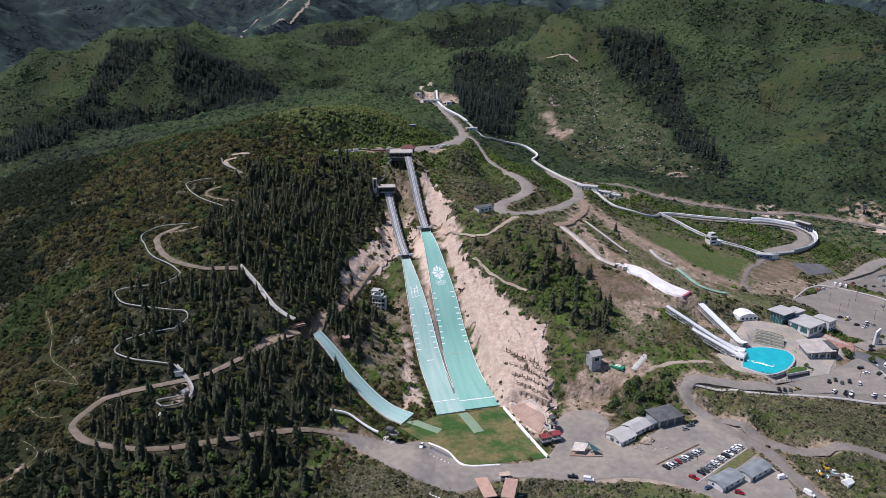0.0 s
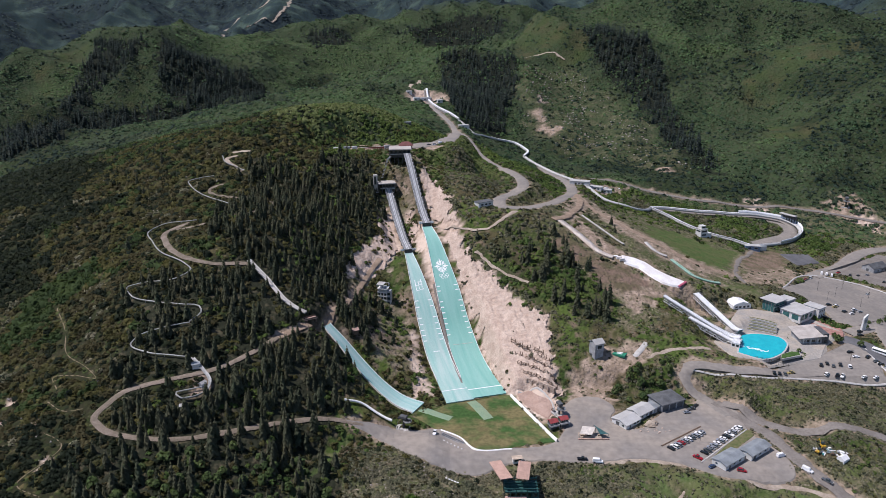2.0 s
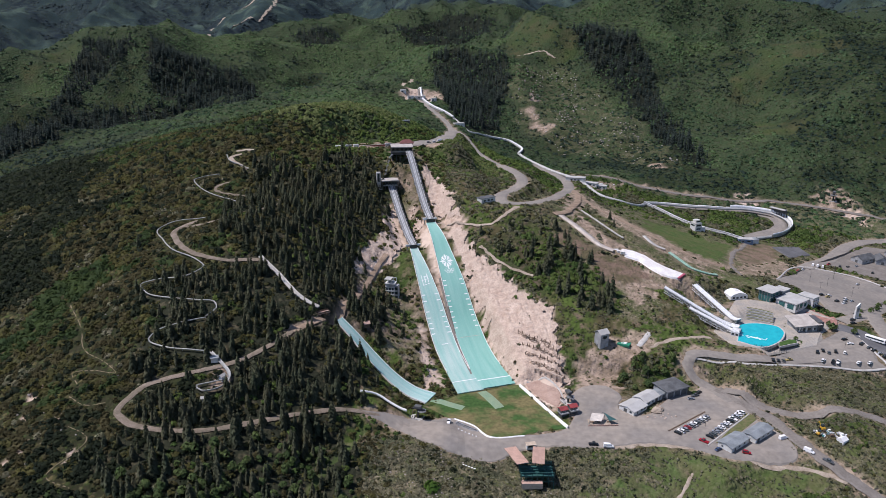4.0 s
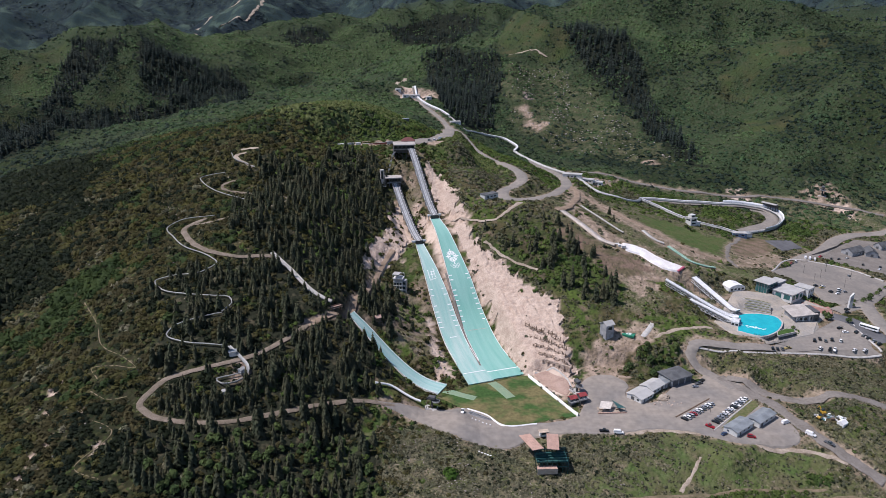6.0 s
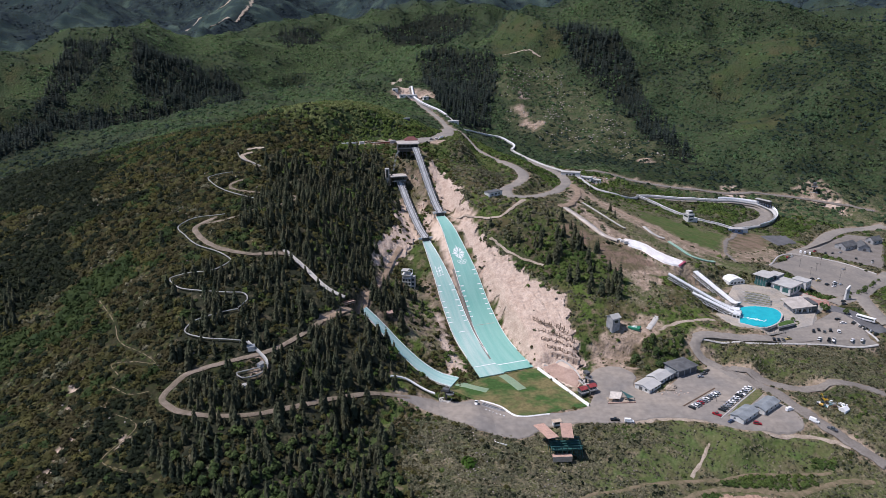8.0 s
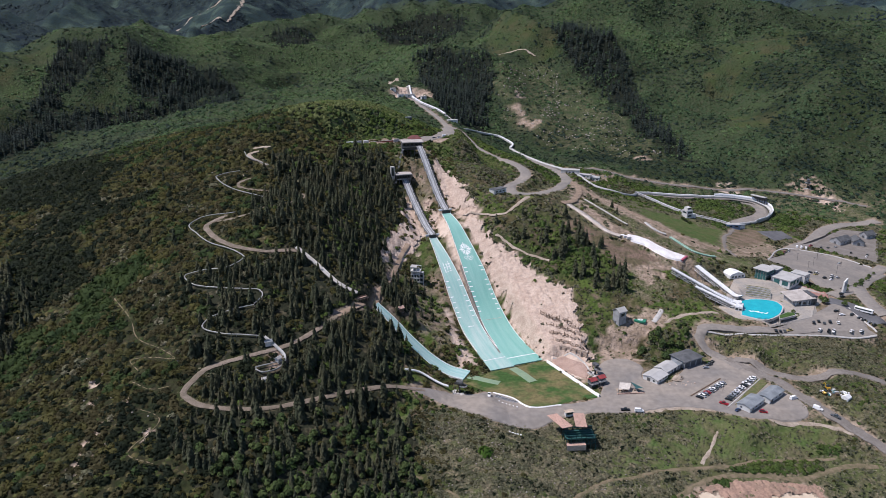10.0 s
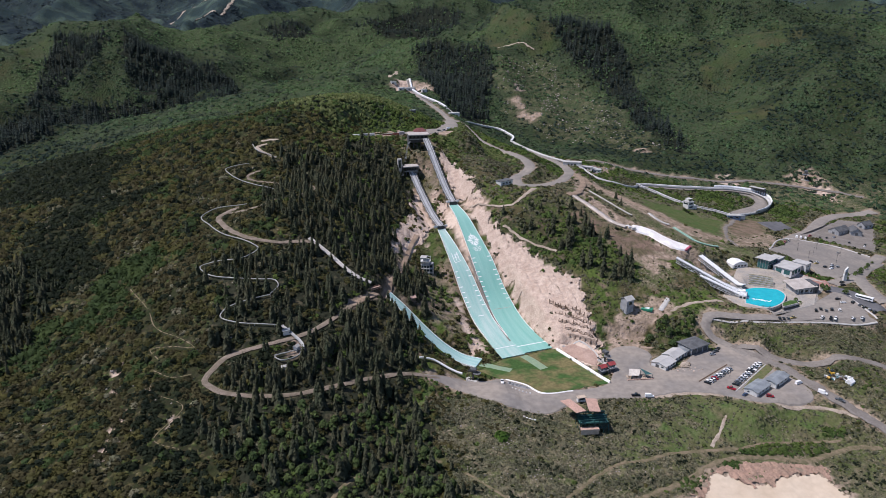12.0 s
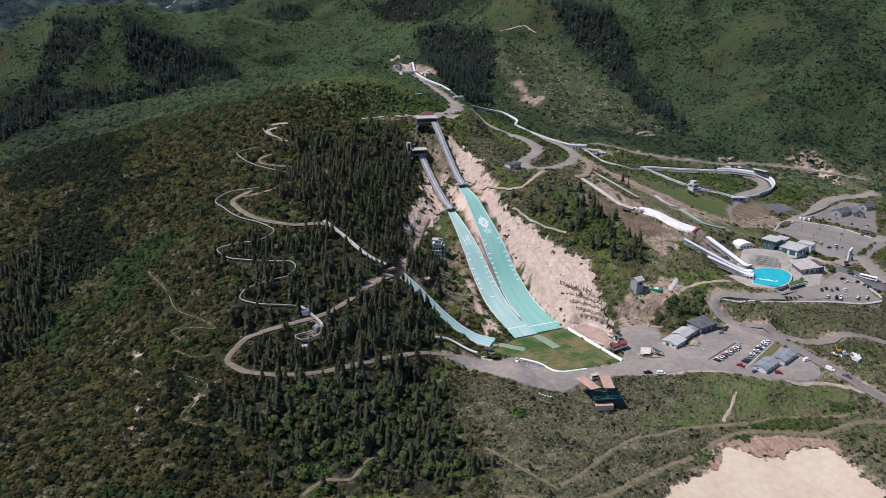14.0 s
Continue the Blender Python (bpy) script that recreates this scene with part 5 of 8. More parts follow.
start_house("pale flat-roofed start house above the large hill", -61, 612.6, 113.7, 5, 21, 15, 4.3, 0)
start_house("pale flat-roofed start house with lift shaft above the normal hill", -71, 580, 88.5, 10, 15.5, 11, 4.6, 7.5)
ob = thing("gatehouse", "dark red hipped-roof building behind the start house", "building", (-58, 651, 111.7), 4)
part("wall", slab(-6, 6, -4.5, 4.5, -2, 4.5), DARK_WALL, ob)
bm = B()
ring = [bm.verts.new(p) for p in ((-7, -5.5, 4.5), (7, -5.5, 4.5), (7, 5.5, 4.5), (-7, 5.5, 4.5))]
ridge = [bm.verts.new(p) for p in ((-3, 0, 7.8), (3, 0, 7.8))]
for f in ((ring[0], ring[1], ridge[1], ridge[0]), (ring[1], ring[2], ridge[1]), (ring[2], ring[3], ridge[0], ridge[1]), (ring[3], ring[0], ridge[0]), tuple(ring[::-1])):
    bm.faces.new(f)
part("roof", bm, RED_ROOF, ob)
for u in (-4, -1.3, 1.3, 4):
    window_on(ob, u, -4.5, 1.2, 1.4, 1.6, "y-")

# yard along the road behind the start houses
ob = thing("retaining_wall", "low reddish wall along the summit yard", "wall", (-92, 651.5, 112.3), 22)
part("wall", slab(-13, 13, -0.3, 0.3, -1, 1.5), mat("red_block", (0.30, 0.10, 0.075), 0.85, size=2), ob)
part("coping", slab(-13.1, 13.1, -0.4, 0.4, 1.503, 1.7), CONCRETE, ob)
for x, y, L, m, label in ((-124, 639, 7, WHITE_WALL, "white storage container in the summit yard"), (-115, 643, 6, GREY_WALL, "grey storage container in the summit yard"), (-108, 645.5, 5, WHITE_WALL, "pale storage container in the summit yard"), (-77, 657, 6, GREY_WALL, "grey storage container beside the gatehouse")):
    ob = thing("container", label, "container", (x, y, 113.2 if x < -100 else 112.3), 20)
    part("body", slab(-L / 2, L / 2, -1.25, 1.25, -0.4, 2.5, 0.05), m, ob)
    part("door", slab(L / 2, L / 2 + 0.06, -1.1, 1.1, 0, 2.2), DARK_WALL, ob)

# stair and walkways beside the inruns
ob = thing("walkway", "grey steel stairway climbing between the inruns", "stairs")
for a, b in (((-72.5, 606, 110), (-76, 588, 96.5)), ((-70, 612, 112), (-72.5, 606, 110))):
    bm = B()
    m = (Vector(b) - Vector(a))
    for k in range(14):
        p = Vector(a) + m * (k + 0.5) / 14
        box(bm, p.x - 0.9, p.x + 0.9, p.y - abs(m.y) / 28, p.y + abs(m.y) / 28, p.z - 0.25, p.z)
    part("flight", bm, STEEL, ob)
ob = thing("footbridge", "narrow grey footbridge leading into the trees", "bridge")
part("deck", slab(-104, -78, 577.2, 579, 85.4, 85.9), CONCRETE, ob)
for x in (-102, -95, -88, -81):
    part("post", slab(x - 0.2, x + 0.2, 577.9, 578.3, 70, 85.4), STEEL, ob)
for y in (577.25, 578.95):
    part("railing", slab(-104, -78, y - 0.05, y + 0.05, 86.7, 86.85), STEEL, ob)


def inrun_side(name, top, label):
    ob = thing("inrun_stairs", label, "stairs")
    for side in (-1, 1):
        part("handrail", run_strip(name, RUNS[name][2][0][0] + 1, top, side * 3.3, side * 3.5, 0.9, 1.05, True), STEEL, ob)
        part("glass_screen", run_strip(name, RUNS[name][2][0][0] + 1, top, side * 2.72, side * 2.78, 0.0, 0.55, True), WHITE, ob)
    bm = B()
    n = int(top / 1.2)
    for k in range(n):
        x, y, z = run_point(name, 1 + k * 1.2, 3.6, -0.35, True)
        box(bm, x - 0.7, x + 0.7, y - 0.62, y + 0.62, z - 0.3, z)
    part("steps", bm, DARK_STEEL, ob)
    for s in np.arange(4, top, 8):
        for side in (-1, 1):
            x, y, z = run_point(name, s, side * 2.2, -1.6, True)
            part("pier", slab(x - 0.4, x + 0.4, y - 0.4, y + 0.4, z - 6, z), CONCRETE, ob)


inrun_side("large", 62, "steel stairs and rails beside the large inrun")
inrun_side("normal", 74, "steel stairs and rails beside the normal inrun")
for name, top, label in (("large", 64, "white-railed take-off table of the large hill"), ("normal", 76, "white-railed take-off table of the normal hill")):
    ob = thing("takeoff_table", label, "ski jump")
    part("face", run_strip(name, top + 0.05, top + 0.6, -3.2, 3.2, -3.2, 2.9, gap=1), DARK_STEEL, ob)
    for side in (-1, 1):
        part("platform", run_strip(name, top - 3, top - 0.1, side * 2.9, side * 6.2, -0.9, -0.4, True, gap=1), CONCRETE, ob)
        part("rail", run_strip(name, top - 0.3, top - 0.1, side * 2.9, side * 6.2, -0.4, 0.9, True, gap=1), WHITE, ob)
        part("support", run_strip(name, top - 1.8, top - 1.2, side * 4.6, side * 5.2, -5.5, -0.9, True, gap=1), STEEL, ob)

# judges' tower
z0 = 30.5
ob = thing("judges_tower", "white judges' tower with a framed deck and dark window bays", "tower", (-64, 462, z0), -14)
part("wall", slab(-4.5, 2.6, -2.6, 2.6, -4, 8.6, 0.05), CONCRETE, ob)
part("side_wall", slab(2.603, 5.4, -2.2, 2.2, -5, 7.4, 0.05), GREY_WALL, ob, "grey boarded side bay")
for k in range(3):
    part("cabin_window", slab(3.0, 5.0, -2.27, -2.203, -3.2 + 3.6 * k, -1.2 + 3.6 * k), GLASS, ob)
    part("floor_band", slab(-4.7, 2.8, -2.85, -2.603, -0.4 + 3.1 * k, 0.0 + 3.1 * k), WHITE_WALL, ob)
for u in (-3.3, -1.0, 1.3):
    for v in (0.5, 3.5):
        window_on(ob, u, -2.6, v, 1.5, 1.9, "y-")
part("deck", slab(-5, 3, -3.2, 3.2, 8.603, 8.95, 0.05), WHITE_WALL, ob)
for u in (-4.7, -2.2, 0.3, 2.7):
    for v in (-2.9, 2.9):
        part("frame_post", slab(u - 0.16, u + 0.16, v - 0.16, v + 0.16, 8.95, 11.6), WHITE_WALL, ob)
for v in (-2.9, 2.9):
    part("frame_beam", slab(-5, 3, v - 0.2, v + 0.2, 11.603, 12.0), WHITE_WALL, ob)
part("roof", slab(-5.2, 0.2, -3.3, 3.3, 12.003, 12.35, 0.05), PALE_ROOF, ob)
gable_house("small_shed", "small reddish timber shed among the firs", "shed", -79, 402, 25, 5, 3.5, 2.4, 1.1, TIMBER, PINK_ROOF)

# lookout hut, mat and pale chute beside the rock cut
hut_size = 1.3
ob = thing("lookout_hut", "tall grey boarded hut with a pitched roof", "hut", (83.5, 399, 15), 24)
part("wall", gable_walls(5.2, 5.2, 8.6, 1.5), GREY_WALL, ob)
part("roof", gable_roof(5.2, 5.2, 8.6, 1.5, 0.5), PALE_ROOF, ob)
window_on(ob, 0, -2.6, 5.4, 2.6, 1.8, "y-")
ob.scale = (hut_size,) * 3
part("door", slab(-2.68, -2.55, -0.5, 0.5, 0, 2.1), DARK_WALL, ob)
ob = thing("practice_mat", "square green practice mat with white panels on bare ground", "mat", (99.5, 399, 17.4), -30)
part("sheet", slab(-4.2, 4.2, -3.2, 3.2, -1.2, 0.2, 0.03), mat("bright_green_mat", (0.02, 0.22, 0.13), 0.8, size=2), ob)
for v in (-0.9, 0.9):
    part("panel", slab(-1.8, 1.8, v - 0.5, v + 0.5, 0.2, 0.25), WHITE, ob)
tagged(ribbon("chute", [(108, 396), (114, 402), (119, 408)], 1.3, CONCRETE, 0.5, 0.8), "pale ramp on the slope beside the lookout hut", "ramp")

# workshop group on the apron
gz0 = 0.1
ob = flat_house("garage", "grey garage with a low dark hipped roof", "building", 121, 363, 24, 17, 12.5, 4.8, GREY_WALL, DARK_ROOF, z=gz0, eave=0.9, openings=(("x-", 0, 2, 1.5, 1.2),))
bm = B()
ring = [bm.verts.new(p) for p in ((-9.5, -7.2, 5.16), (9.5, -7.2, 5.16), (9.5, 7.2, 5.16), (-9.5, 7.2, 5.16))]
top = [bm.verts.new(p) for p in ((-3, 0, 6.6), (3, 0, 6.6))]
for f in ((ring[0], ring[1], top[1], top[0]), (ring[1], ring[2], top[1]), (ring[2], ring[3], top[0], top[1]), (ring[3], ring[0], top[0])):
    bm.faces.new(f)
part("hipped_roof", bm, DARK_ROOF, ob)
for u in (-5.5, 0, 5.5):
    part("garage_door", slab(u - 2.2, u + 2.2, -6.34, -6.24, 0.05, 3.8), DARK_WALL, ob)
gable_house("workshop", "white workshop with a pale pitched roof", "building", 102, 352, 37, 14, 9.5, 3.6, 1.6, WHITE_WALL, PALE_ROOF,
            (("window", "y-", -4, 1.2, 1.4, 1.2), ("window", "y-", 0, 1.2, 1.4, 1.2), ("dark", "y-", 4, 0, 2.6, 2.8), ("window", "x-", 0, 1.2, 1.6, 1.2)), z=gz0)
gable_house("workshop", "long low white building with pale roof and dark porch", "building", 91, 342.5, 37, 13, 11, 3.0, 1.4, WHITE_WALL, PALE_ROOF,
            (("dark", "y-", -3, 0, 1.2, 2.2), ("window", "y-", 1, 1, 1.8, 1.3), ("window", "y-", 4, 1, 1.8, 1.3), ("dark", "x-", 1, 0, 2.4, 2.4), ("window", "x-", -3, 1, 1.6, 1.2)), z=gz0)
ob = thing("annex", "small grey annex between the workshops", "building", (111.5, 357, gz0), 37)
part("wall", slab(-3.2, 3.2, -3.6, 3.6, -0.5, 3.6), GREY_WALL, ob)
part("roof", slab(-3.5, 3.5, -3.9, 3.9, 3.603, 3.9, 0.05), GREY_ROOF, ob)
part("door", slab(-1.2, 1.2, -3.68, -3.58, 0, 2.6), DARK_WALL, ob)

# shade sails
SAIL_CLOTH = mat("cream_sail_cloth", (0.66, 0.60, 0.53), 0.85, size=3)
DARK_SAIL = mat("dark_green_sail_cloth", (0.03, 0.10, 0.10), 0.85, size=3)
ob = thing("shade_canopy", "tan and dark green shade sails on poles over a terrace", "canopy", (68, 327, 0.15), 0)
part("terrace", slab(-8, 8, -2.6, 4, -0.5, 0.3, 0.05), PALE_DIRT, ob)
for u in np.linspace(-8, 8, 9):
    part("planter", slab(u - 0.9, u + 0.9, -3.2, -2.603, -0.4, 0.7, 0.05), PINK_ROOF, ob)
for k, (pts, m) in enumerate(((((-8, -1.5, 2.9), (-1.0, -2.0, 2.6), (2.0, 3.4, 4.2), (-5.5, 3.8, 4.8)), SAIL_CLOTH), (((1.0, 4.6, 5.0), (8.6, -1.0, 2.7), (3.6, -2.0, 3.0), (2.0, 3.2, 4.4)), DARK_SAIL))):
    bm = B()
    a, b, c, d = (Vector(p) for p in pts)
    n = 5
    grid = []
    for i in range(n + 1):
        row = []
        for j in range(n + 1):
            u, v = i / n, j / n
            p = (a * (1 - u) + b * u) * (1 - v) + (d * (1 - u) + c * u) * v
            row.append(bm.verts.new(p - Vector((0, 0, 1.6 * u * (1 - u) * v * (1 - v) * 4 * 0.4))))
        grid.append(row)
    for i in range(n):
        for j in range(n):
            bm.faces.new((grid[i][j], grid[i + 1][j], grid[i + 1][j + 1], grid[i][j + 1]))
    part("sail", bm, m, ob)
    for p in pts:
        part("pole", beam(B(), (p[0], p[1], 0), p, 0.12), STEEL, ob)
for u in (-6, -2, 4):
    part("bench", slab(u - 1, u + 1, 0.2, 0.9, 0.35, 0.85, 0.04), TIMBER, ob)

BOOTH_RED = mat("red_metal_roof", (0.30, 0.05, 0.05), 0.6, size=3, fine=0.1)
# red-roofed booths beside the lawn, and the chairlift station behind
for x, y, label in ((46.2, 337, "two-storey dark booth with a red roof"), (52.6, 339.4, "dark booth with a red roof beside another")):
    ob = thing("timing_booth", label, "booth", (x, y, height_at(x, y) - 0.2), 20)
    part("wall", slab(-2.2, 2.2, -1.8, 1.8, -1, 2.6), DARK_WALL, ob)
    part("upper_wall", slab(-2.3, 2.3, -1.9, 1.9, 3.0, 5.2), DARK_WALL, ob)
    part("balcony", slab(-2.9, 2.9, -3.4, 1.9, 2.6, 2.997), STEEL, ob)
    part("balcony_rail", slab(-2.9, 2.9, -3.4, -3.3, 3.7, 3.85), WHITE, ob)
    for u in (-1.4, 0, 1.4):
        window_on(ob, u, -1.9, 3.6, 1.0, 1.2, "y-")
    part("roof", gable_roof(4.6, 3.8, 5.2, 0.9, 0.5), BOOTH_RED, ob)
    for u in (-2.8, 2.8):
        part("post", slab(u - 0.1, u + 0.1, -3.3, -3.1, -1, 2.6), STEEL, ob)


def lift_station(label, x, y, turn, size=1.0, z=None):
    ob = thing("lift_station", label, "ski lift", (x, y, height_at(x, y) if z is None else z), turn)
    ob.scale = (size,) * 3
    part("pad", slab(-3, 5, -3, 3, -2, 0.2), CONCRETE, ob)
    part("mast", slab(-0.5, 0.5, -0.5, 0.5, 0.2, 6, 0.08), DARK_STEEL, ob)
    part("gantry", slab(-4.5, 3.5, -0.45, 0.45, 6.003, 7.0, 0.08), DARK_STEEL, ob)
    part("motor_house", slab(-2.2, 2.2, -1.4, 1.4, 7.003, 8.6, 0.15), DARK_WALL, ob)
    bm = B()
    bmesh.ops.create_cone(bm, cap_ends=True, segments=24, radius1=2.6, radius2=2.6, depth=0.35, matrix=Matrix.Translation((-2.5, 0, 5.6)))
    part("bullwheel", bm, STEEL, ob)
    for side in (-1, 1):
        for u in (-3.5, -1.5, 0.8, 2.8):
            part("sheave_arm", beam(B(), (u, 0, 6.2), (u, side * 2.4, 5.4), 0.12), DARK_STEEL, ob)
    for k in range(3):
        x0 = 1.2 + 1.6 * k
        c = part("chair", slab(x0 - 0.2, x0 + 0.25, 1.6, 3.2, 1.6, 2.1, 0.05), DARK_STEEL, ob)
        part("hanger", beam(B(), (x0, 2.4, 2.0), (x0, 2.4, 5.2), 0.05), STEEL, c)
    return ob


lift_station("dark chairlift station beside the booths", 52, 350, 110)
lift_station("dark chairlift station at the foot of the small hill", -42, 335, 160)
lift_station("dark chairlift top station on the mountain flank", 459, 776, 60, 1.4)

# timber cribs and stone ledges holding the foot of the rock cut
LEDGE = mat("ledge_stone", (0.46, 0.37, 0.305), 0.95, second=(0.33, 0.26, 0.21), size=2.5, fine=0.25, bump=0.3)
r = np.random.RandomState(23)
for k, (a, b, n) in enumerate((((28, 415), (48, 401), 9), ((31, 412), (52, 395), 10), ((30, 405), (53, 388), 11), ((31, 397), (54, 382), 11), ((34, 389), (54, 375), 9))):
    ob = thing("retaining_crib", "weathered timber crib wall with stone ledges on the rock cut", "retaining wall", group="crib walls on the rock cut")
    at = []
    for i in range(n):
        u = i / (n - 1)
        x, y = a[0] + (b[0] - a[0]) * u + r.uniform(-0.5, 0.5), a[1] + (b[1] - a[1]) * u + r.uniform(-0.6, 0.6)
        at.append((x, y, height_at(x, y)))
    for i, (x, y, z) in enumerate(at):
        lean = r.uniform(-0.5, 0.5, 2)
        part("post", beam(B(), (x, y, z - 1), (x + lean[0], y + lean[1], z + r.uniform(2.6, 4.6)), 0.24, 5), TIMBER, ob)
        if i < n - 1:
            x2, y2, z2 = at[i + 1]
            for lift in (1.5, 2.4, 3.2)[:r.randint(1, 4)]:
                part("rail", beam(B(), (x, y, z + lift + r.uniform(-0.3, 0.3)), (x2, y2, z2 + lift + r.uniform(-0.3, 0.3)), 0.17, 5), TIMBER, ob)
            if r.uniform() < 0.75:
                bm = slab(-1.5, 1.5, -0.9, 1.6, -1.2, r.uniform(0.9, 1.9), 0.25)
                for v in bm.verts:
                    v.co += Vector(r.uniform(-0.25, 0.25, 3))
                bmesh.ops.transform(bm, matrix=pose((x + x2) / 2, (y + y2) / 2 + 0.5, (z + z2) / 2, 0, 0, r.uniform(-45, -25)), verts=bm.verts)
                part("ledge", bm, LEDGE, ob, "pale broken stone ledge")
ob = thing("retaining_wall", "pale stone retaining wall with buttresses above the terrace", "wall", (44, 377.5, height_at(44, 377.5)), -38)
part("wall", slab(-11, 11, -0.6, 0.6, -3, 2.6, 0.1), LEDGE, ob)
for u in (-10, -6, -2, 2, 6, 10):
    part("buttress", slab(u - 0.5, u + 0.5, -1.3, -0.603, -3, 2.2, 0.1), LEDGE, ob)

# spectator lodge below the road
ob = thing("spectator_stand", "green steel stand with two weathered reddish plank roofs", "grandstand", (19, 287, 0), 0)
for x0, turn, length in ((-9.5, 14, 18), (5.8, -10, 18)):
    m = pose(x0, 6, 6.5, -9, 0, turn)
    bm = slab(-3.3, 3.3, -length, 1.5, 0, 0.25)
    bmesh.ops.transform(bm, matrix=m, verts=bm.verts)
    part("roof", bm, PINK_ROOF, ob)
    for u in np.linspace(-3.1, 3.1, 9):
        bm = slab(u - 0.06, u + 0.06, -length - 0.1, 1.6, 0.25, 0.36)
        bmesh.ops.transform(bm, matrix=m, verts=bm.verts)
        part("batten", bm, PINK_ROOF, ob)
part("deck", slab(-6, 11, -13, -4, 2.2, 2.6), GREEN_STEEL, ob)
part("lower_deck", slab(-6, 5, -15, -12, -0.6, -0.2), PINK_ROOF, ob)
part("skirt", slab(-6, 5, -15.1, -15.003, -3.6, -0.2), TAN_CLOTH, ob)
for u in np.linspace(-6, 11, 7):
    for v in (-13, -8.5, -4):
        part("column", slab(u - 0.14, u + 0.14, v - 0.14, v + 0.14, -8, 5.0), GREEN_STEEL, ob)
for v in (-13, -8.5, -4):
    for h in (2.9, 4.2, 5.0, -0.4):
        part("beam", slab(-6.2, 11.2, v - 0.12, v + 0.12, h - 0.12, h + 0.12), GREEN_STEEL, ob)
for k in range(6):
    part("brace", beam(B(), (-6 + 2.83 * k, -13, -2), (-3.17 + 2.83 * k, -13, 1.6), 0.08), GREEN_STEEL, ob)
for k in range(4):
    part("bench", slab(-5.5, 10.5, -12.6 + 2 * k, -11.8 + 2 * k, 2.0, 2.4 + 0.5 * k), GREEN_STEEL, ob)
ob = thing("ticket_kiosk", "small kiosk with a tan roof beside the road", "kiosk", (22, 303.5, 0), 10)
part("wall", slab(-2.5, 2.5, -1.3, 1.3, -0.5, 2.3), WHITE_WALL, ob)
part("roof", slab(-2.9, 2.9, -1.7, 1.7, 2.303, 2.6), TAN_CLOTH, ob)
part("opening", slab(-1.8, 1.8, -1.38, -1.3, 0.9, 2.0), GLASS, ob)

# sheds in the lower car park
gable_house("shed", "white-walled shed with a long grey roof", "shed", 137, 304, 35, 17, 8.5, 3.4, 1.1, WHITE_WALL, GREY_ROOF,
            (("dark", "y-", -5, 0, 1.2, 2.1), ("window", "y-", -1, 1.2, 1.6, 1.1), ("window", "y-", 4, 1.2, 1.6, 1.1), ("window", "x-", 1.5, 1.2, 1.3, 1.1)), z=0.1)
gable_house("shed", "white-walled shed with a long blue-grey roof", "shed", 155, 313, 35, 18, 8, 3.4, 1.1, WHITE_WALL, GREY_ROOF,
            (("dark", "y-", -6, 0, 2.4, 2.6), ("window", "y-", -1, 1.2, 1.6, 1.1), ("window", "y-", 4, 1.2, 1.6, 1.1), ("dark", "x-", 0, 0, 1.2, 2.1)), z=0.1)


# ---------------------------------------------------------------- pool and water ramps
WATER = mat("pool_water", (0.004, 0.355, 0.41), 0.06, second=(0.008, 0.41, 0.46), size=5, fine=0.06, bump=0.02)
FOAM = mat("foam", (0.55, 0.78, 0.85), 0.6, second=(0.80, 0.88, 0.90), size=1.2, fine=0.1)
POOL = [(182, 406), (195, 396.5), (207, 402), (216, 411), (221.5, 421), (221, 429), (214, 433.5), (198.5, 434)]
PLAZA_Z = 14.9
pool = thing("swimming_pool", "bright blue landing pool with a rounded end", "pool")


def ring_soft(ring, steps=4):
    k = np.array(ring + ring[:1], float)
    return [tuple(p) for p in curve_points(k, 2.2)[:-1]]


outline = ring_soft(POOL)
cx, cy = np.mean(outline, axis=0)
part("rim", prism(B(), [(cx + (x - cx) * 1.07, cy + (y - cy) * 1.07) for x, y in outline], PLAZA_Z - 2, PLAZA_Z + 0.12), CONCRETE, pool)
part("water", prism(B(), outline, PLAZA_Z - 1, PLAZA_Z + 0.2), WATER, pool)
bm = B()
for k in range(46):
    u = random.uniform(0, 1)
    x, y = 187 + 16 * u + random.gauss(0, 0.7), 416 - 9.5 * u + random.gauss(0, 0.9)
    r = random.uniform(0.25, 0.8)
    ring = [bm.verts.new((x + r * random.uniform(0.7, 1.2) * 1.5 * math.cos(a), y + r * random.uniform(0.6, 1.1) * math.sin(a), PLAZA_Z + 0.23 + 0.0006 * k)) for a in np.linspace(0, 5.6, 8)]
    bm.faces.new(ring)
part("bubbles", bm, FOAM, pool, "white band of air bubbles")


SLIDE_GREY = mat("pale_plastic_slide", (0.58, 0.60, 0.63), 0.6, second=(0.70, 0.71, 0.72), size=3, fine=0.08)
FRAME_WHITE = mat("white_painted_frame", (0.66, 0.67, 0.68), 0.6, size=2, fine=0.08)


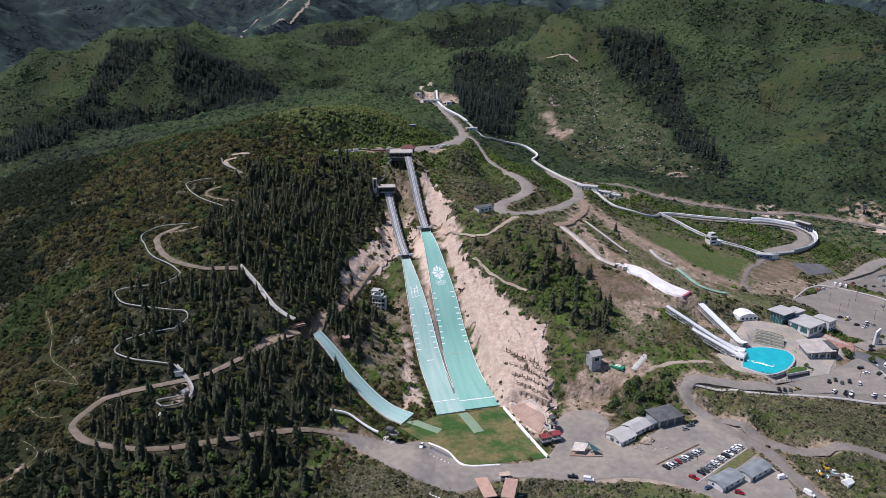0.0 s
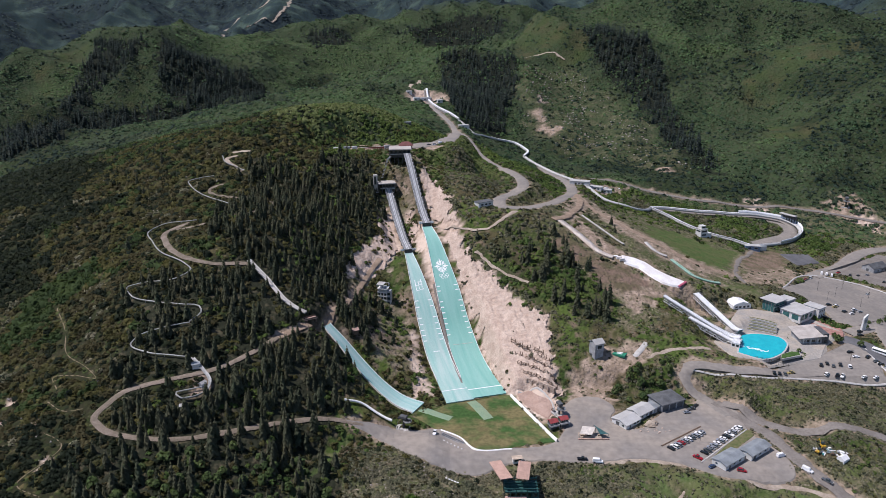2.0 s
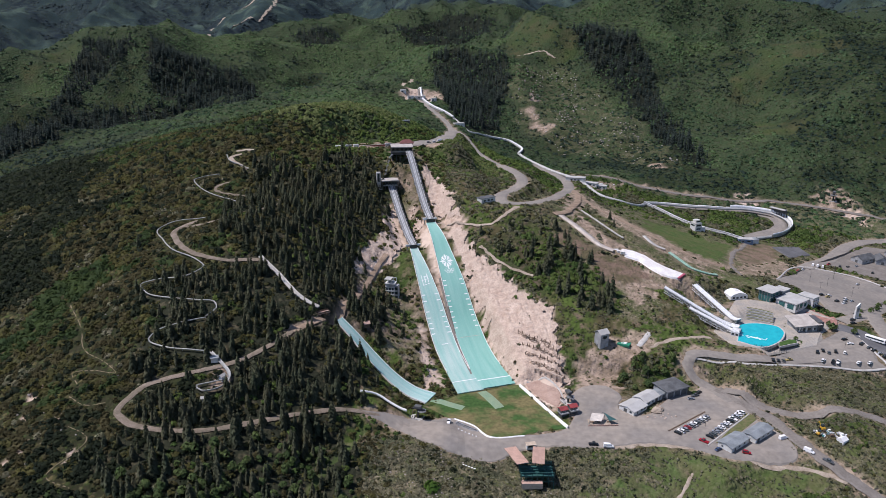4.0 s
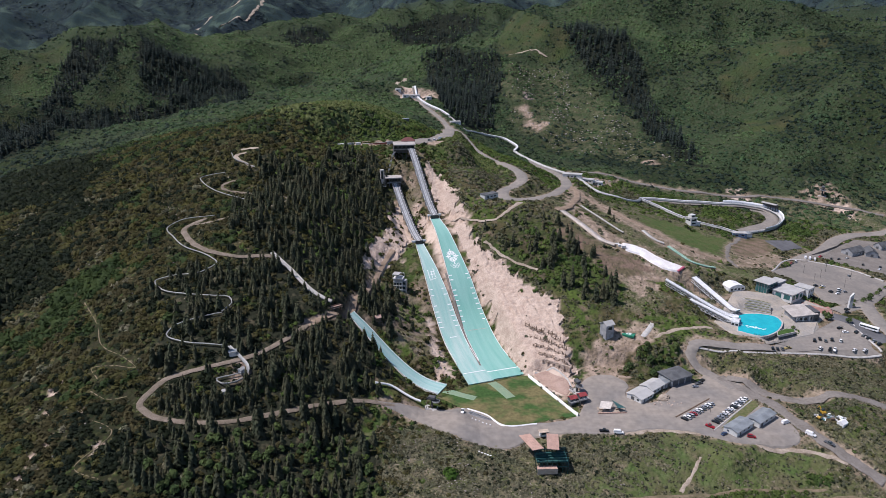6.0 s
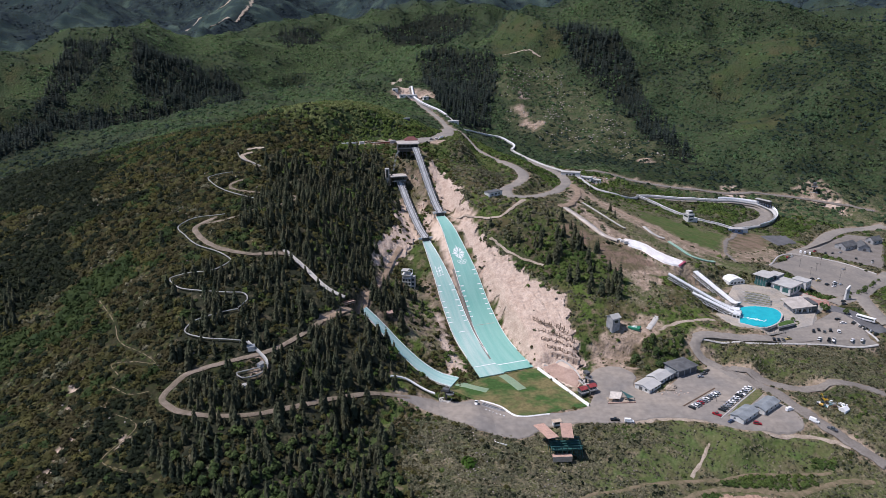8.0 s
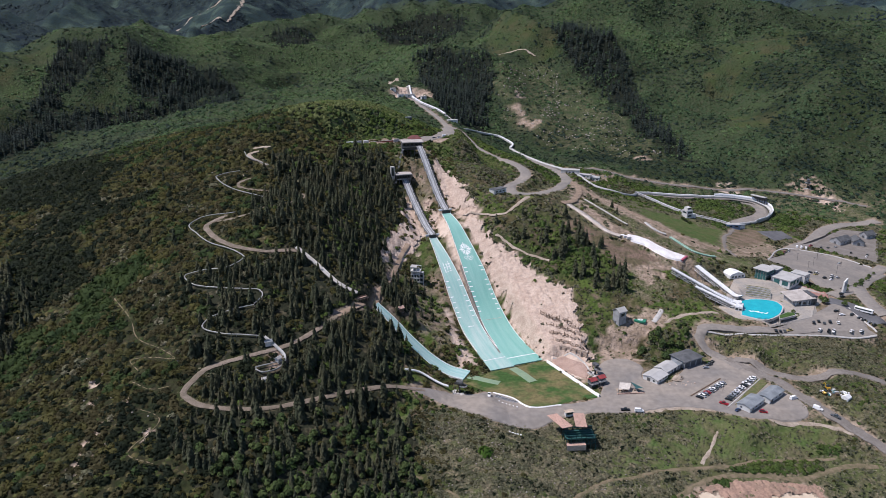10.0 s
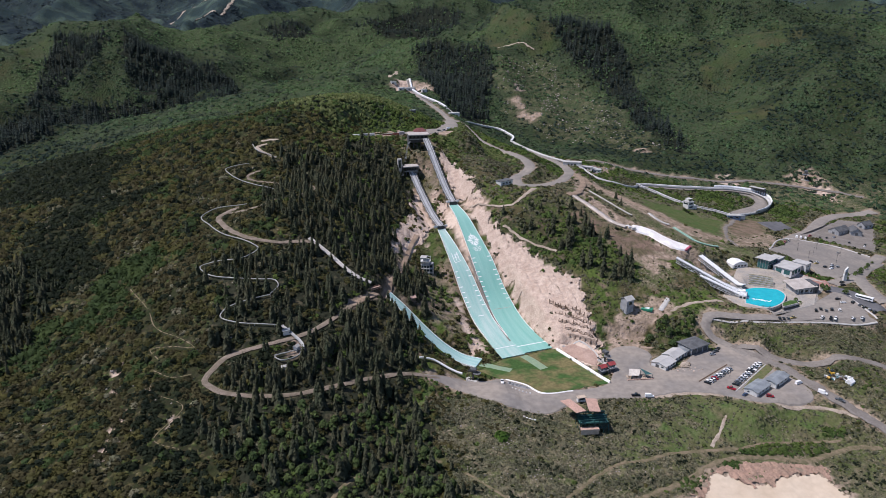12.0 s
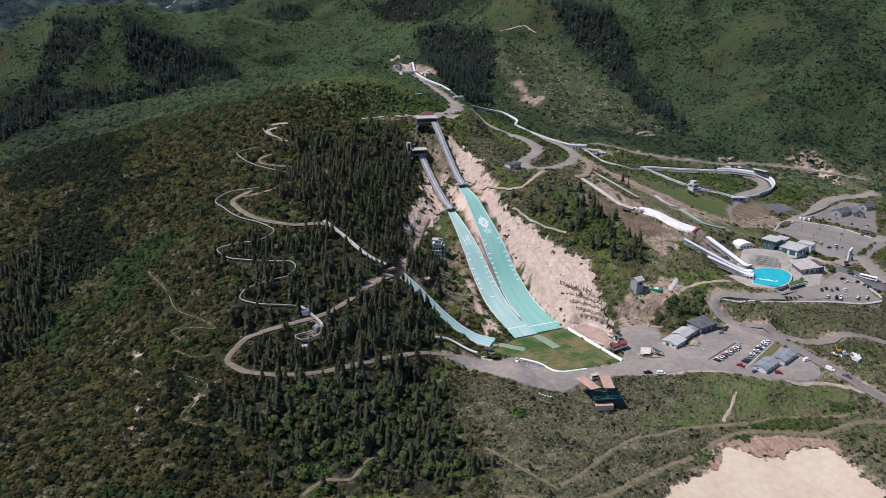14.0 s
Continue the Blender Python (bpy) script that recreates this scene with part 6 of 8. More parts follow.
def water_ramp(label, top, foot, wide, kick):
    """A long plastic-surfaced slide on a steel frame that ends in a kicker over the water."""
    ob = thing("water_ramp", label, "ramp")
    a, b = Vector(top), Vector(foot)
    d = Vector((b.x - a.x, b.y - a.y, 0))
    run = d.length
    d.normalize()
    n = Vector((-d.y, d.x, 0))
    line = [(k / 24, 0) for k in range(25)]
    zs = []
    for u, z in line:
        base = a.z + (b.z - a.z) * min(1.0, (1.12 * u if u < 0.86 else 0.9632 + (u - 0.86) * 0.26))
        zs.append(base + (kick * ((u - 0.86) / 0.14) ** 2 if u > 0.86 else 0))

    def strip(w0, w1, lo, hi):
        bm = B()
        rings = []
        for (u, _), z in zip(line, zs):
            p = Vector((a.x, a.y, 0)) + d * run * u
            rings.append([bm.verts.new((p.x + n.x * w, p.y + n.y * w, z + h)) for w, h in ((w0, lo), (w1, lo), (w1, hi), (w0, hi))])
        for p, q in zip(rings, rings[1:]):
            for i in range(4):
                bm.faces.new((p[i], p[(i + 1) % 4], q[(i + 1) % 4], q[i]))
        bm.faces.new(rings[0][::-1]), bm.faces.new(rings[-1])
        bmesh.ops.recalc_face_normals(bm, faces=bm.faces)
        return bm

    part("slide", strip(-wide / 2, wide / 2, -0.3, 0), SLIDE_GREY, ob, "pale grey plastic slide")
    part("centre_line", strip(-0.12, 0.12, 0.004, 0.1), WHITE, ob)
    part("girder", strip(-wide / 2 - 0.1, -wide / 2 + 0.25, -1.3, -0.304), STEEL, ob)
    part("girder", strip(wide / 2 - 0.25, wide / 2 + 0.1, -1.3, -0.304), STEEL, ob)
    part("side_board", strip(-wide / 2 - 0.15, -wide / 2, -0.3, 0.4), WHITE, ob)
    part("side_board", strip(wide / 2, wide / 2 + 0.15, -0.3, 0.4), WHITE, ob)
    part("stairs", strip(wide / 2 + 0.3, wide / 2 + 1.6, -0.7, -0.4), STEEL, ob)
    part("handrail", strip(wide / 2 + 1.55, wide / 2 + 1.65, 0.4, 0.52), STEEL, ob)
    for w in (-wide / 2, wide / 2):
        part("lower_chord", strip(w - 0.15, w + 0.15, -3.9, -3.5), FRAME_WHITE, ob)
        part("rail_bar", strip(w - 0.07, w + 0.07, -2.2, -2.0), FRAME_WHITE, ob)
        for k in range(1, 19, 2):
            for i, j in ((k, k + 1), (k + 2, k + 1)):
                p, q = (Vector((a.x, a.y, 0)) + d * run * n_ / 24 + n * w for n_ in (i, j))
                part("lattice", beam(B(), (p.x, p.y, zs[i] - 1.2), (q.x, q.y, zs[j] - 3.6), 0.13, 4), FRAME_WHITE, ob)
    for k in range(2, 24, 3):
        u = k / 24
        p = Vector((a.x, a.y, 0)) + d * run * u
        for w in (-wide / 2, wide / 2):
            q = p + n * w
            g = height_at(q.x, q.y)
            if zs[k] - 1.3 > g:
                part("leg", beam(B(), (q.x, q.y, g - 0.5), (q.x, q.y, zs[k] - 1.2), 0.16), STEEL, ob)
        if zs[k] - 2 > height_at(p.x, p.y):
            q0, q1 = p - n * wide / 2, p + n * wide / 2
            part("brace", beam(B(), (q0.x, q0.y, height_at(q0.x, q0.y)), (q1.x, q1.y, zs[k] - 1.3), 0.09), STEEL, ob)
    return ob


water_ramp("tall white water ramp on a steel frame", (143, 452, 38), (189, 421, 17.4), 3.2, 1.6)
water_ramp("steep white water ramp on a steel frame", (175.5, 476, 30.5), (194, 433, 17.6), 4.2, 1.6)
water_ramp("low white water ramp on a steel frame", (158, 438, 27), (187, 416, 17.0), 3.0, 1.2)
water_ramp("short white water ramp on a steel frame", (166, 438.5, 25), (190.5, 424.5, 17.0), 2.6, 1.0)
ob = thing("ramp_deck", "white platform deck where the ramps meet the pool", "deck", (187, 424, PLAZA_Z), 60)
part("deck", slab(-8, 8, -2.2, 4, 1.4, 1.8, 0.05), WHITE, ob)
for u in (-7, -3.5, 0, 3.5, 7):
    for v in (-1.8, 3.6):
        part("post", slab(u - 0.12, u + 0.12, v - 0.12, v + 0.12, -0.6, 1.4), STEEL, ob)
part("railing", slab(-8, 8, -2.2, -2.12, 2.7, 2.8), STEEL, ob)
for u in (-5, 3.5):
    part("box", slab(u - 1.2, u + 1.2, 0, 2.2, 1.8, 3.0, 0.08), WHITE, ob)
ob = thing("ramp_house", "white block under the ramps with dark openings to the pool", "building", (186.5, 417, PLAZA_Z), -32)
part("wall", slab(-4, 1.5, -4.5, 4.5, -2, 3.3, 0.05), FRAME_WHITE, ob)
for v in (-2.8, 0, 2.8):
    part("opening", slab(1.503, 1.58, v - 1.0, v + 1.0, 0.9, 2.3), GLASS, ob)
for u in (-2.6, 0.0):
    part("opening", slab(u - 0.9, u + 0.9, -4.58, -4.503, 0.6, 2.2), GLASS, ob)
for v in np.linspace(-4.4, 4.4, 6):
    part("rail_post", slab(1.3, 1.4, v - 0.05, v + 0.05, 3.3, 4.3), STEEL, ob)
part("railing", slab(1.3, 1.4, -4.4, 4.4, 4.2, 4.32), STEEL, ob)
ob = thing("spectator_fence", "dark rail fence along the pool edge", "fence", (199, 393.5, 14.6), -30)
for u in np.linspace(-10, 10, 15):
    part("post", slab(u - 0.07, u + 0.07, -0.07, 0.07, -1.5, 1.4), DARK_STEEL, ob)
for h in (0.5, 1.3):
    part("rail", slab(-10, 10, -0.05, 0.05, h, h + 0.12), DARK_STEEL, ob)

# grassed terraces above the pool
TERRACE_TURF = mat("terrace_turf", (0.085, 0.105, 0.038), 0.9, second=(0.15, 0.135, 0.07), size=3, fine=0.2)
for k in range(5):
    ob = thing("grass_terrace", "narrow curved grass terrace with a pale stone wall", "terrace", group="terraces above the pool")
    line = [(193 + 1.6 * k, 444 + 3.3 * k), (204 + 1.5 * k, 441.5 + 3.2 * k), (213 + 1.3 * k, 437.5 + 3.0 * k), (220 + 1.2 * k, 432.5 + 2.7 * k)]
    pts = curve_points(line, 2.0)
    z = PLAZA_Z + 0.2 + 0.85 * k
    front = [tuple(map(float, p)) for p in pts]
    back = [(px + 0.5, py + 2.3) for px, py in front[::-1]]
    part("wall", prism(B(), front + [(px, py + 0.5) for px, py in front[::-1]], z - 4, z + 0.75), CONCRETE, ob, "pale stone wall")
    part("turf", prism(B(), [(px, py + 0.5) for px, py in front] + back, z - 4, z + 0.62), TERRACE_TURF, ob)
ob = thing("lawn_island", "kerbed patch of lawn beside the pool", "lawn", (214, 403, 14.4), 25)
part("turf", prism(B(), [(-9, -2.5), (7, -4), (10, -1), (6, 2), (-4, 1.5)], -1, 0.75), mat("island_turf", (0.06, 0.115, 0.03), 0.9, size=3), ob)
part("wall", prism(B(), [(-9.4, -3), (7.2, -4.6), (10.6, -1), (6.2, 2.5), (-4.2, 2.0)], -1, 0.55), CONCRETE, ob)

# marquee
ob = thing("marquee", "white marquee tent with arched windows", "tent", (209.5, 476.5, 19.4), 12)
bm = B()
prof = [(-7.5, 0), (-7.5, 3.0), (-5.5, 4.3), (0, 5.6), (5.5, 4.3), (7.5, 3.0), (7.5, 0)]
a, b = ([bm.verts.new((u, y, h)) for u, h in prof] for y in (-5.5, 5.5))
bm.faces.new(a), bm.faces.new(b[::-1])
for i in range(6):
    bm.faces.new((a[i], a[i + 1], b[i + 1], b[i]))
bmesh.ops.recalc_face_normals(bm, faces=bm.faces)
part("canvas", bm, mat("white_canvas", (0.82, 0.82, 0.80), 0.7, size=4, fine=0.03), ob)
for u in (-5, -1.7, 1.7, 5):
    part("window", slab(u - 1, u + 1, -5.58, -5.5, 0.7, 2.3, 0.02), GLASS, ob)

# visitor buildings
ob = flat_house("visitor_centre", "glazed visitor building with a wide flat roof", "building", 234.5, 472, 34, 13, 10, 8.6, TEAL_GLASS, PALE_ROOF, z=19, eave=1.8)
for u in np.linspace(-6, 6, 7):
    part("mullion", slab(u - 0.12, u + 0.12, -5.12, -5.003, 0, 8.6), STEEL, ob)
for v in np.linspace(-4.5, 4.5, 5):
    part("mullion", slab(-6.62, -6.503, v - 0.12, v + 0.12, 0, 8.6), STEEL, ob)
part("floor_band", slab(-6.7, 6.7, -5.16, -5.003, 3.9, 4.5), GREY_WALL, ob)
flat_house("visitor_wing", "grey block with a flat roof behind the glazed hall", "building", 247, 479, 34, 12, 9, 6.5, GREY_WALL, PALE_ROOF, z=18.5, openings=(("y-", -2, 2, 4, 2.2),))
flat_house("museum_hall", "broad pale-roofed hall with teal glazing", "building", 249, 463, 34, 20, 16, 5.6, WHITE_WALL, PALE_ROOF, z=17.5, eave=0.8,
           openings=(("y-", -7, 0.6, 4, 4), ("y-", -2, 0.6, 4, 4), ("y-", 4, 0.8, 3, 3), ("x-", -4, 0.6, 5, 4), ("x-", 3, 0.6, 5, 4)), glass=TEAL_GLASS)
flat_house("museum_wing", "tall white block with rows of windows", "building", 263, 466, 34, 9, 12, 8, WHITE_WALL, PALE_ROOF, z=16.5,
           openings=tuple(("x+", v, h, 1.5, 1.4) for v in (-4, -1.3, 1.3, 4) for h in (1.5, 5)) + tuple(("y-", u, h, 1.4, 1.4) for u in (-3, 0, 3) for h in (1.5, 5)))
ob = thing("day_lodge", "dark lodge with a pale one-sided sloping roof", "building", (241, 428.5, 14.3), 2)
part("wall", slab(-9.5, 8.5, -7, 6.5, -1.5, 4.2), GREY_WALL, ob)
part("tower_wall", slab(5.5, 9.5, -7.6, 5.5, -1.5, 7.4), DARK_WALL, ob)
bm = B()
vs = [bm.verts.new(p) for p in ((-12, -9, 4.2), (7.4, -9.4, 6.0), (8.4, 9, 7.2), (-11, 9.5, 5.2))]
top = [bm.verts.new(v.co + Vector((0, 0, 0.4))) for v in vs]
bm.faces.new(vs[::-1]), bm.faces.new(top)
for i in range(4):
    bm.faces.new((vs[i], vs[(i + 1) % 4], top[(i + 1) % 4], top[i]))
part("roof", bm, WORN_ROOF, ob)
for u in (-7.5, -4, -0.5, 3):
    window_on(ob, u, -7, 0.8, 2.4, 2.2, "y-")
part("door", slab(6.6, 8.4, -7.7, -7.603, 0, 2.6), GLASS, ob)
for u in (-8, -3, 2):
    part("buttress", slab(u - 0.4, u + 0.4, -7.9, -7.003, -1.5, 3.8), WHITE_WALL, ob)
tagged(paved("paving", [(252, 447), (257, 456), (264, 460), (270, 458.5), (274, 450), (272, 440), (267, 431.5), (261, 434), (257, 440)], BRICK_PAVE, 0.42), "curved reddish paved forecourt", "pavement", kind="structure")
ob = thing("sign_tower", "tall slim white tapering pylon", "tower", (288.5, 444, 14), 20)
bm = B()
low = [bm.verts.new(p) for p in ((-2, -0.8, -1), (2, -0.8, -1), (2, 0.8, -1), (-2, 0.8, -1))]
top = [bm.verts.new(p) for p in ((-1.3, -0.6, 10.2), (2.2, -0.6, 12.8), (2.2, 0.6, 12.8), (-1.3, 0.6, 10.2))]
bm.faces.new(low[::-1]), bm.faces.new(top)
for i in range(4):
    bm.faces.new((low[i], low[(i + 1) % 4], top[(i + 1) % 4], top[i]))
part("pylon", bm, WHITE_WALL, ob)
part("panel", slab(-1.0, 1.6, -0.92, -0.86, 6, 9), GREY_WALL, ob)
for x, y, turn, L, W in ((398, 610, 25, 20, 12), (414, 607, 70, 16, 11), (438, 624, 20, 14, 9)):
    gable_house("service_house", "dark grey gabled service building beside the upper car park", "building", x, y, turn, L, W, 4, 3.6, GREY_WALL, DARK_ROOF,
                (("window", "y-", -3, 1.2, 1.8, 1.2), ("window", "y-", 3, 1.2, 1.8, 1.2), ("dark", "x-", 0, 0, 2.5, 2.8)))


# ---------------------------------------------------------------- tracks and slides
def sweep(name, knots, profile, material, lift=0.5, gap=3.0, parent=None, label="", even=5):
    """A cross-section (across, up) carried along a plan line at a smoothed height over the ground."""
    pts = curve_points(knots, gap)
    z = ground_height(pts[:, 0], pts[:, 1])
    for _ in range(even):
        z = np.convolve(np.r_[z[0], z, z[-1]], (0.25, 0.5, 0.25), "valid")
    z = np.maximum(z, ground_height(pts[:, 0], pts[:, 1])) + lift
    t = np.gradient(pts, axis=0)
    t /= np.maximum(np.hypot(*t.T), 1e-6)[:, None]
    side = np.stack([t[:, 1], -t[:, 0]], 1)
    co = np.stack([np.c_[pts + side * u, z + h] for u, h in profile], 1)
    n, m = co.shape[:2]
    ids = np.arange(n * m).reshape(n, m)
    nxt = np.roll(ids, -1, axis=1)
    quads = np.stack([ids[:-1], nxt[:-1], nxt[1:], ids[1:]], -1).reshape(-1, 4)
    me = fast_mesh(name, co.reshape(-1, 3), quads)
    me.materials.append(material)
    ob = new(name, me)
    ob.parent = parent
    return tagged(ob, label), np.c_[pts, z], side


ICE_WHITE = mat("white_track_shade", (0.78, 0.79, 0.80), 0.6, second=(0.66, 0.67, 0.68), size=9, fine=0.05)
TRACK_CONCRETE = mat("track_concrete", (0.38, 0.38, 0.37), 0.8, second=(0.46, 0.46, 0.45), size=7, fine=0.08)
TROUGH = [(-1.6, 1.5), (-1.3, 1.5), (-1.1, 0.2), (-0.6, 0), (0.6, 0), (1.1, 0.2), (1.3, 1.5), (1.6, 1.5), (1.6, -0.9), (-1.6, -0.9)]
POST = bpy.data.meshes.new("post")
bm = slab(-0.12, 0.12, -0.12, 0.12, -1, 0)
bm.to_mesh(POST)
bm.free()
POST.materials.append(STEEL)
for knots, label, roof in ((BOB_UPPER, "white-roofed start of the ice track", 1), (BOB_MID, "pale concrete ice track winding down the valley", 0), (BOB_LOWER, "concrete ice track with a wide banked curve", 2), (BOB_INNER, "white covered finish leg of the ice track", 1)):
    track = thing("ice_track", label, "bobsled track")
    _, line, side = sweep("trough", knots, TROUGH, TRACK_CONCRETE, 0.9, parent=track)
    if roof:
        sweep("service_path", knots, [(2.2, -0.6), (9.0 if roof == 2 else 5.0, -0.6), (9.0 if roof == 2 else 5.0, -1.0), (2.2, -1.0)], ASPHALT, 0.9, parent=track)
    far_side = 1 if knots is BOB_LOWER else -1
    if roof < 2:
        sweep("sun_shade", knots if roof else BOB_MID[2:6], [(-1.4, 2.4), (1.3, 2.0), (1.3, 2.1), (-1.4, 2.55)], ICE_WHITE, 0.9, parent=track, label="white sun shade")
    elif roof == 2:
        sweep("outer_wall", knots[4:11], [(-1.7, 1.4), (-2.5, 4.4), (-2.8, 4.4), (-2.1, 1.0)], ICE_WHITE, 0.9, parent=track, label="white banked outer wall")
        sweep("sun_shade", knots[:5], [(-1.9, 1.9), (-0.5, 1.6), (-0.5, 1.75), (-1.9, 2.05)], ICE_WHITE, 0.9, parent=track, label="white sun shade")
    for p, s in list(zip(line, side))[::5]:
        for w in (-1.75, 1.5):
            ob = new("post", POST)
            ob.location, ob.scale, ob.parent = (p[0] + s[0] * w, p[1] + s[1] * w, p[2] + 2.2), (1, 1, 2.2), track

COASTER_STEEL = mat("coaster_steel", (0.30, 0.305, 0.30), 0.6, 0.1, second=(0.20, 0.205, 0.20), size=4, fine=0.1)
for knots in (COASTER_A, COASTER_B, COASTER_C, COASTER_D):
    coaster = thing("alpine_slide", "grey winding toboggan slide through the conifers", "slide")
    _, line, side = sweep("trough", knots, [(-0.42, 0.35), (-0.34, 0.35), (-0.22, 0.05), (0.22, 0.05), (0.34, 0.35), (0.42, 0.35), (0.25, -0.2), (-0.25, -0.2)], COASTER_STEEL, 1.2, parent=coaster)
    if knots is COASTER_B:
        sweep("banked_bend", knots[6:12], [(-1.0, 0.9), (-0.9, 0.9), (-0.5, 0.15), (0.3, 0.0), (0.75, 0.25), (0.8, 0.2), (0.4, -0.25), (-0.6, -0.15)], COASTER_STEEL, 1.25, parent=coaster, label="wide banked bend of grey steel")
    for p in line[::4]:
        ob = new("post", POST)
        ob.location, ob.scale, ob.parent = (p[0], p[1], p[2] - 0.3), (1, 1, 3), coaster
gable_house("slide_cabin", "small white cabin beside the toboggan loop", "cabin", -161, 336, 20, 4, 3, 2.6, 0.8, WHITE_WALL, GREY_ROOF)
gable_house("slide_cabin", "small white cabin inside the toboggan bend", "cabin", -153.5, 324, 60, 3, 2.4, 2.4, 0.8, WHITE_WALL, PALE_ROOF)
gable_house("slide_cabin", "small pale cabin below the toboggan bend", "cabin", -159, 308, 10, 3, 2.4, 2.4, 0.6, WHITE_WALL, PALE_ROOF)
for knots, label in ((STRAIGHT_SLIDE, "straight pale double slide between the firs"),):
    track = thing("alpine_slide", label, "slide")
    for off in (-0.9, 0.9):
        sweep("trough", knots, [(off - 0.75, 0.5), (off - 0.6, 0.5), (off - 0.4, 0.1), (off + 0.4, 0.1), (off + 0.6, 0.5), (off + 0.75, 0.5), (off + 0.5, -0.6), (off - 0.5, -0.6)], CONCRETE, 0.9, parent=track)
track = thing("alpine_slide", "white tube slide beside the dirt road", "slide")
sweep("tube", WHITE_TUBE, [(math.cos(a) * 0.8, 0.8 + math.sin(a) * 0.8) for a in np.linspace(0, 6.283, 9)[:-1]], WHITE, 0.5, parent=track)
bridge = thing("track_bridge", "pinkish dirt ramp and timber bridge over the slide", "bridge", (-107, 386, height_at(-107, 386)), 35)
part("deck", slab(-7, 7, -1.8, 1.8, 0.6, 1.1, 0.05), PINK_ROOF, bridge)
for u in (-6, 0, 6):
    part("pier", slab(u - 0.4, u + 0.4, -1.5, 1.5, -2, 0.6), TIMBER, bridge)
for v in (-1.75, 1.75):
    part("railing", slab(-7, 7, v - 0.06, v + 0.06, 1.1, 2.0), TIMBER, bridge)

SNOW_WHITE = mat("white_slope_mat", (0.82, 0.81, 0.80), 0.75, second=(0.70, 0.66, 0.63), size=8, fine=0.06)
SLIDE_GREEN = mat("green_slide_mat", (0.19, 0.36, 0.28), 0.8, second=(0.33, 0.46, 0.38), size=5)
TAN_STRIP = mat("worn_beige_mat", (0.60, 0.54, 0.48), 0.85, second=(0.42, 0.35, 0.29), size=6, fine=0.12)
RED_CLOTH = mat("red_padding", (0.46, 0.10, 0.15), 0.8, size=2)
run = thing("dry_slope", "white plastic freestyle slope with red end padding", "ski slope")
sweep("upper_strip", WHITE_STRIP, [(-2.9, 0.3), (2.9, 0.3), (2.9, -0.8), (-2.9, -0.8)], TAN_STRIP, 0.3, parent=run)
landing = paved("landing", [(125, 508), (134, 508), (143, 504.5), (149, 497.5), (157, 492), (170, 487), (163, 478.8), (156, 478.5), (150, 480), (143, 486), (136, 495), (125, 498)], SNOW_WHITE, 0.8, 3.0)
landing.parent = run
sweep("padding", [(162.5, 477.5), (166.8, 482.3), (171, 487)], [(-0.9, 0.35), (0.9, 0.15), (0.9, -0.8), (-0.9, -0.8)], RED_CLOTH, 0.8, parent=run)
for u in (-4, 0, 4):
    part("kicker", box(B(), 121 + u * 0.5 - 2.0, 121 + u * 0.5 + 2.0, 503 - u * 0.8 - 0.9, 503 - u * 0.8 + 0.9, height_at(121, 503) - 1, height_at(121, 503) + 1.6, 0.3), SNOW_WHITE, run)
for knots, w, cover, label in ((GREEN_SLIDE, 1.2, SLIDE_GREEN, "pale green plastic sledging chute"), (PALE_CHUTE, 0.55, CONCRETE, "narrow pale chute between shrubs")):
    track = thing("plastic_chute", label, "slide")
    sweep("bed", knots, [(-w, 0.1), (w, 0.1), (w, -0.7), (-w, -0.7)], cover, 0.4, parent=track)
    for sgn in (-1, 1):
        sweep("edge", knots, [(sgn * w, 0.4), (sgn * (w + 0.3), 0.4), (sgn * (w + 0.3), -0.5), (sgn * w, -0.5)], cover, 0.4, parent=track)
track = thing("plastic_chute", "pale concrete chute beside the dirt track", "slide")
sweep("bed", CONCRETE_SLIDE, [(-1.4, 0.3), (1.4, 0.3), (1.4, -0.7), (-1.4, -0.7)], CONCRETE, 0.4, parent=track)

# buildings along the ice track
ob = flat_house("control_tower", "white three-storey control tower of the ice track", "tower", 240, 645, 20, 8, 8, 9, WHITE_WALL, PALE_ROOF, openings=(("y-", 0, 6, 6, 1.8), ("y-", 0, 2.4, 5, 1.6), ("x-", 0, 6, 6, 1.8)))
part("cabin", slab(-2.6, 2.6, -2.6, 2.6, 9.36, 12.4, 0.05), WHITE_WALL, ob)
part("cabin_window", slab(-2.4, 2.4, -2.68, -2.603, 10.2, 11.6), GLASS, ob)
part("lower_wing", slab(4.003, 10, -3, 3, -1.5, 4), WHITE_WALL, ob)
flat_house("finish_house", "blue-grey finish house at the ice track", "building", 288, 634, -10, 14, 7, 4.2, mat("blue_siding", (0.16, 0.24, 0.36), 0.7, size=3), PALE_ROOF, openings=(("y-", -3, 1.4, 3, 1.6), ("y-", 3, 1.4, 3, 1.6)))
flat_house("finish_house", "pale shed at the end of the ice track", "building", 300, 640, 20, 8, 6, 3.4, WHITE_WALL, GREY_ROOF)
for x, y, turn, L, W, H, label in ((134, 747, -20, 22, 9, 4.5, "long pale machine house beside the road"), (153, 747, -30, 14, 8, 4, "low grey shed beside the ice track"), (164, 746, -25, 13, 7, 4, "grey shed with a flat roof beside the ice track"), (14, 548, 34, 15, 7, 4, "white roadside building with a dark flat roof")):
    flat_house("track_house", label, "building", x, y, turn, L, W, H, WHITE_WALL, DARK_ROOF if "dark" in label else PALE_ROOF, openings=(("y-", -4, 1.4, 2.4, 1.4), ("y-", 0, 1.4, 2.4, 1.4), ("y-", 4, 1.4, 2.4, 1.4)))
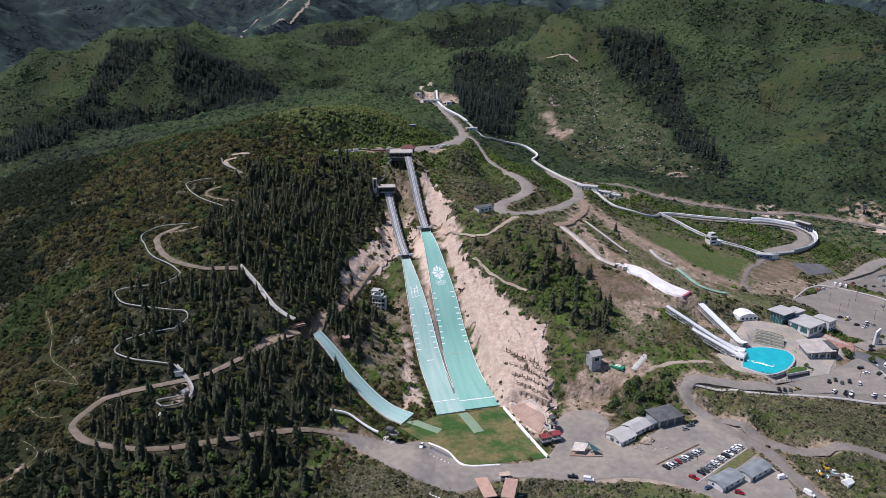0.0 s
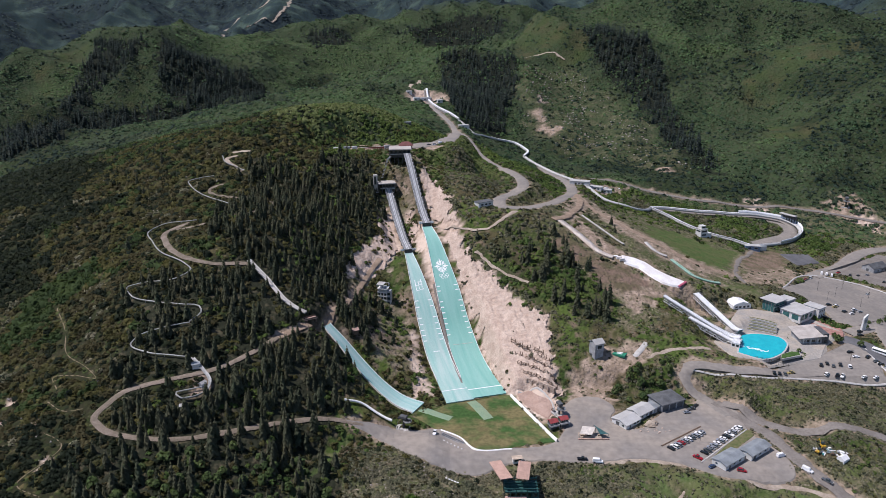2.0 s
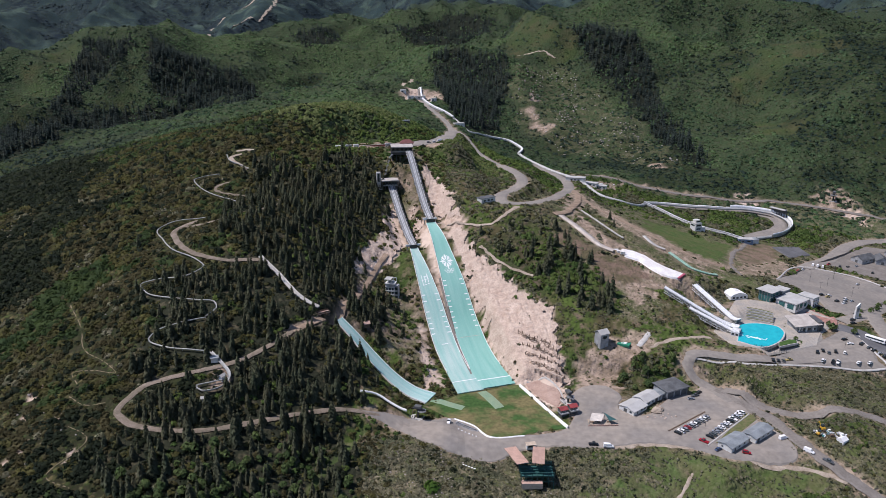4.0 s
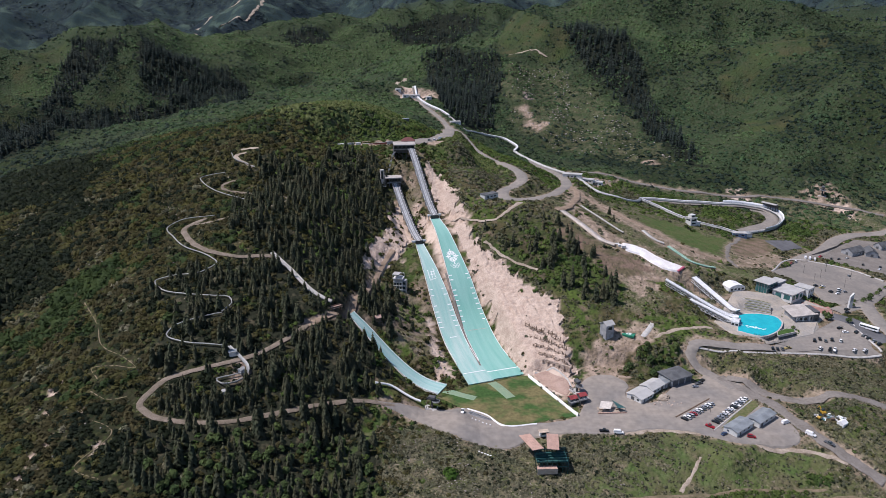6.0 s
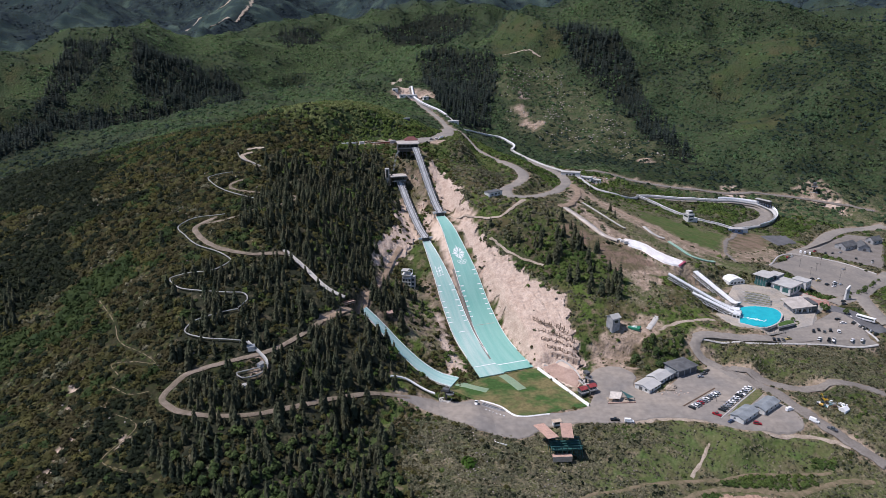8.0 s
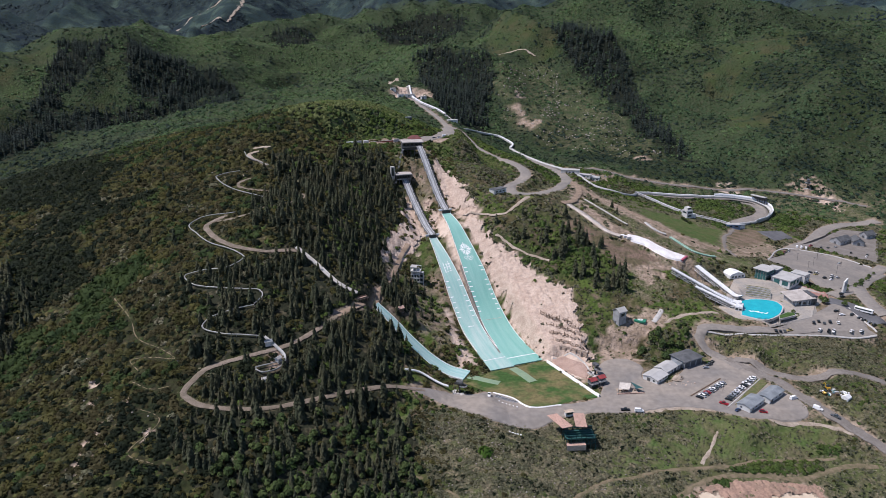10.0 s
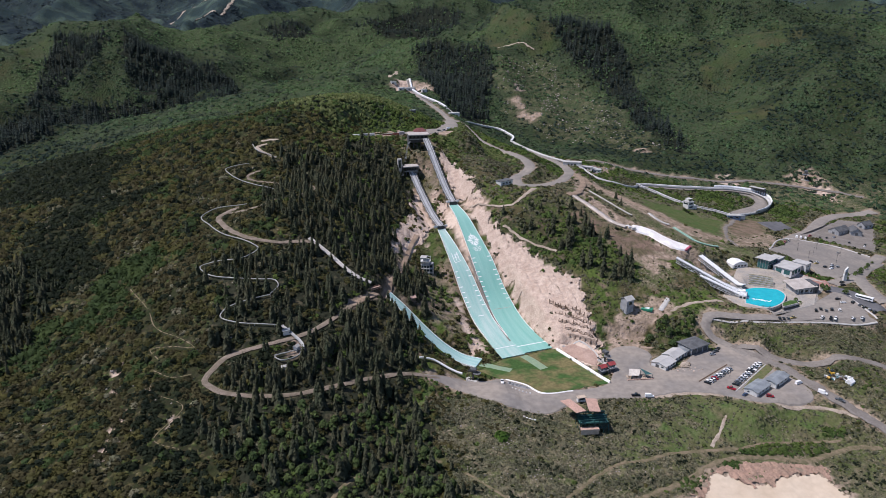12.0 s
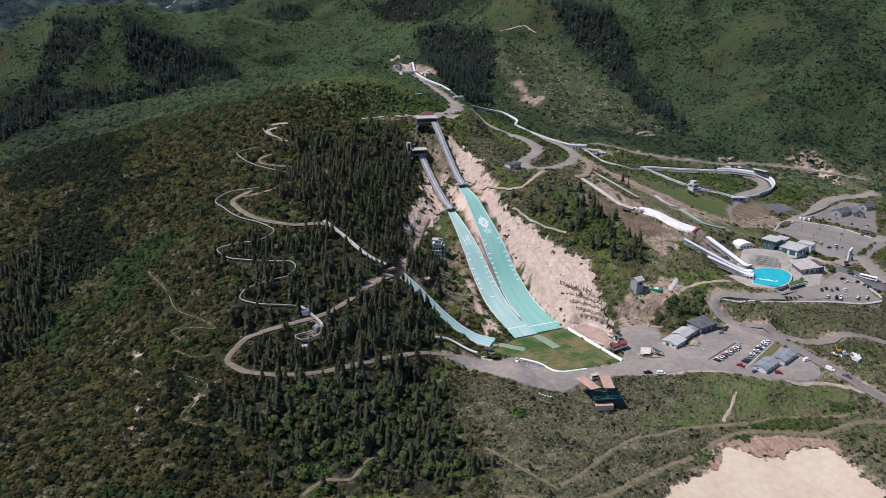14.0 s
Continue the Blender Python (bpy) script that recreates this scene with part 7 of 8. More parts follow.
ob = thing("curve_canopy", "dark steel canopy on tall posts over the banked curve", "canopy", (374, 734, height_at(374, 734)), -62)
part("roof", slab(-14, 6, -2.5, 2.5, 10, 10.7, 0.05), PALE_ROOF, ob)
for u in np.linspace(-13, 13, 9):
    part("post", slab(u - 0.35, u + 0.35, 2.0, 2.7, -3, 10 if u < 6 else 8), DARK_STEEL, ob)
part("wall", slab(-14, 6, 2.003, 2.3, 5.5, 10), DARK_WALL, ob)
for x, y, z, L in ((-52, 1060, 0, 16), (-66, 1052, 0, 10), (-30, 1040, 0, 8), (-78, 1064, 0, 8), (4, 905, 0, 14)):
    flat_house("start_hut", "pale start building of the ice track", "building", x, y, 15, L, 7, 4.5, WHITE_WALL, PALE_ROOF, openings=(("y-", -2, 1.2, 3, 1.8),))
ob = flat_house("hill_cabin", "small dark cabin in the brush on the knoll", "cabin", -62, 745, 10, 8, 5, 3.5, DARK_WALL, GREY_ROOF)

# ---------------------------------------------------------------- vehicles
def car_paint(name, c, metal=0.3):
    return mat(name, c, 0.3, metal, second=c, size=2, fine=0.02)


PAINTS = {"white": car_paint("white_car_paint", (0.75, 0.75, 0.75), 0), "black": car_paint("black_car_paint", (0.012, 0.012, 0.014)), "silver": car_paint("silver_car_paint", (0.42, 0.43, 0.45), 0.6),
          "red": car_paint("red_car_paint", (0.35, 0.012, 0.02)), "grey": car_paint("grey_car_paint", (0.10, 0.105, 0.11)), "blue": car_paint("blue_car_paint", (0.04, 0.07, 0.15)), "tan": car_paint("tan_car_paint", (0.42, 0.32, 0.12))}
TYRE = mat("tyre", (0.02, 0.02, 0.02), 0.9, size=1)
LAMP = mat("lamp_lens", (0.6, 0.6, 0.58), 0.1, size=1)


def wheel_mesh():
    bm = B()
    bmesh.ops.create_cone(bm, cap_ends=True, segments=12, radius1=0.35, radius2=0.35, depth=0.24, matrix=Matrix.Rotation(radians(90), 4, "X"))
    me = bpy.data.meshes.new("wheel")
    bm.to_mesh(me)
    bm.free()
    me.materials.append(TYRE)
    return me


WHEEL = wheel_mesh()


def hull(stations, half):
    """A body from side profile stations (x, low, high, width factor)."""
    bm = B()
    rings = []
    for x, lo, hi, w in stations:
        h = half * w
        rings.append([bm.verts.new(p) for p in ((x, -h, lo), (x, -h, lo + 0.7 * (hi - lo)), (x, -h * 0.9, hi), (x, h * 0.9, hi), (x, h, lo + 0.7 * (hi - lo)), (x, h, lo))])
    for p, q in zip(rings, rings[1:]):
        for i in range(6):
            bm.faces.new((p[i], p[(i + 1) % 6], q[(i + 1) % 6], q[i]))
    bm.faces.new(rings[0][::-1]), bm.faces.new(rings[-1])
    bmesh.ops.recalc_face_normals(bm, faces=bm.faces)
    return bm


def make_car(colour, kind, far=(0, 0, -500)):
    long, half, top = {"car": (4.6, 0.9, 1.45), "suv": (4.8, 0.95, 1.75), "van": (5.6, 1.0, 2.3), "pickup": (5.6, 0.98, 1.85)}[kind]
    word = {"suv": "sport utility car", "car": "saloon car", "van": "van", "pickup": "pickup truck"}[kind]
    ob = tagged(new("car" if kind in ("car", "suv") else "van" if kind == "van" else "pickup_truck"), f"{colour} {word} parked on asphalt", "car", "parked cars")
    belt = 0.95 if kind != "van" else 1.2
    h = long / 2
    part("body", hull([(-h, 0.35, belt - 0.15, 0.86), (-h + 0.25, 0.28, belt, 0.98), (0, 0.26, belt, 1), (h - 0.9, 0.26, belt - 0.03, 1), (h - 0.15, 0.3, belt - 0.2, 0.95), (h, 0.4, belt - 0.35, 0.84)], half), PAINTS[colour], ob)
    back = {"car": -h + 0.55, "suv": -h + 0.15, "van": -h + 0.05, "pickup": -0.6}[kind]
    front = h - (1.1 if kind == "van" else 1.35)
    part("cabin", hull([(back, belt - 0.02, top - 0.25 if kind == "car" else top - 0.06, 0.86), (back + 0.45, belt - 0.02, top, 0.88), (front - 0.75, belt - 0.02, top, 0.88), (front, belt - 0.02, belt + 0.08, 0.86)], half), GLASS if kind != "van" else PAINTS[colour], ob, "tinted glass cabin" if kind != "van" else "")
    part("roof", slab(back + 0.35, front - 0.72, -half * 0.76, half * 0.76, top - 0.02, top + 0.05, 0.02), PAINTS[colour], ob)
    if kind == "van":
        part("windscreen", slab(front - 0.35, front - 0.25, -half * 0.75, half * 0.75, belt + 0.25, top - 0.35), GLASS, ob)
    for sx in (-h + 0.85, h - 0.9):
        for sy in (-half + 0.06, half - 0.06):
            w = new("wheel", WHEEL)
            w.location, w.parent = (sx, sy, 0.35), ob
    for sy in (-half * 0.62, half * 0.62):
        part("headlight", slab(h - 0.1, h + 0.03, sy - 0.18, sy + 0.18, belt - 0.42, belt - 0.26), LAMP, ob)
    return ob


FLEET = {}


def park(x, y, turn, colour, kind="car", lift=0.22):
    x, y = float(x), float(y)
    z = height_at(x, y) + lift
    key = (colour, kind)
    if key not in FLEET:
        FLEET[key] = make_car(colour, kind)
        FLEET[key].matrix_basis = pose(x, y, z, 0, 0, turn)
    else:
        copy_thing(FLEET[key], pose(x, y, z, 0, 0, turn))


row_turn = math.degrees(math.atan2(17.3, 24.8)) + 95
for k, colour in enumerate("black white silver red silver white grey silver white silver".split()):
    park(109.5 + 2.55 * k, 315.5 + 1.78 * k, row_turn + random.uniform(-3, 3), colour, "suv" if k % 3 else "car")
for k, colour in enumerate("red black black grey silver silver white silver white black white silver white white".split()):
    if k != 1:
        park(121.5 + 2.62 * k, 307 + 2.26 * k, row_turn + 4 + random.uniform(-3, 3), colour, "suv" if k % 2 else "pickup" if k % 5 == 0 else "car")
for x, y, turn, colour, kind in ((233, 395, 60, "black", "suv"), (238, 397, 70, "black", "car"), (240.6, 394, 60, "grey", "car"), (246, 395.5, 65, "black", "suv"), (251.3, 393.6, 65, "white", "suv"), (231.5, 384.5, 40, "white", "suv"),
                                 (237.8, 383.5, 50, "black", "pickup"), (241, 383, 50, "white", "pickup"), (254.5, 382, 35, "white", "car"), (261.7, 381.5, 35, "white", "car"), (261, 411, 15, "black", "car"), (262, 405.4, 0, "white", "car"),
                                 (196, 382.4, 70, "black", "suv"), (200, 383.2, 70, "black", "car"), (204, 384, 70, "grey", "car"), (208.5, 385.5, 15, "tan", "pickup"), (270, 404.9, 30, "black", "suv"), (272.3, 400, 30, "grey", "car"), (273.5, 396.5, 30, "black", "car"),
                                 (275, 392.5, 30, "silver", "car"), (276.3, 388.5, 30, "black", "suv"), (288, 490, 20, "black", "suv"), (291, 486.5, 20, "tan", "car"), (294, 490, 20, "white", "suv"), (294, 478, 25, "black", "suv"), (298.5, 475.6, 25, "white", "car"),
                                 (302, 480, 25, "grey", "car"), (306.8, 486.8, 25, "white", "suv"), (310, 484, 25, "silver", "car"), (300, 556, 45, "black", "car"), (306, 561, 45, "red", "car"), (313, 566, 45, "white", "suv"), (331, 581, 60, "white", "van"),
                                 (335, 580, 60, "white", "van"), (339, 578, 60, "white", "van"), (353, 592, 30, "red", "pickup"), (362, 588, 50, "black", "suv"), (371, 590, 40, "black", "car"), (382, 594, 30, "silver", "car"), (387, 576, 45, "black", "suv"), (397, 566, 45, "white", "car"), (402, 572, 45, "black", "car"),
                                 (281, 434, 10, "black", "suv"), (284, 440, 25, "black", "suv"), (268, 462, 30, "grey", "car"), (-23.5, 329, 80, "white", "pickup"), (66, 303.5, -10, "white", "van"), (58, 305.5, -5, "black", "pickup"), (141, 295.6, -20, "red", "suv"),
                                 (126.5, 299, 30, "blue", "car"), (168, 309, 20, "white", "van"), (183, 289, -50, "grey", "pickup"), (135, 357, 20, "grey", "pickup"), (139, 361, 40, "black", "car"), (131, 353, 10, "silver", "car"),
                                 (-30, 676, 10, "white", "suv"), (-24, 684, 10, "white", "van"), (-36, 674, 20, "grey", "car"), (176, 296, -50, "white", "van"), (350, 540, 35, "silver", "car")):
    park(x, y, turn, colour, kind)
for x, y, turn, colour, kind in ((168, 760, 20, "white", "van"), (176, 765, 30, "grey", "pickup"), (186, 770, 35, "white", "suv"), (150, 762, 10, "black", "suv")):
    park(x, y, turn, colour, kind)

ob = thing("coach", "long white tour coach parked at the drop-off lane", "bus", (281.5, 408.5, height_at(281.5, 408.5) + 0.35), -52)
part("body", slab(-6.5, 6.5, -1.27, 1.27, 0.4, 3.4, 0.15), PAINTS["white"], ob)
for side in (-1, 1):
    part("side_window", slab(-5.9, 5.6, side * 1.27 - 0.03, side * 1.27 + 0.03, 1.7, 2.7), GLASS, ob)
    for x in (-3.8, 4.2, -2.6):
        w = new("wheel", WHEEL)
        w.matrix_basis = pose(x, side * 1.1, 0.5) @ Matrix.Scale(1.45, 4)
        w.parent = ob
part("windscreen", slab(6.47, 6.55, -1.1, 1.1, 1.2, 3.0), GLASS, ob)

# contractor's yard below the road
YELLOW = car_paint("yellow_machine_paint", (0.45, 0.26, 0.02), 0)
for x, y, turn in ((187, 307, 30), (191, 311, 100)):
    ob = thing("digger", "yellow wheeled digger with a raised arm", "digger", (x, y, height_at(x, y)), turn)
    part("body", slab(-1.8, 1.2, -1, 1, 0.8, 1.9, 0.12), YELLOW, ob)
    part("cab", slab(-0.5, 0.9, -0.8, 0.8, 1.9, 3.1, 0.08), GLASS, ob)
    part("boom", beam(B(), (1.2, 0, 1.6), (3.2, 0, 3.6), 0.22), YELLOW, ob)
    part("dipper", beam(B(), (3.2, 0, 3.6), (4.4, 0, 1.4), 0.16), YELLOW, ob)
    part("bucket", slab(4.0, 4.9, -0.6, 0.6, 0.7, 1.5, 0.1), DARK_STEEL, ob)
    for sx in (-1.2, 0.8):
        for sy in (-1.05, 1.05):
            w = new("wheel", WHEEL)
            w.matrix_basis = pose(sx, sy, 0.55) @ Matrix.Scale(1.6, 4)
            w.parent = ob
for k in range(9):
    x, y = 187 + 1.5 * k + random.uniform(-1.5, 1.5), 309.5 - 0.6 * k + random.uniform(-2.5, 2.5)
    ob = thing("pipe_stack", "stack of pale pipes and crates in the yard", "materials", (x, y, height_at(x, y) + 0.1), random.uniform(0, 180), "yard stacks")
    for j in range(3):
        part("pipe", beam(B(), (-2.2, -0.5 + 0.5 * j, 0.3), (2.2, -0.5 + 0.5 * j, 0.3), 0.26), random.choice((WHITE, STEEL, BLUE_TARP, CONCRETE)), ob)
    part("crate", slab(-0.8, 0.8, 0.9, 2.0, 0, 1.1, 0.05), random.choice((TIMBER, WHITE, GREY_WALL)), ob)
gable_house("yard_tent", "white tent at the edge of the yard", "tent", 197, 301, 30, 5, 4, 1.6, 1.4, WHITE, WHITE, over=0.1)
for k in range(5):
    x, y = -16.5 + 1.5 * k, 291 - 0.8 * k
    b = tagged(part("marker_block", slab(-0.6, 0.6, -0.35, 0.35, -0.4, 0.7, 0.06), WHITE), "small white block beside the road", "block", "roadside blocks")
    b.matrix_basis = pose(x, y, height_at(x, y), 0, 0, -20)
ob = thing("bleachers", "low grey metal bleachers along the lawn edge", "bleachers", (-12.5, 326, -0.9), -38)
for k in range(4):
    part("bench", slab(-8, 8, -0.9 * k - 0.5, -0.9 * k, -0.4, 0.2 + 0.3 * (3 - k), 0.03), STEEL, ob)
for k in range(6):
    b = tagged(part("traffic_cone", box(B(), -0.35, 0.35, -0.35, 0.35, -0.3, 0.5, 0.1), WHITE), "pale marker standing on the asphalt", "marker", "markers on the apron")
    b.matrix_basis = pose(-18 + 2.0 * k, 322.5 - 1.6 * k, height_at(-18 + 2 * k, 322.5 - 1.6 * k) + 0.2)


def lamp_post(x, y):
    ob = thing("street_lamp", "slim dark lamp post in the car park", "street lamp", (x, y, height_at(x, y)), 0, "car park lamps")
    part("pole", beam(B(), (0, 0, -0.5), (0, 0, 8.5), 0.09), DARK_STEEL, ob)
    part("arm", slab(-1.2, 1.2, -0.06, 0.06, 8.4, 8.5), DARK_STEEL, ob)
    for s in (-1.1, 1.1):
        part("lantern", slab(s - 0.35, s + 0.35, -0.18, 0.18, 8.3, 8.42), GREY_WALL, ob)


for x, y in ((292, 500), (310, 520), (330, 545), (345, 530), (320, 500), (300, 530), (340, 560), (255, 400), (128, 322)):
    lamp_post(x, y)
tagged(paved("grass_strip", GRASS_STRIP, TERRACE_TURF, 0.3, 3.0), "dry grass strip between the parked cars and the sheds", "lawn", kind="structure")
tagged(ribbon("parking_rail", [(105, 318), (134, 338)], 0.25, TIMBER, 0.5, 0.7), "low timber rail behind the parked cars", "rail")
tagged(ribbon("parking_rail", [(122, 303), (160, 335)], 0.25, CONCRETE, 0.5, 0.7), "low pale rail behind the parked cars", "rail")
tagged(ribbon("kerb", [(143, 384.2), (158, 382.6), (180, 377.3), (206, 380), (230, 380.5), (257, 378.4), (272, 378.6)], 0.35, CONCRETE, 0.35, 0.6), "pale concrete kerb round the road and car park", "kerb")
tagged(ribbon("kerb", [(265, 521), (321, 574), (337, 571), (363, 557), (379, 533)], 0.4, CONCRETE, 0.35, 0.6), "pale concrete kerb round the large car park", "kerb")
tagged(ribbon("kerb", [(273, 414), (273, 396), (273, 380)], 0.4, CONCRETE, 0.35, 0.6), "pale concrete kerb dividing car park and lane", "kerb")

# heap of rubble on the apron and a low wall round the terrace
r = np.random.RandomState(5)
bm = B()
bmesh.ops.create_icosphere(bm, subdivisions=3, radius=1)
for v in bm.verts:
    lump = 1 + 0.16 * float(waves(v.co.x * 3 + v.co.z, v.co.y * 3, 1.4, 91)) + r.uniform(-0.05, 0.05)
    v.co = Vector((v.co.x * 4.6 * lump, v.co.y * 3.2 * lump, max(v.co.z, -0.1) * 1.7 * lump))
heap = tagged(part("soil_heap", bm, PALE_DIRT), "heap of tan soil on the asphalt", "heap")
heap.matrix_basis = pose(105.5, 340, 0.15, 0, 0, 30)
for k in range(14):
    bm = B()
    bmesh.ops.create_icosphere(bm, subdivisions=1, radius=r.uniform(0.35, 0.8))
    for v in bm.verts:
        v.co = Vector((v.co.x * r.uniform(0.8, 1.2), v.co.y * r.uniform(0.8, 1.2), v.co.z * r.uniform(0.5, 0.8)))
    x, y = 103 + r.uniform(-7, 12), 334 + r.uniform(-4, 5)
    rock = tagged(part("boulder", bm, ROCK), "loose pale boulder lying on the apron", "rock", "loose boulders")
    rock.matrix_basis = pose(x, y, height_at(x, y) + 0.3, 0, 0, r.uniform(0, 180))
tagged(ribbon("terrace_wall", [(30, 380), (39, 378), (49, 368), (50, 354)], 0.22, CONCRETE, 0.5, 1.2), "low pale wall round the pinkish terrace", "wall")


# ---------------------------------------------------------------- plants
rng = np.random.RandomState(7)


def leafy(colour, second, size, island=0.35, fine=0.2, spread=0.6):
    """Leaves that also let a part of the light through."""
    m = mat("foliage", colour, 0.75, second=second, size=size, fine=fine, island=island, spread=spread, gloss=0.1)
    nt = m.node_tree
    bsdf, out = nt.nodes["Principled BSDF"], nt.nodes["Material Output"]
    passed = nt.nodes.new("ShaderNodeBsdfTranslucent")
    nt.links.new(bsdf.inputs["Base Color"].links[0].from_socket, passed.inputs["Color"])
    both = nt.nodes.new("ShaderNodeMixShader")
    both.inputs[0].default_value = 0.4
    nt.links.new(bsdf.outputs[0], both.inputs[1])
    nt.links.new(passed.outputs[0], both.inputs[2])
    nt.links.new(both.outputs[0], out.inputs["Surface"])
    return m


OAK_GREEN = leafy((0.062, 0.105, 0.031), (0.118, 0.162, 0.044), 22, 0.22)
OAK_OLIVE = leafy((0.057, 0.060, 0.024), (0.116, 0.109, 0.038), 12, 0.12, spread=0.8)
OAK_BROWN = leafy((0.039, 0.038, 0.018), (0.110, 0.098, 0.046), 7, 0.12, spread=0.8)
SAGE = leafy((0.143, 0.148, 0.090), (0.212, 0.198, 0.130), 12)
NEEDLES = leafy((0.058, 0.076, 0.046), (0.112, 0.110, 0.067), 12, 0.18, 0.12, spread=0.9)
# far needles and all woods below are tinted bluer, as haze would
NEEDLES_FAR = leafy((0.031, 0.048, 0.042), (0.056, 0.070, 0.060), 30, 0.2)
HAZE_WOODS = leafy((0.040, 0.062, 0.068), (0.065, 0.090, 0.084), 160, 0.15)
HAZE_DARK_WOODS = leafy((0.024, 0.041, 0.052), (0.040, 0.059, 0.062), 160, 0.15)
ASPEN = leafy((0.056, 0.090, 0.034), (0.104, 0.140, 0.050), 9)
WOODS_GREEN = leafy((0.046, 0.083, 0.043), (0.074, 0.116, 0.056), 40, 0.12, 0.1)
WOODS_PALE = leafy((0.077, 0.137, 0.058), (0.104, 0.154, 0.066), 40, 0.12, 0.1)
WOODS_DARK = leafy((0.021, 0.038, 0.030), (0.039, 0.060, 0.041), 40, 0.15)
OAK_GREY = leafy((0.106, 0.114, 0.071), (0.172, 0.164, 0.106), 12, 0.15)
# dark oak leaf; also carries shade under firs and on darkened slopes
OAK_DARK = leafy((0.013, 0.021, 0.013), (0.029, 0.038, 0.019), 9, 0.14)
OAK_MOSS = leafy((0.031, 0.055, 0.021), (0.064, 0.094, 0.031), 12, 0.12, spread=0.8)
OAK_PALE = leafy((0.114, 0.151, 0.055), (0.182, 0.202, 0.081), 10, 0.14, spread=0.8)
WOODS_OLIVE = leafy((0.046, 0.070, 0.042), (0.069, 0.090, 0.055), 40, 0.12, 0.1)
BARK = mat("bark", (0.10, 0.075, 0.055), 0.95, size=0.6)


def unit(v):
    return v / np.maximum(np.linalg.norm(v, axis=-1, keepdims=True), 1e-6)


def clump(count, spread=0.35, flat=0.75, leaf=0.7, up=0.5):
    """A dome of tilted leaf sprays about one metre in radius: corners and normals, (count, 3, 3) each."""
    d = rng.normal(size=(count, 3))
    d[:, 2] = np.abs(d[:, 2]) * 1.1 - 0.12
    d = unit(d)
    centre = d * rng.uniform(0.6, 1.0, (count, 1)) * (1, 1, flat)
    n = unit(d + rng.normal(size=(count, 3)) * spread + (0, 0, 0.25))
    u = unit(np.cross(n, (0.3, 0.2, 0.9)))
    v = np.cross(n, u)
    a = rng.uniform(0, 6.28, (count, 1))
    tris = np.stack([centre + leaf * rng.uniform(0.7, 1.2, (count, 1)) * (u * np.cos(a + k * 2.094) + v * np.sin(a + k * 2.094)) for k in range(3)], 1)
    normals = unit(tris * 0.7 + n[:, None] * 0.35 + rng.normal(size=(count, 1, 3)) * 0.18 + (0, 0, up))
    return tris, normals


def conifer_crown(tiers, arms, wide=0.17, base=0.06):
    """Drooping boughs round a leader, one metre high."""
    tris = []
    for k in range(tiers):
        h = base + (0.97 - base) * (k / (tiers - 1)) ** 0.92
        reach = wide * (1 - h) ** 0.7 + 0.014
        off = rng.uniform(0, 6.28)
        for j in range(arms):
            a = off + 6.283 * j / arms + rng.uniform(-0.25, 0.25)
            r = reach * rng.uniform(0.7, 1.2)
            c, s = math.cos(a), math.sin(a)
            droop = r * rng.uniform(0.75, 1.25)
            root, tip = (0, 0, h + 0.055), (r * c, r * s, h - droop)
            w = reach * rng.uniform(0.42, 0.6)
            left = (r * 0.55 * c - w * s, r * 0.55 * s + w * c, h - droop * 0.35)
            rght = (r * 0.55 * c + w * s, r * 0.55 * s - w * c, h - droop * 0.35)
            tris += [(root, tip, left), (root, rght, tip)]
    tris = np.array(tris)
    out = tris * (1, 1, 0) / wide
    normals = unit(out * 0.9 + (0, 0, 0.40) + rng.normal(size=(len(tris), 1, 3)) * 0.16)
    return tris, normals


def scatter(templates, x, y, z, wide, tall):
    """Turned and sized copies of templates, joined: vertices, triangles and normals."""
    out, dirs, which = [], [], rng.randint(0, len(templates), len(x))
    for k, (tpl, way) in enumerate(templates):
        sel = which == k
        n = int(sel.sum())
        if not n:
            continue
        a = rng.uniform(0, 6.283, n)
        c, s = np.cos(a)[:, None], np.sin(a)[:, None]
        p, q = tpl.reshape(1, -1, 3), way.reshape(1, -1, 3)
        w, t = wide[sel][:, None], tall[sel][:, None]
        px, py = p[..., 0] * c - p[..., 1] * s, p[..., 0] * s + p[..., 1] * c
        out.append(np.stack([px * w + x[sel][:, None], py * w + y[sel][:, None], p[..., 2] * t + z[sel][:, None]], -1).reshape(-1, 3))
        dirs.append(np.stack([q[..., 0] * c - q[..., 1] * s, q[..., 0] * s + q[..., 1] * c, q[..., 2] + 0 * c], -1).reshape(-1, 3))
    co = np.concatenate(out)
    return co, np.arange(len(co)).reshape(-1, 3), np.concatenate(dirs)


def stuff(name, label, category, material, templates, x, y, wide, tall, sink=0.0):
    if len(x) == 0:
        return
    z = ground_height(x, y) + step(1.5, 7, clearance(x, y)) * undergrowth(x, y, np.hypot(x - HUB[0], y - HUB[1])) - sink
    me = leaf_mesh(name, *scatter(templates, x, y, z, wide, tall))
    me.materials.append(material)
    tagged(new(name, me), label, category, kind="stuff")


def field(r0, r1, gap):
    """Jittered plan points in the wedge of land before the camera, between two distances."""
    n = int(0.5 * radians(90) * (r1**2 - r0**2) / gap**2)
    r, a = np.sqrt(rng.uniform(r0**2, r1**2, n)), np.radians(rng.uniform(-44, 45, n))
    return HUB[0] + r * np.sin(a), HUB[1] + r * np.cos(a)


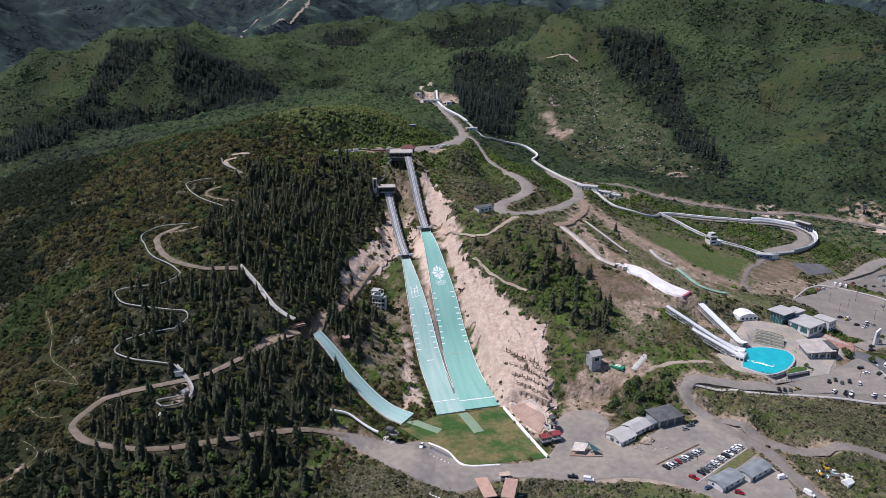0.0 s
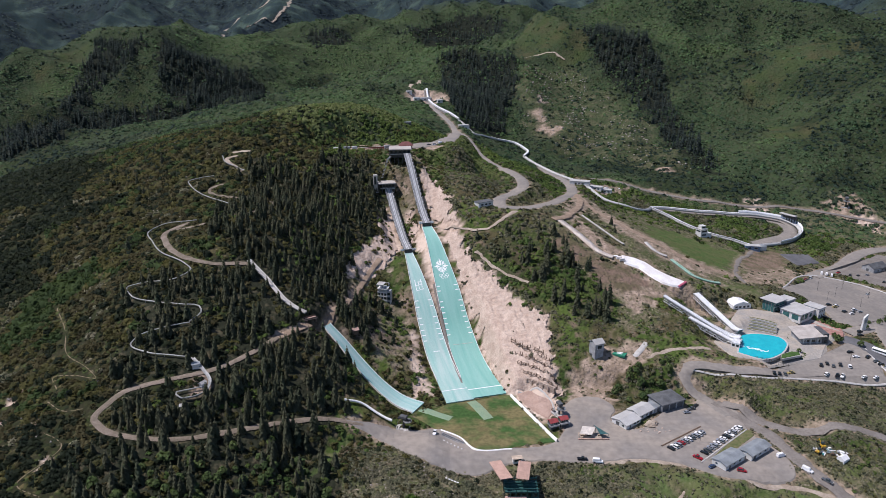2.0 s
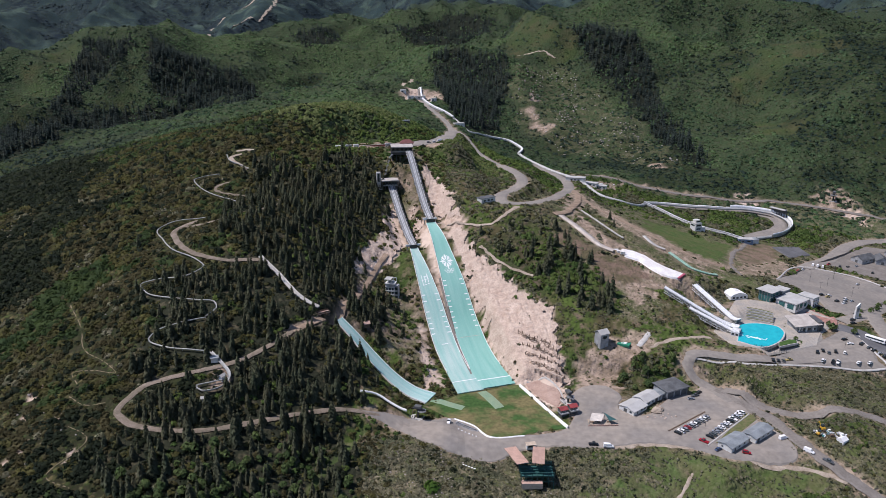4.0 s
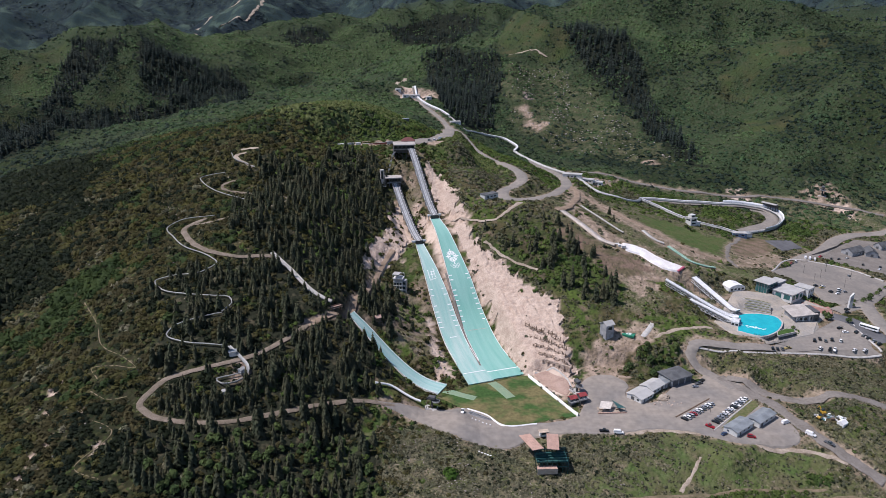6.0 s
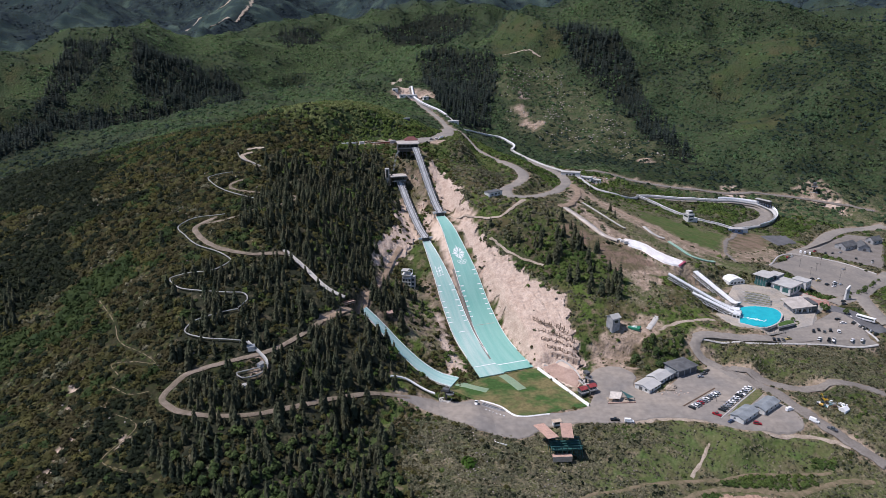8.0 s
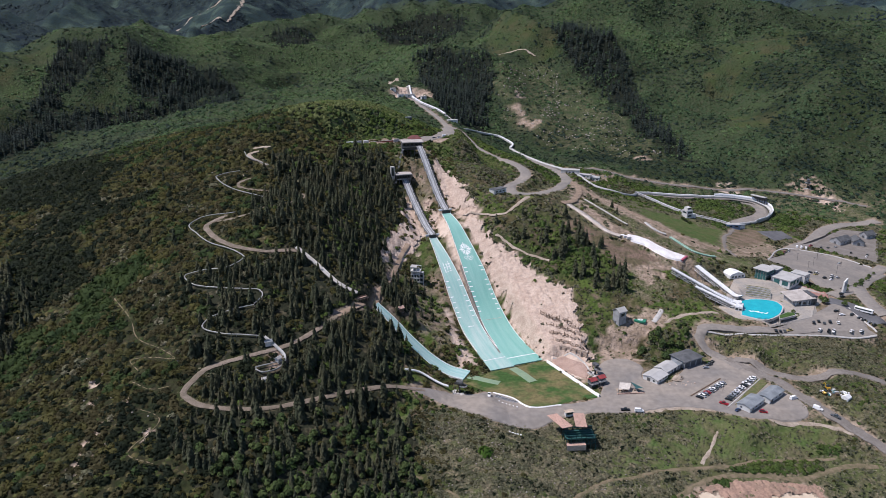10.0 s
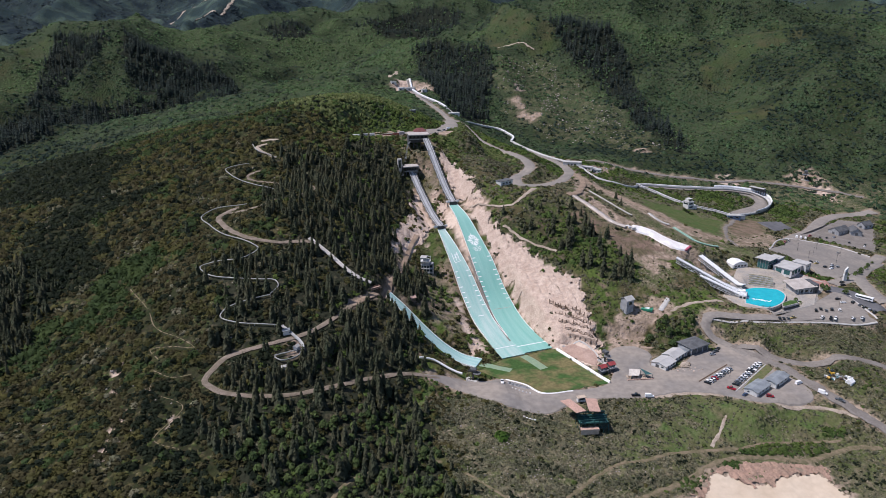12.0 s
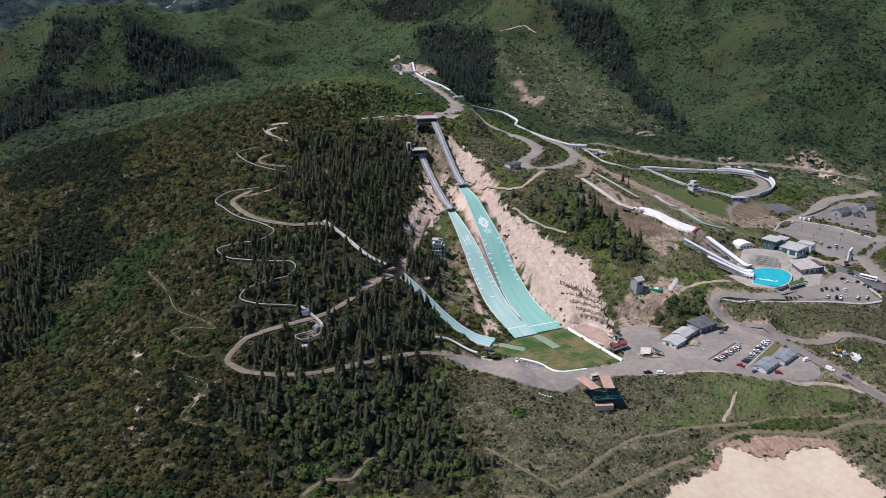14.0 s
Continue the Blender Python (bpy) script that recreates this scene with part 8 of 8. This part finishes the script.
GROVES = [[(88, 368), (98, 385), (125, 392), (140, 378), (131, 362), (110, 362)], [(-190, 262), (-130, 285), (-78, 300), (-70, 262), (-66, 225), (-100, 210), (-150, 212), (-180, 230)]]
CONIFERS = [(CONIFER_MAIN, 4.9), (CONIFER_WEST, 5.0), (CONIFER_TOWER, 7.5), (CONIFER_RIGHT, 8.6), (MIXED_LOW, 6.2), (HAIRPIN_FIRS, 5.8), (CONIFER_GULLY, 3.8), (CONIFER_SADDLE, 5.2), (CONIFER_SLOPE, 5.6), (FIRS_A, 6.3), (FIRS_B, 6.3), (FIRS_C, 10), (FIRS_D, 11), (FIRS_E, 6.6)]


def wooded(x, y):
    hit = np.zeros(x.shape, bool)
    for ring, _ in CONIFERS:
        hit |= inside(ring, x, y, 5)
    return hit


def scarred(x, y):
    hit = np.zeros(x.shape, bool)
    for cx, cy, r in SCARS[3:]:
        hit |= np.hypot(x - cx, y - cy) < 0.85 * r
    return hit


def bare(x, y):
    hit = scarred(x, y)
    for ring in (QUARRY, QUARRY_BANK, MEADOW, PISTE_GREEN, GRASS_BAND, BETWEEN_HILLS, TOWER_GRASS):
        hit |= inside(ring, x, y, 2)
    hit |= inside(ROCK_CUT, x, y, 2) & (rng.uniform(size=len(x)) < 0.97)
    for ring in (BANK_WEST, BANK_FOOT, BANK_MID):
        hit |= inside(ring, x, y, 2) & (waves(x, y, 12, 35) > -0.35)
    return hit


BRUSH = [clump(11, leaf=0.82) for _ in range(9)]
BRUSH_NEAR = [clump(24, 0.45, leaf=0.52) for _ in range(8)]
BRUSH_MID = [clump(7, 0.22, 0.6, 0.85, 0.9) for _ in range(7)]
BRUSH_FAR = [clump(5, 0.2, 0.5, 1.0, 0.9) for _ in range(5)]
FIR = [conifer_crown(8, 7, rng.uniform(0.21, 0.31)) for _ in range(7)]
FIR_MID = [conifer_crown(6, 6, rng.uniform(0.17, 0.23)) for _ in range(4)]

# brush on the near slopes
x, y = field(285, 930, 2.2)
leftward = step(110, 190, -x) * (1 - step(640, 760, y))
keep = (clearance(x, y) > 1.5) & ~bare(x, y) & ~inside(FOREST_STRIP, x, y) & ~inside(SUMMIT_YARD, x, y, 2)
keep &= 0.5 * waves(x, y, 34, 31) + 0.45 * waves(x, y, 13, 32) + 0.6 * waves(x, y, 6.5, 39) + rng.uniform(-0.5, 0.5, len(x)) + 0.12 * leftward + 0.4 * step(640, 760, y) > -0.36
keep &= ~(inside(PISTE_AREA, x, y, 5) & (rng.uniform(size=len(x)) < 0.85)) & ~(inside(HUT_GROUND, x, y, 3) & (rng.uniform(size=len(x)) < 0.8))
for ring, part_bare in ((UPPER_YARD, 0.9), (JUNCTION, 0.9), (TAN_BANK, 0.95), (TRACK_BAND, 0.9), (TRACK_YARD, 0.9), (RAMP_BANK, 0.85), (HILL_GAP, 0.6), (STRIP_LEFT, 0.85), (RED_PATCH, 1.0), (DIRT_CIRCLE, 0.9)):
    keep &= ~(inside(ring, x, y, 3) & (rng.uniform(size=len(x)) < part_bare))
keep &= ~(inside(SAGE_FLAT, x, y, 4) & (rng.uniform(size=len(x)) < 0.25)) & ~((inside(BANK_MEADOW, x, y, 4) | inside(SCREE, x, y, 14)) & (rng.uniform(size=len(x)) < 0.5))
keep &= ~((x > 60) & (x < 230) & (y > 500) & (y < 690) & (rng.uniform(size=len(x)) < 0.4))
keep &= ~((x > -58) & (y < 265) & (rng.uniform(size=len(x)) < 0.6))
keep &= ~(inside(DRY_FRONT, x, y, 6) & (rng.uniform(size=len(x)) < 0.8))
x, y = x[keep], y[keep]
leftward = step(110, 190, -x) * (1 - step(600, 680, y + 0.5 * x))
room = clearance(x, y)
lush = 0.6 * waves(x, y, 60, 33) + 0.35 * waves(x, y, 22, 34) + 0.4 * waves(x, y, 8, 46) + rng.normal(size=len(x)) * 0.12
lush = lush + 0.9 * step(560, 700, y) + 0.35 * step(20, 60, x) - 0.45 * leftward - 0.75 * np.maximum(step(30, 60, x) * (1 - step(420, 470, y)), step(-75, -55, x) * (1 - step(305, 325, y)))
lush = lush + np.maximum(inside(LUSH_BAND, x, y, 9) * 1.25, inside(LUSH_LOW, x, y, 6) * 1.1) + 0.8 * inside(CONIFER_RIGHT, x, y, 6) - 0.1 * inside(MIXED_LOW, x, y, 5)
greyed = step(-35, 0, x) * (1 - step(60, 110, x)) * step(470, 520, y) * (1 - step(640, 700, y)) + inside(SUMMIT_SPUR, x, y, 6)
patch = sum(strength * inside(ring, x, y, wobble) for ring, strength, wobble in TONES)
lush = lush + 0.6 * np.maximum(patch, 0) - 0.55 * step(55, 90, x) * step(470, 500, y) * (1 - step(720, 790, y))
# brush under firs and on darkened stretches gets shade in its leaf colour
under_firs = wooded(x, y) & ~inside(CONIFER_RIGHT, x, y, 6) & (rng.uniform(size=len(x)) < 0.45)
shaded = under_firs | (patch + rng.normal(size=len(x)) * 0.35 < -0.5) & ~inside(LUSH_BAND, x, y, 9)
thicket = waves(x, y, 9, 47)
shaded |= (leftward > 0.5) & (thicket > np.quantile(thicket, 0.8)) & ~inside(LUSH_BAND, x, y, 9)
lush = lush - 2.0 * greyed.clip(0, 1) * (0.65 + 0.5 * waves(x, y, 16, 35))
big = rng.uniform(0.8, 2.1, len(x)) * np.where(lush > -0.6, 1.0, 0.85) * (1 + 0.2 * (lush > 0.6)) * (1 + 0.5 * leftward)
small_growth = (step(30, 60, x) * (1 - step(420, 470, y)) > 0.5) & ~inside(GROVES[0], x, y)
big = np.minimum(np.where(small_growth, 0.62 * big, big), 0.75 * room - 0.3)
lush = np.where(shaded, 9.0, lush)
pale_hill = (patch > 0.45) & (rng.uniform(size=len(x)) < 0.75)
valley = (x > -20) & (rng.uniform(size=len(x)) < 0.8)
for sel, material, label in ((shaded, OAK_DARK, "dark green oak thickets, some with shade put into the colour"), ((lush > 0.35) & ~shaded & ~pale_hill & (x > -180), OAK_GREEN, "fresh green scrub oak thickets on the slopes"), ((lush > 0.35) & ~shaded & ~pale_hill & (x <= -180), OAK_MOSS, "mossy green scrub oak on the steep slope"), ((lush > 0.35) & ~shaded & pale_hill, OAK_PALE, "pale green scrub on the summit knoll"), ((lush <= 0.35) & (lush > -0.45) & ~valley, OAK_OLIVE, "olive green scrub oak on the slopes"), ((lush <= 0.35) & (lush > -1.5) & valley, OAK_GREY, "grey-green scrub on the valley side"),
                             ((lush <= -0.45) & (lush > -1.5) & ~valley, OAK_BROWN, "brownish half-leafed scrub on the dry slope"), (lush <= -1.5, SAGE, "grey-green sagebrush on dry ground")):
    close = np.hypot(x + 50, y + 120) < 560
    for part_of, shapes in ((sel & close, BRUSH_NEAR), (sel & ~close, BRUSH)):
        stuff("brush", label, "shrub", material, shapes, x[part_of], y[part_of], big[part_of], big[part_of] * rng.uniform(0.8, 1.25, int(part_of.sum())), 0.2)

# low sage and grass tufts on the slope below the road
x, y = np.r_[rng.uniform(-75, 250, 24000), rng.uniform(-70, 70, 16000), rng.uniform(150, 280, 9000)], np.r_[rng.uniform(200, 312, 40000), rng.uniform(312, 385, 9000)]
keep = (clearance(x, y) > 0.8) & ~inside(QUARRY, x, y, 2) & ~inside(QUARRY_BANK, x, y, 2) & ~(inside(MEADOW, x, y, 4) & (rng.uniform(size=len(x)) < 0.6)) & ~inside(MIXED_LOW, x, y) & (waves(x, y, 12, 71) + rng.uniform(-1, 1, len(x)) > -0.5)
x, y = x[keep], y[keep]
big = rng.uniform(0.25, 0.85, len(x)) * rng.choice([1.0, 1.0, 1.5], len(x))
half = rng.uniform(size=len(x)) + 0.5 * waves(x, y, 30, 72) > 0.45
TUFT = [clump(6, leaf=0.8) for _ in range(6)]
stuff("sagebrush", "low grey-green sagebrush and grass tufts on dry ground", "shrub", SAGE, TUFT, x[half], y[half], big[half], big[half], 0.1)
third = ~half & (rng.uniform(size=len(x)) < 0.14)
stuff("sagebrush", "low olive grass tufts on dry ground", "shrub", OAK_GREY, TUFT, x[~half & ~third], y[~half & ~third], big[~half & ~third], big[~half & ~third], 0.1)
stuff("sagebrush", "low dark green shrubs on dry ground", "shrub", OAK_DARK, TUFT, x[third], y[third], big[third] * 1.15, big[third] * 1.2, 0.1)

# green shrubs along the quarry's edge and the lower track
TRACK_SHRUBS, CURVE_BUSHES, BED_SHRUBS = "fresh green shrubs along the track above the quarry", "fresh green bushes outside the banked curve", "green shrubs in the planting beds by the pool"
for ring, count, size, label in (([(104, 257.5), (104, 261), (130, 263), (156, 262), (160, 256.5), (140, 254.5)], 150, 1.0, TRACK_SHRUBS), ([(48, 231), (62, 239), (73, 246), (75, 240), (66, 233)], 60, 1.0, TRACK_SHRUBS),
                                 ([(88, 247), (92, 252), (101, 252), (99, 247)], 26, 1.0, TRACK_SHRUBS), ([(160, 266), (162, 272), (176, 272), (172, 265)], 40, 1.0, TRACK_SHRUBS),
                                 ([(378, 694), (408, 710), (395, 670), (375, 650), (352, 636), (342, 641), (362, 662)], 130, 2.0, CURVE_BUSHES),
                                 ([(219, 403), (226, 413), (230, 417), (230, 407), (224, 401)], 26, 0.8, BED_SHRUBS), ([(226, 429), (231, 440), (237, 451), (239, 448), (233, 437), (228, 428)], 30, 0.7, BED_SHRUBS)):
    xs, ys = np.array(ring, float).T
    x, y = rng.uniform(xs.min(), xs.max(), count * 2), rng.uniform(ys.min(), ys.max(), count * 2)
    ok = inside(ring, x, y, 1)
    x, y = x[ok], y[ok]
    big = rng.uniform(0.7, 1.7, len(x)) * size
    stuff("brush", label, "shrub", OAK_GREEN, BRUSH_NEAR, x, y, big, big, 0.2)

# woods on the farther slopes
for r0, r1, gap, tpl, lo, hi in ((930, 1750, 4.9, BRUSH_MID, 1.5, 3.7), (1750, 2450, 8.0, BRUSH_MID, 2.2, 4.4), (2450, 4700, 16.0, BRUSH_FAR, 3.5, 6.5)):
    x, y = field(r0, r1, gap)
    near_woods = r0 < 2000
    keep = (clearance(x, y) > 4) & ~scarred(x, y) & (0.7 * waves(x, y, 110 if near_woods else 340, 41) + 0.5 * waves(x, y, gap * 5, 42) + rng.uniform(-0.5, 0.5, len(x)) > -0.75)
    if not near_woods:
        keep &= (remote_woods(x, y) > rng.uniform(0.2, 1.0, len(x))) & ~inside(FAR_PISTE_GRASS, x, y, 8)
    for ring in HIGH_MEADOWS + [SCREE]:
        keep &= ~(inside(ring, x, y, 16) & (rng.uniform(size=len(x)) < (0.5 if ring is SCREE else 0.8)))
    x, y = x[keep], y[keep]
    tone = growth_tone(x, y) + 0.45 * waves(x, y, 15 if near_woods else 60, 48) + rng.normal(size=len(x)) * 0.1
    lush = waves(x, y, 130 if near_woods else 380, 43) * 0.7 + rng.normal(size=len(x)) * 0.15 + 0.35
    big = rng.uniform(lo, hi, len(x))
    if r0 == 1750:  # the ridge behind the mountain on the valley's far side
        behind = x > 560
        stuff("woods", "dark woods on the ridge behind, blue haze in their colour", "woods", HAZE_DARK_WOODS, tpl, x[behind], y[behind], big[behind], big[behind], lo * 0.25)
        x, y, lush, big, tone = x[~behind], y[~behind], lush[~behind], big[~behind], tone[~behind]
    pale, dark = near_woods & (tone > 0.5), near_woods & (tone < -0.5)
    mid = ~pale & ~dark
    for sel, material, label in ((pale, WOODS_PALE, "pale fresh green aspens on the mountainside"), (dark, WOODS_DARK, "dark green woods on the mountainside, some with shade in the colour"),
                                 (mid & (lush > 0.1), WOODS_GREEN if near_woods else HAZE_WOODS, "green aspen and oak woods on the mountainside"), (mid & (lush <= 0.1), WOODS_OLIVE if near_woods else HAZE_DARK_WOODS, "darker scrub on the mountainside")):
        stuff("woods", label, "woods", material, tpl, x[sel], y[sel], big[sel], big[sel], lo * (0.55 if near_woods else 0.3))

# pale boulders on the open slopes
BOULDER_STONE = mat("boulder_stone", (0.37, 0.325, 0.29), 0.95, second=(0.28, 0.245, 0.22), size=4, fine=0.25)
bm = B()
bmesh.ops.create_icosphere(bm, subdivisions=1, radius=1)
base = np.array([[v.co for v in f.verts] for f in bm.faces])
bm.free()
BOULDERS = []
for k in range(4):
    lump = base * (1 + 0.22 * waves(base[..., 0] * 2 + base[..., 2] + k, base[..., 1] * 2 - base[..., 2], 1.6, 80 + k)[..., None]) * (1, 0.8, 0.6)
    BOULDERS.append((lump, unit(lump)))
x, y = rng.uniform(95, 310, 1100), rng.uniform(880, 1230, 1100)
keep = inside(SCREE, x, y, 6) & ((waves(x, y, 60, 81) + rng.uniform(-0.5, 0.5, 1100) > 0.0) | scarred(x, y))
x2, y2 = rng.uniform(-420, -190, 2600), rng.uniform(230, 760, 2600)
keep2 = (clearance(x2, y2) > 2) & ~inside(LUSH_BAND, x2, y2) & (waves(x2, y2, 70, 82) + 0.5 * waves(x2, y2, 18, 83) + rng.uniform(-0.5, 0.5, 2600) > 0.55)
x3, y3 = rng.uniform(-70, 60, 1500), rng.uniform(235, 312, 1500)
keep3 = (clearance(x3, y3) > 1) & inside(DRY_FRONT, x3, y3, 4) & (waves(x3, y3, 30, 84) + rng.uniform(-0.6, 0.6, 1500) > 0.35)
x, y = np.r_[x[keep], x2[keep2], x3[keep3]], np.r_[y[keep], y2[keep2], y3[keep3]]
big = rng.uniform(0.5, 1.5, len(x)) * np.where(y > 850, 1.35, 0.9) * np.where((y < 312) & (x > -75), 0.5, 1.0) * np.where(x < -150, 0.7, 1.0)
stuff("boulders", "pale grey boulders scattered over the open slopes", "rocks", BOULDER_STONE, BOULDERS, x, y, big, big, -0.1)

# conifers
fx, fy = [], []
for ring, gap in CONIFERS:
    xs, ys = np.array(ring, float).T
    n = int((np.ptp(xs) + 20) * (np.ptp(ys) + 20) / gap**2)
    x, y = rng.uniform(xs.min() - 10, xs.max() + 10, n), rng.uniform(ys.min() - 10, ys.max() + 10, n)
    s_run, across, _ = along(RUNS["small"][:2], x, y)
    ok = inside(ring, x, y, 5) & (clearance(x, y) > 1.6) & ~inside(FOREST_STRIP, x, y) & (np.hypot((x + 158) / 1.5, y - 322) > 7.5) & ~((np.abs(across) < 9) & (s_run > -6) & (s_run < 80)) & (0.8 * waves(x, y, 40, 51) + 0.9 * waves(x, y, 15, 53) + rng.uniform(-0.6, 0.6, n) > -0.62)
    fx.append(x[ok]), fy.append(y[ok])
x, y = field(300, 900, 26)  # lone firs on the open slopes
ok = (clearance(x, y) > 4) & ~bare(x, y) & (waves(x, y, 90, 52) + rng.uniform(-0.6, 0.6, len(x)) > 0.75) & (x < 140) & (y > 430) & (y < 600)
fx.append(x[ok]), fy.append(y[ok])
fx, fy = np.concatenate(fx), np.concatenate(fy)
far_away = np.hypot(fx + 60, fy + 40)
tall = (5 + 11 * rng.beta(1.7, 2.7, len(fx))) * np.where(far_away > 900, 1.25, 1.0) * np.where(far_away > 1300, 1.4, 1.0)
tall = tall * np.where(inside(CONIFER_RIGHT, fx, fy, 6), 1.4, 1.0)
front = (fy < 300) & (fx > -200)
front &= np.cumsum(front) <= 290
mid = ~front & (far_away < 800)
remote_size = np.where(far_away > 1150, 0.85, 1.12)[~front & ~mid]
stuff("conifer_forest", "dark green conifer forest on the slope", "trees", NEEDLES, FIR, fx[mid], fy[mid], tall[mid], tall[mid], 0.2)
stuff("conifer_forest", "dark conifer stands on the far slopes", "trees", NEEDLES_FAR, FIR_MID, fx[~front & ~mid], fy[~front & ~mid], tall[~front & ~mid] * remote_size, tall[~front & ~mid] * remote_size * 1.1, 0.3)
crowns = []
for tpl, way in FIR:
    me = leaf_mesh("crown", tpl.reshape(-1, 3), np.arange(tpl.size // 3).reshape(-1, 3), way.reshape(-1, 3))
    me.materials.append(NEEDLES)
    crowns.append(me)
bm = B()
bmesh.ops.create_cone(bm, cap_ends=True, segments=6, radius1=0.016, radius2=0.004, depth=0.8, matrix=Matrix.Translation((0, 0, 0.38)))
trunk_mesh = bpy.data.meshes.new("trunk")
bm.to_mesh(trunk_mesh)
bm.free()
trunk_mesh.materials.append(BARK)
for k, (x, y, h) in enumerate(zip(fx[front], fy[front], tall[front])):
    tree = tagged(new("conifer_tree"), "dark green spruce standing in the lower forest", "tree", "trees of the lower forest")
    tree.matrix_basis = pose(x, y, height_at(x, y) - 0.2, 0, 0, rng.uniform(0, 360)) @ Matrix.Scale(h, 4)
    new("trunk", trunk_mesh).parent = tree
    new("crown", crowns[k % len(crowns)]).parent = tree

# a round green bush alone on the dry slope
ob = thing("bush", "round bright green bush alone on the dry slope", "bush", (-33.5, 271, height_at(-33.5, 271)))
tpl, way = clump(90, 0.4, 0.9, 0.34)
me = leaf_mesh("foliage", tpl.reshape(-1, 3) * 4.8, np.arange(270).reshape(-1, 3), way.reshape(-1, 3))
me.materials.append(leafy((0.062, 0.125, 0.022), (0.085, 0.15, 0.03), 6, 0.25))
new("foliage", me).parent = ob
part("stem", beam(B(), (0, 0, -0.4), (0, 0, 1.2), 0.18), BARK, ob)

# broad-leaved trees in the groves
gx2, gy2 = [], []
for ring in GROVES:
    xs, ys = np.array(ring, float).T
    n = int(np.ptp(xs) * np.ptp(ys) / 38)
    x, y = rng.uniform(xs.min(), xs.max(), n), rng.uniform(ys.min(), ys.max(), n)
    ok = inside(ring, x, y, 3) & (clearance(x, y) > 3) & ~inside(FOREST_STRIP, x, y)
    gx2.append(x[ok]), gy2.append(y[ok])
gx2.append(np.array([264, 259, 251, 293, 226, 260, 323, 346, 368, 271, 300, 312, 330, 356])), gy2.append(np.array([427, 423.5, 492, 447, 411, 430, 471, 494, 515, 417, 456, 462, 480, 505]))  # young trees round the car park
gx2, gy2 = np.concatenate(gx2), np.concatenate(gy2)
CROWN = [clump(56, 0.4, 1.0, 0.42) for _ in range(4)]
crown_meshes = []
for tpl, way in CROWN:
    me = leaf_mesh("crown", tpl.reshape(-1, 3) * (1, 1, 1.2) + (0, 0, 1.0), np.arange(tpl.size // 3).reshape(-1, 3), way.reshape(-1, 3))
    me.materials.append(ASPEN)
    crown_meshes.append(me)
bm = B()
bmesh.ops.create_cone(bm, cap_ends=True, segments=6, radius1=0.09, radius2=0.04, depth=1.3, matrix=Matrix.Translation((0, 0, 0.6)))
for a in (0.3, 2.4, 4.4):
    beam(bm, (0, 0, 0.8), (0.5 * math.cos(a), 0.5 * math.sin(a), 1.5), 0.03, 5)
stem_mesh = bpy.data.meshes.new("trunk")
bm.to_mesh(stem_mesh)
bm.free()
stem_mesh.materials.append(BARK)
for k, (x, y) in enumerate(zip(gx2, gy2)):
    tree = tagged(new("aspen_tree"), "leafy green aspen in a grove on the slope", "tree", "aspens of the groves")
    tree.matrix_basis = pose(x, y, height_at(x, y) - 0.2, 0, 0, rng.uniform(0, 360)) @ Matrix.Scale(rng.uniform(1.3, 2.8), 4)
    new("trunk", stem_mesh).parent = tree
    new("crown", crown_meshes[k % len(crown_meshes)]).parent = tree
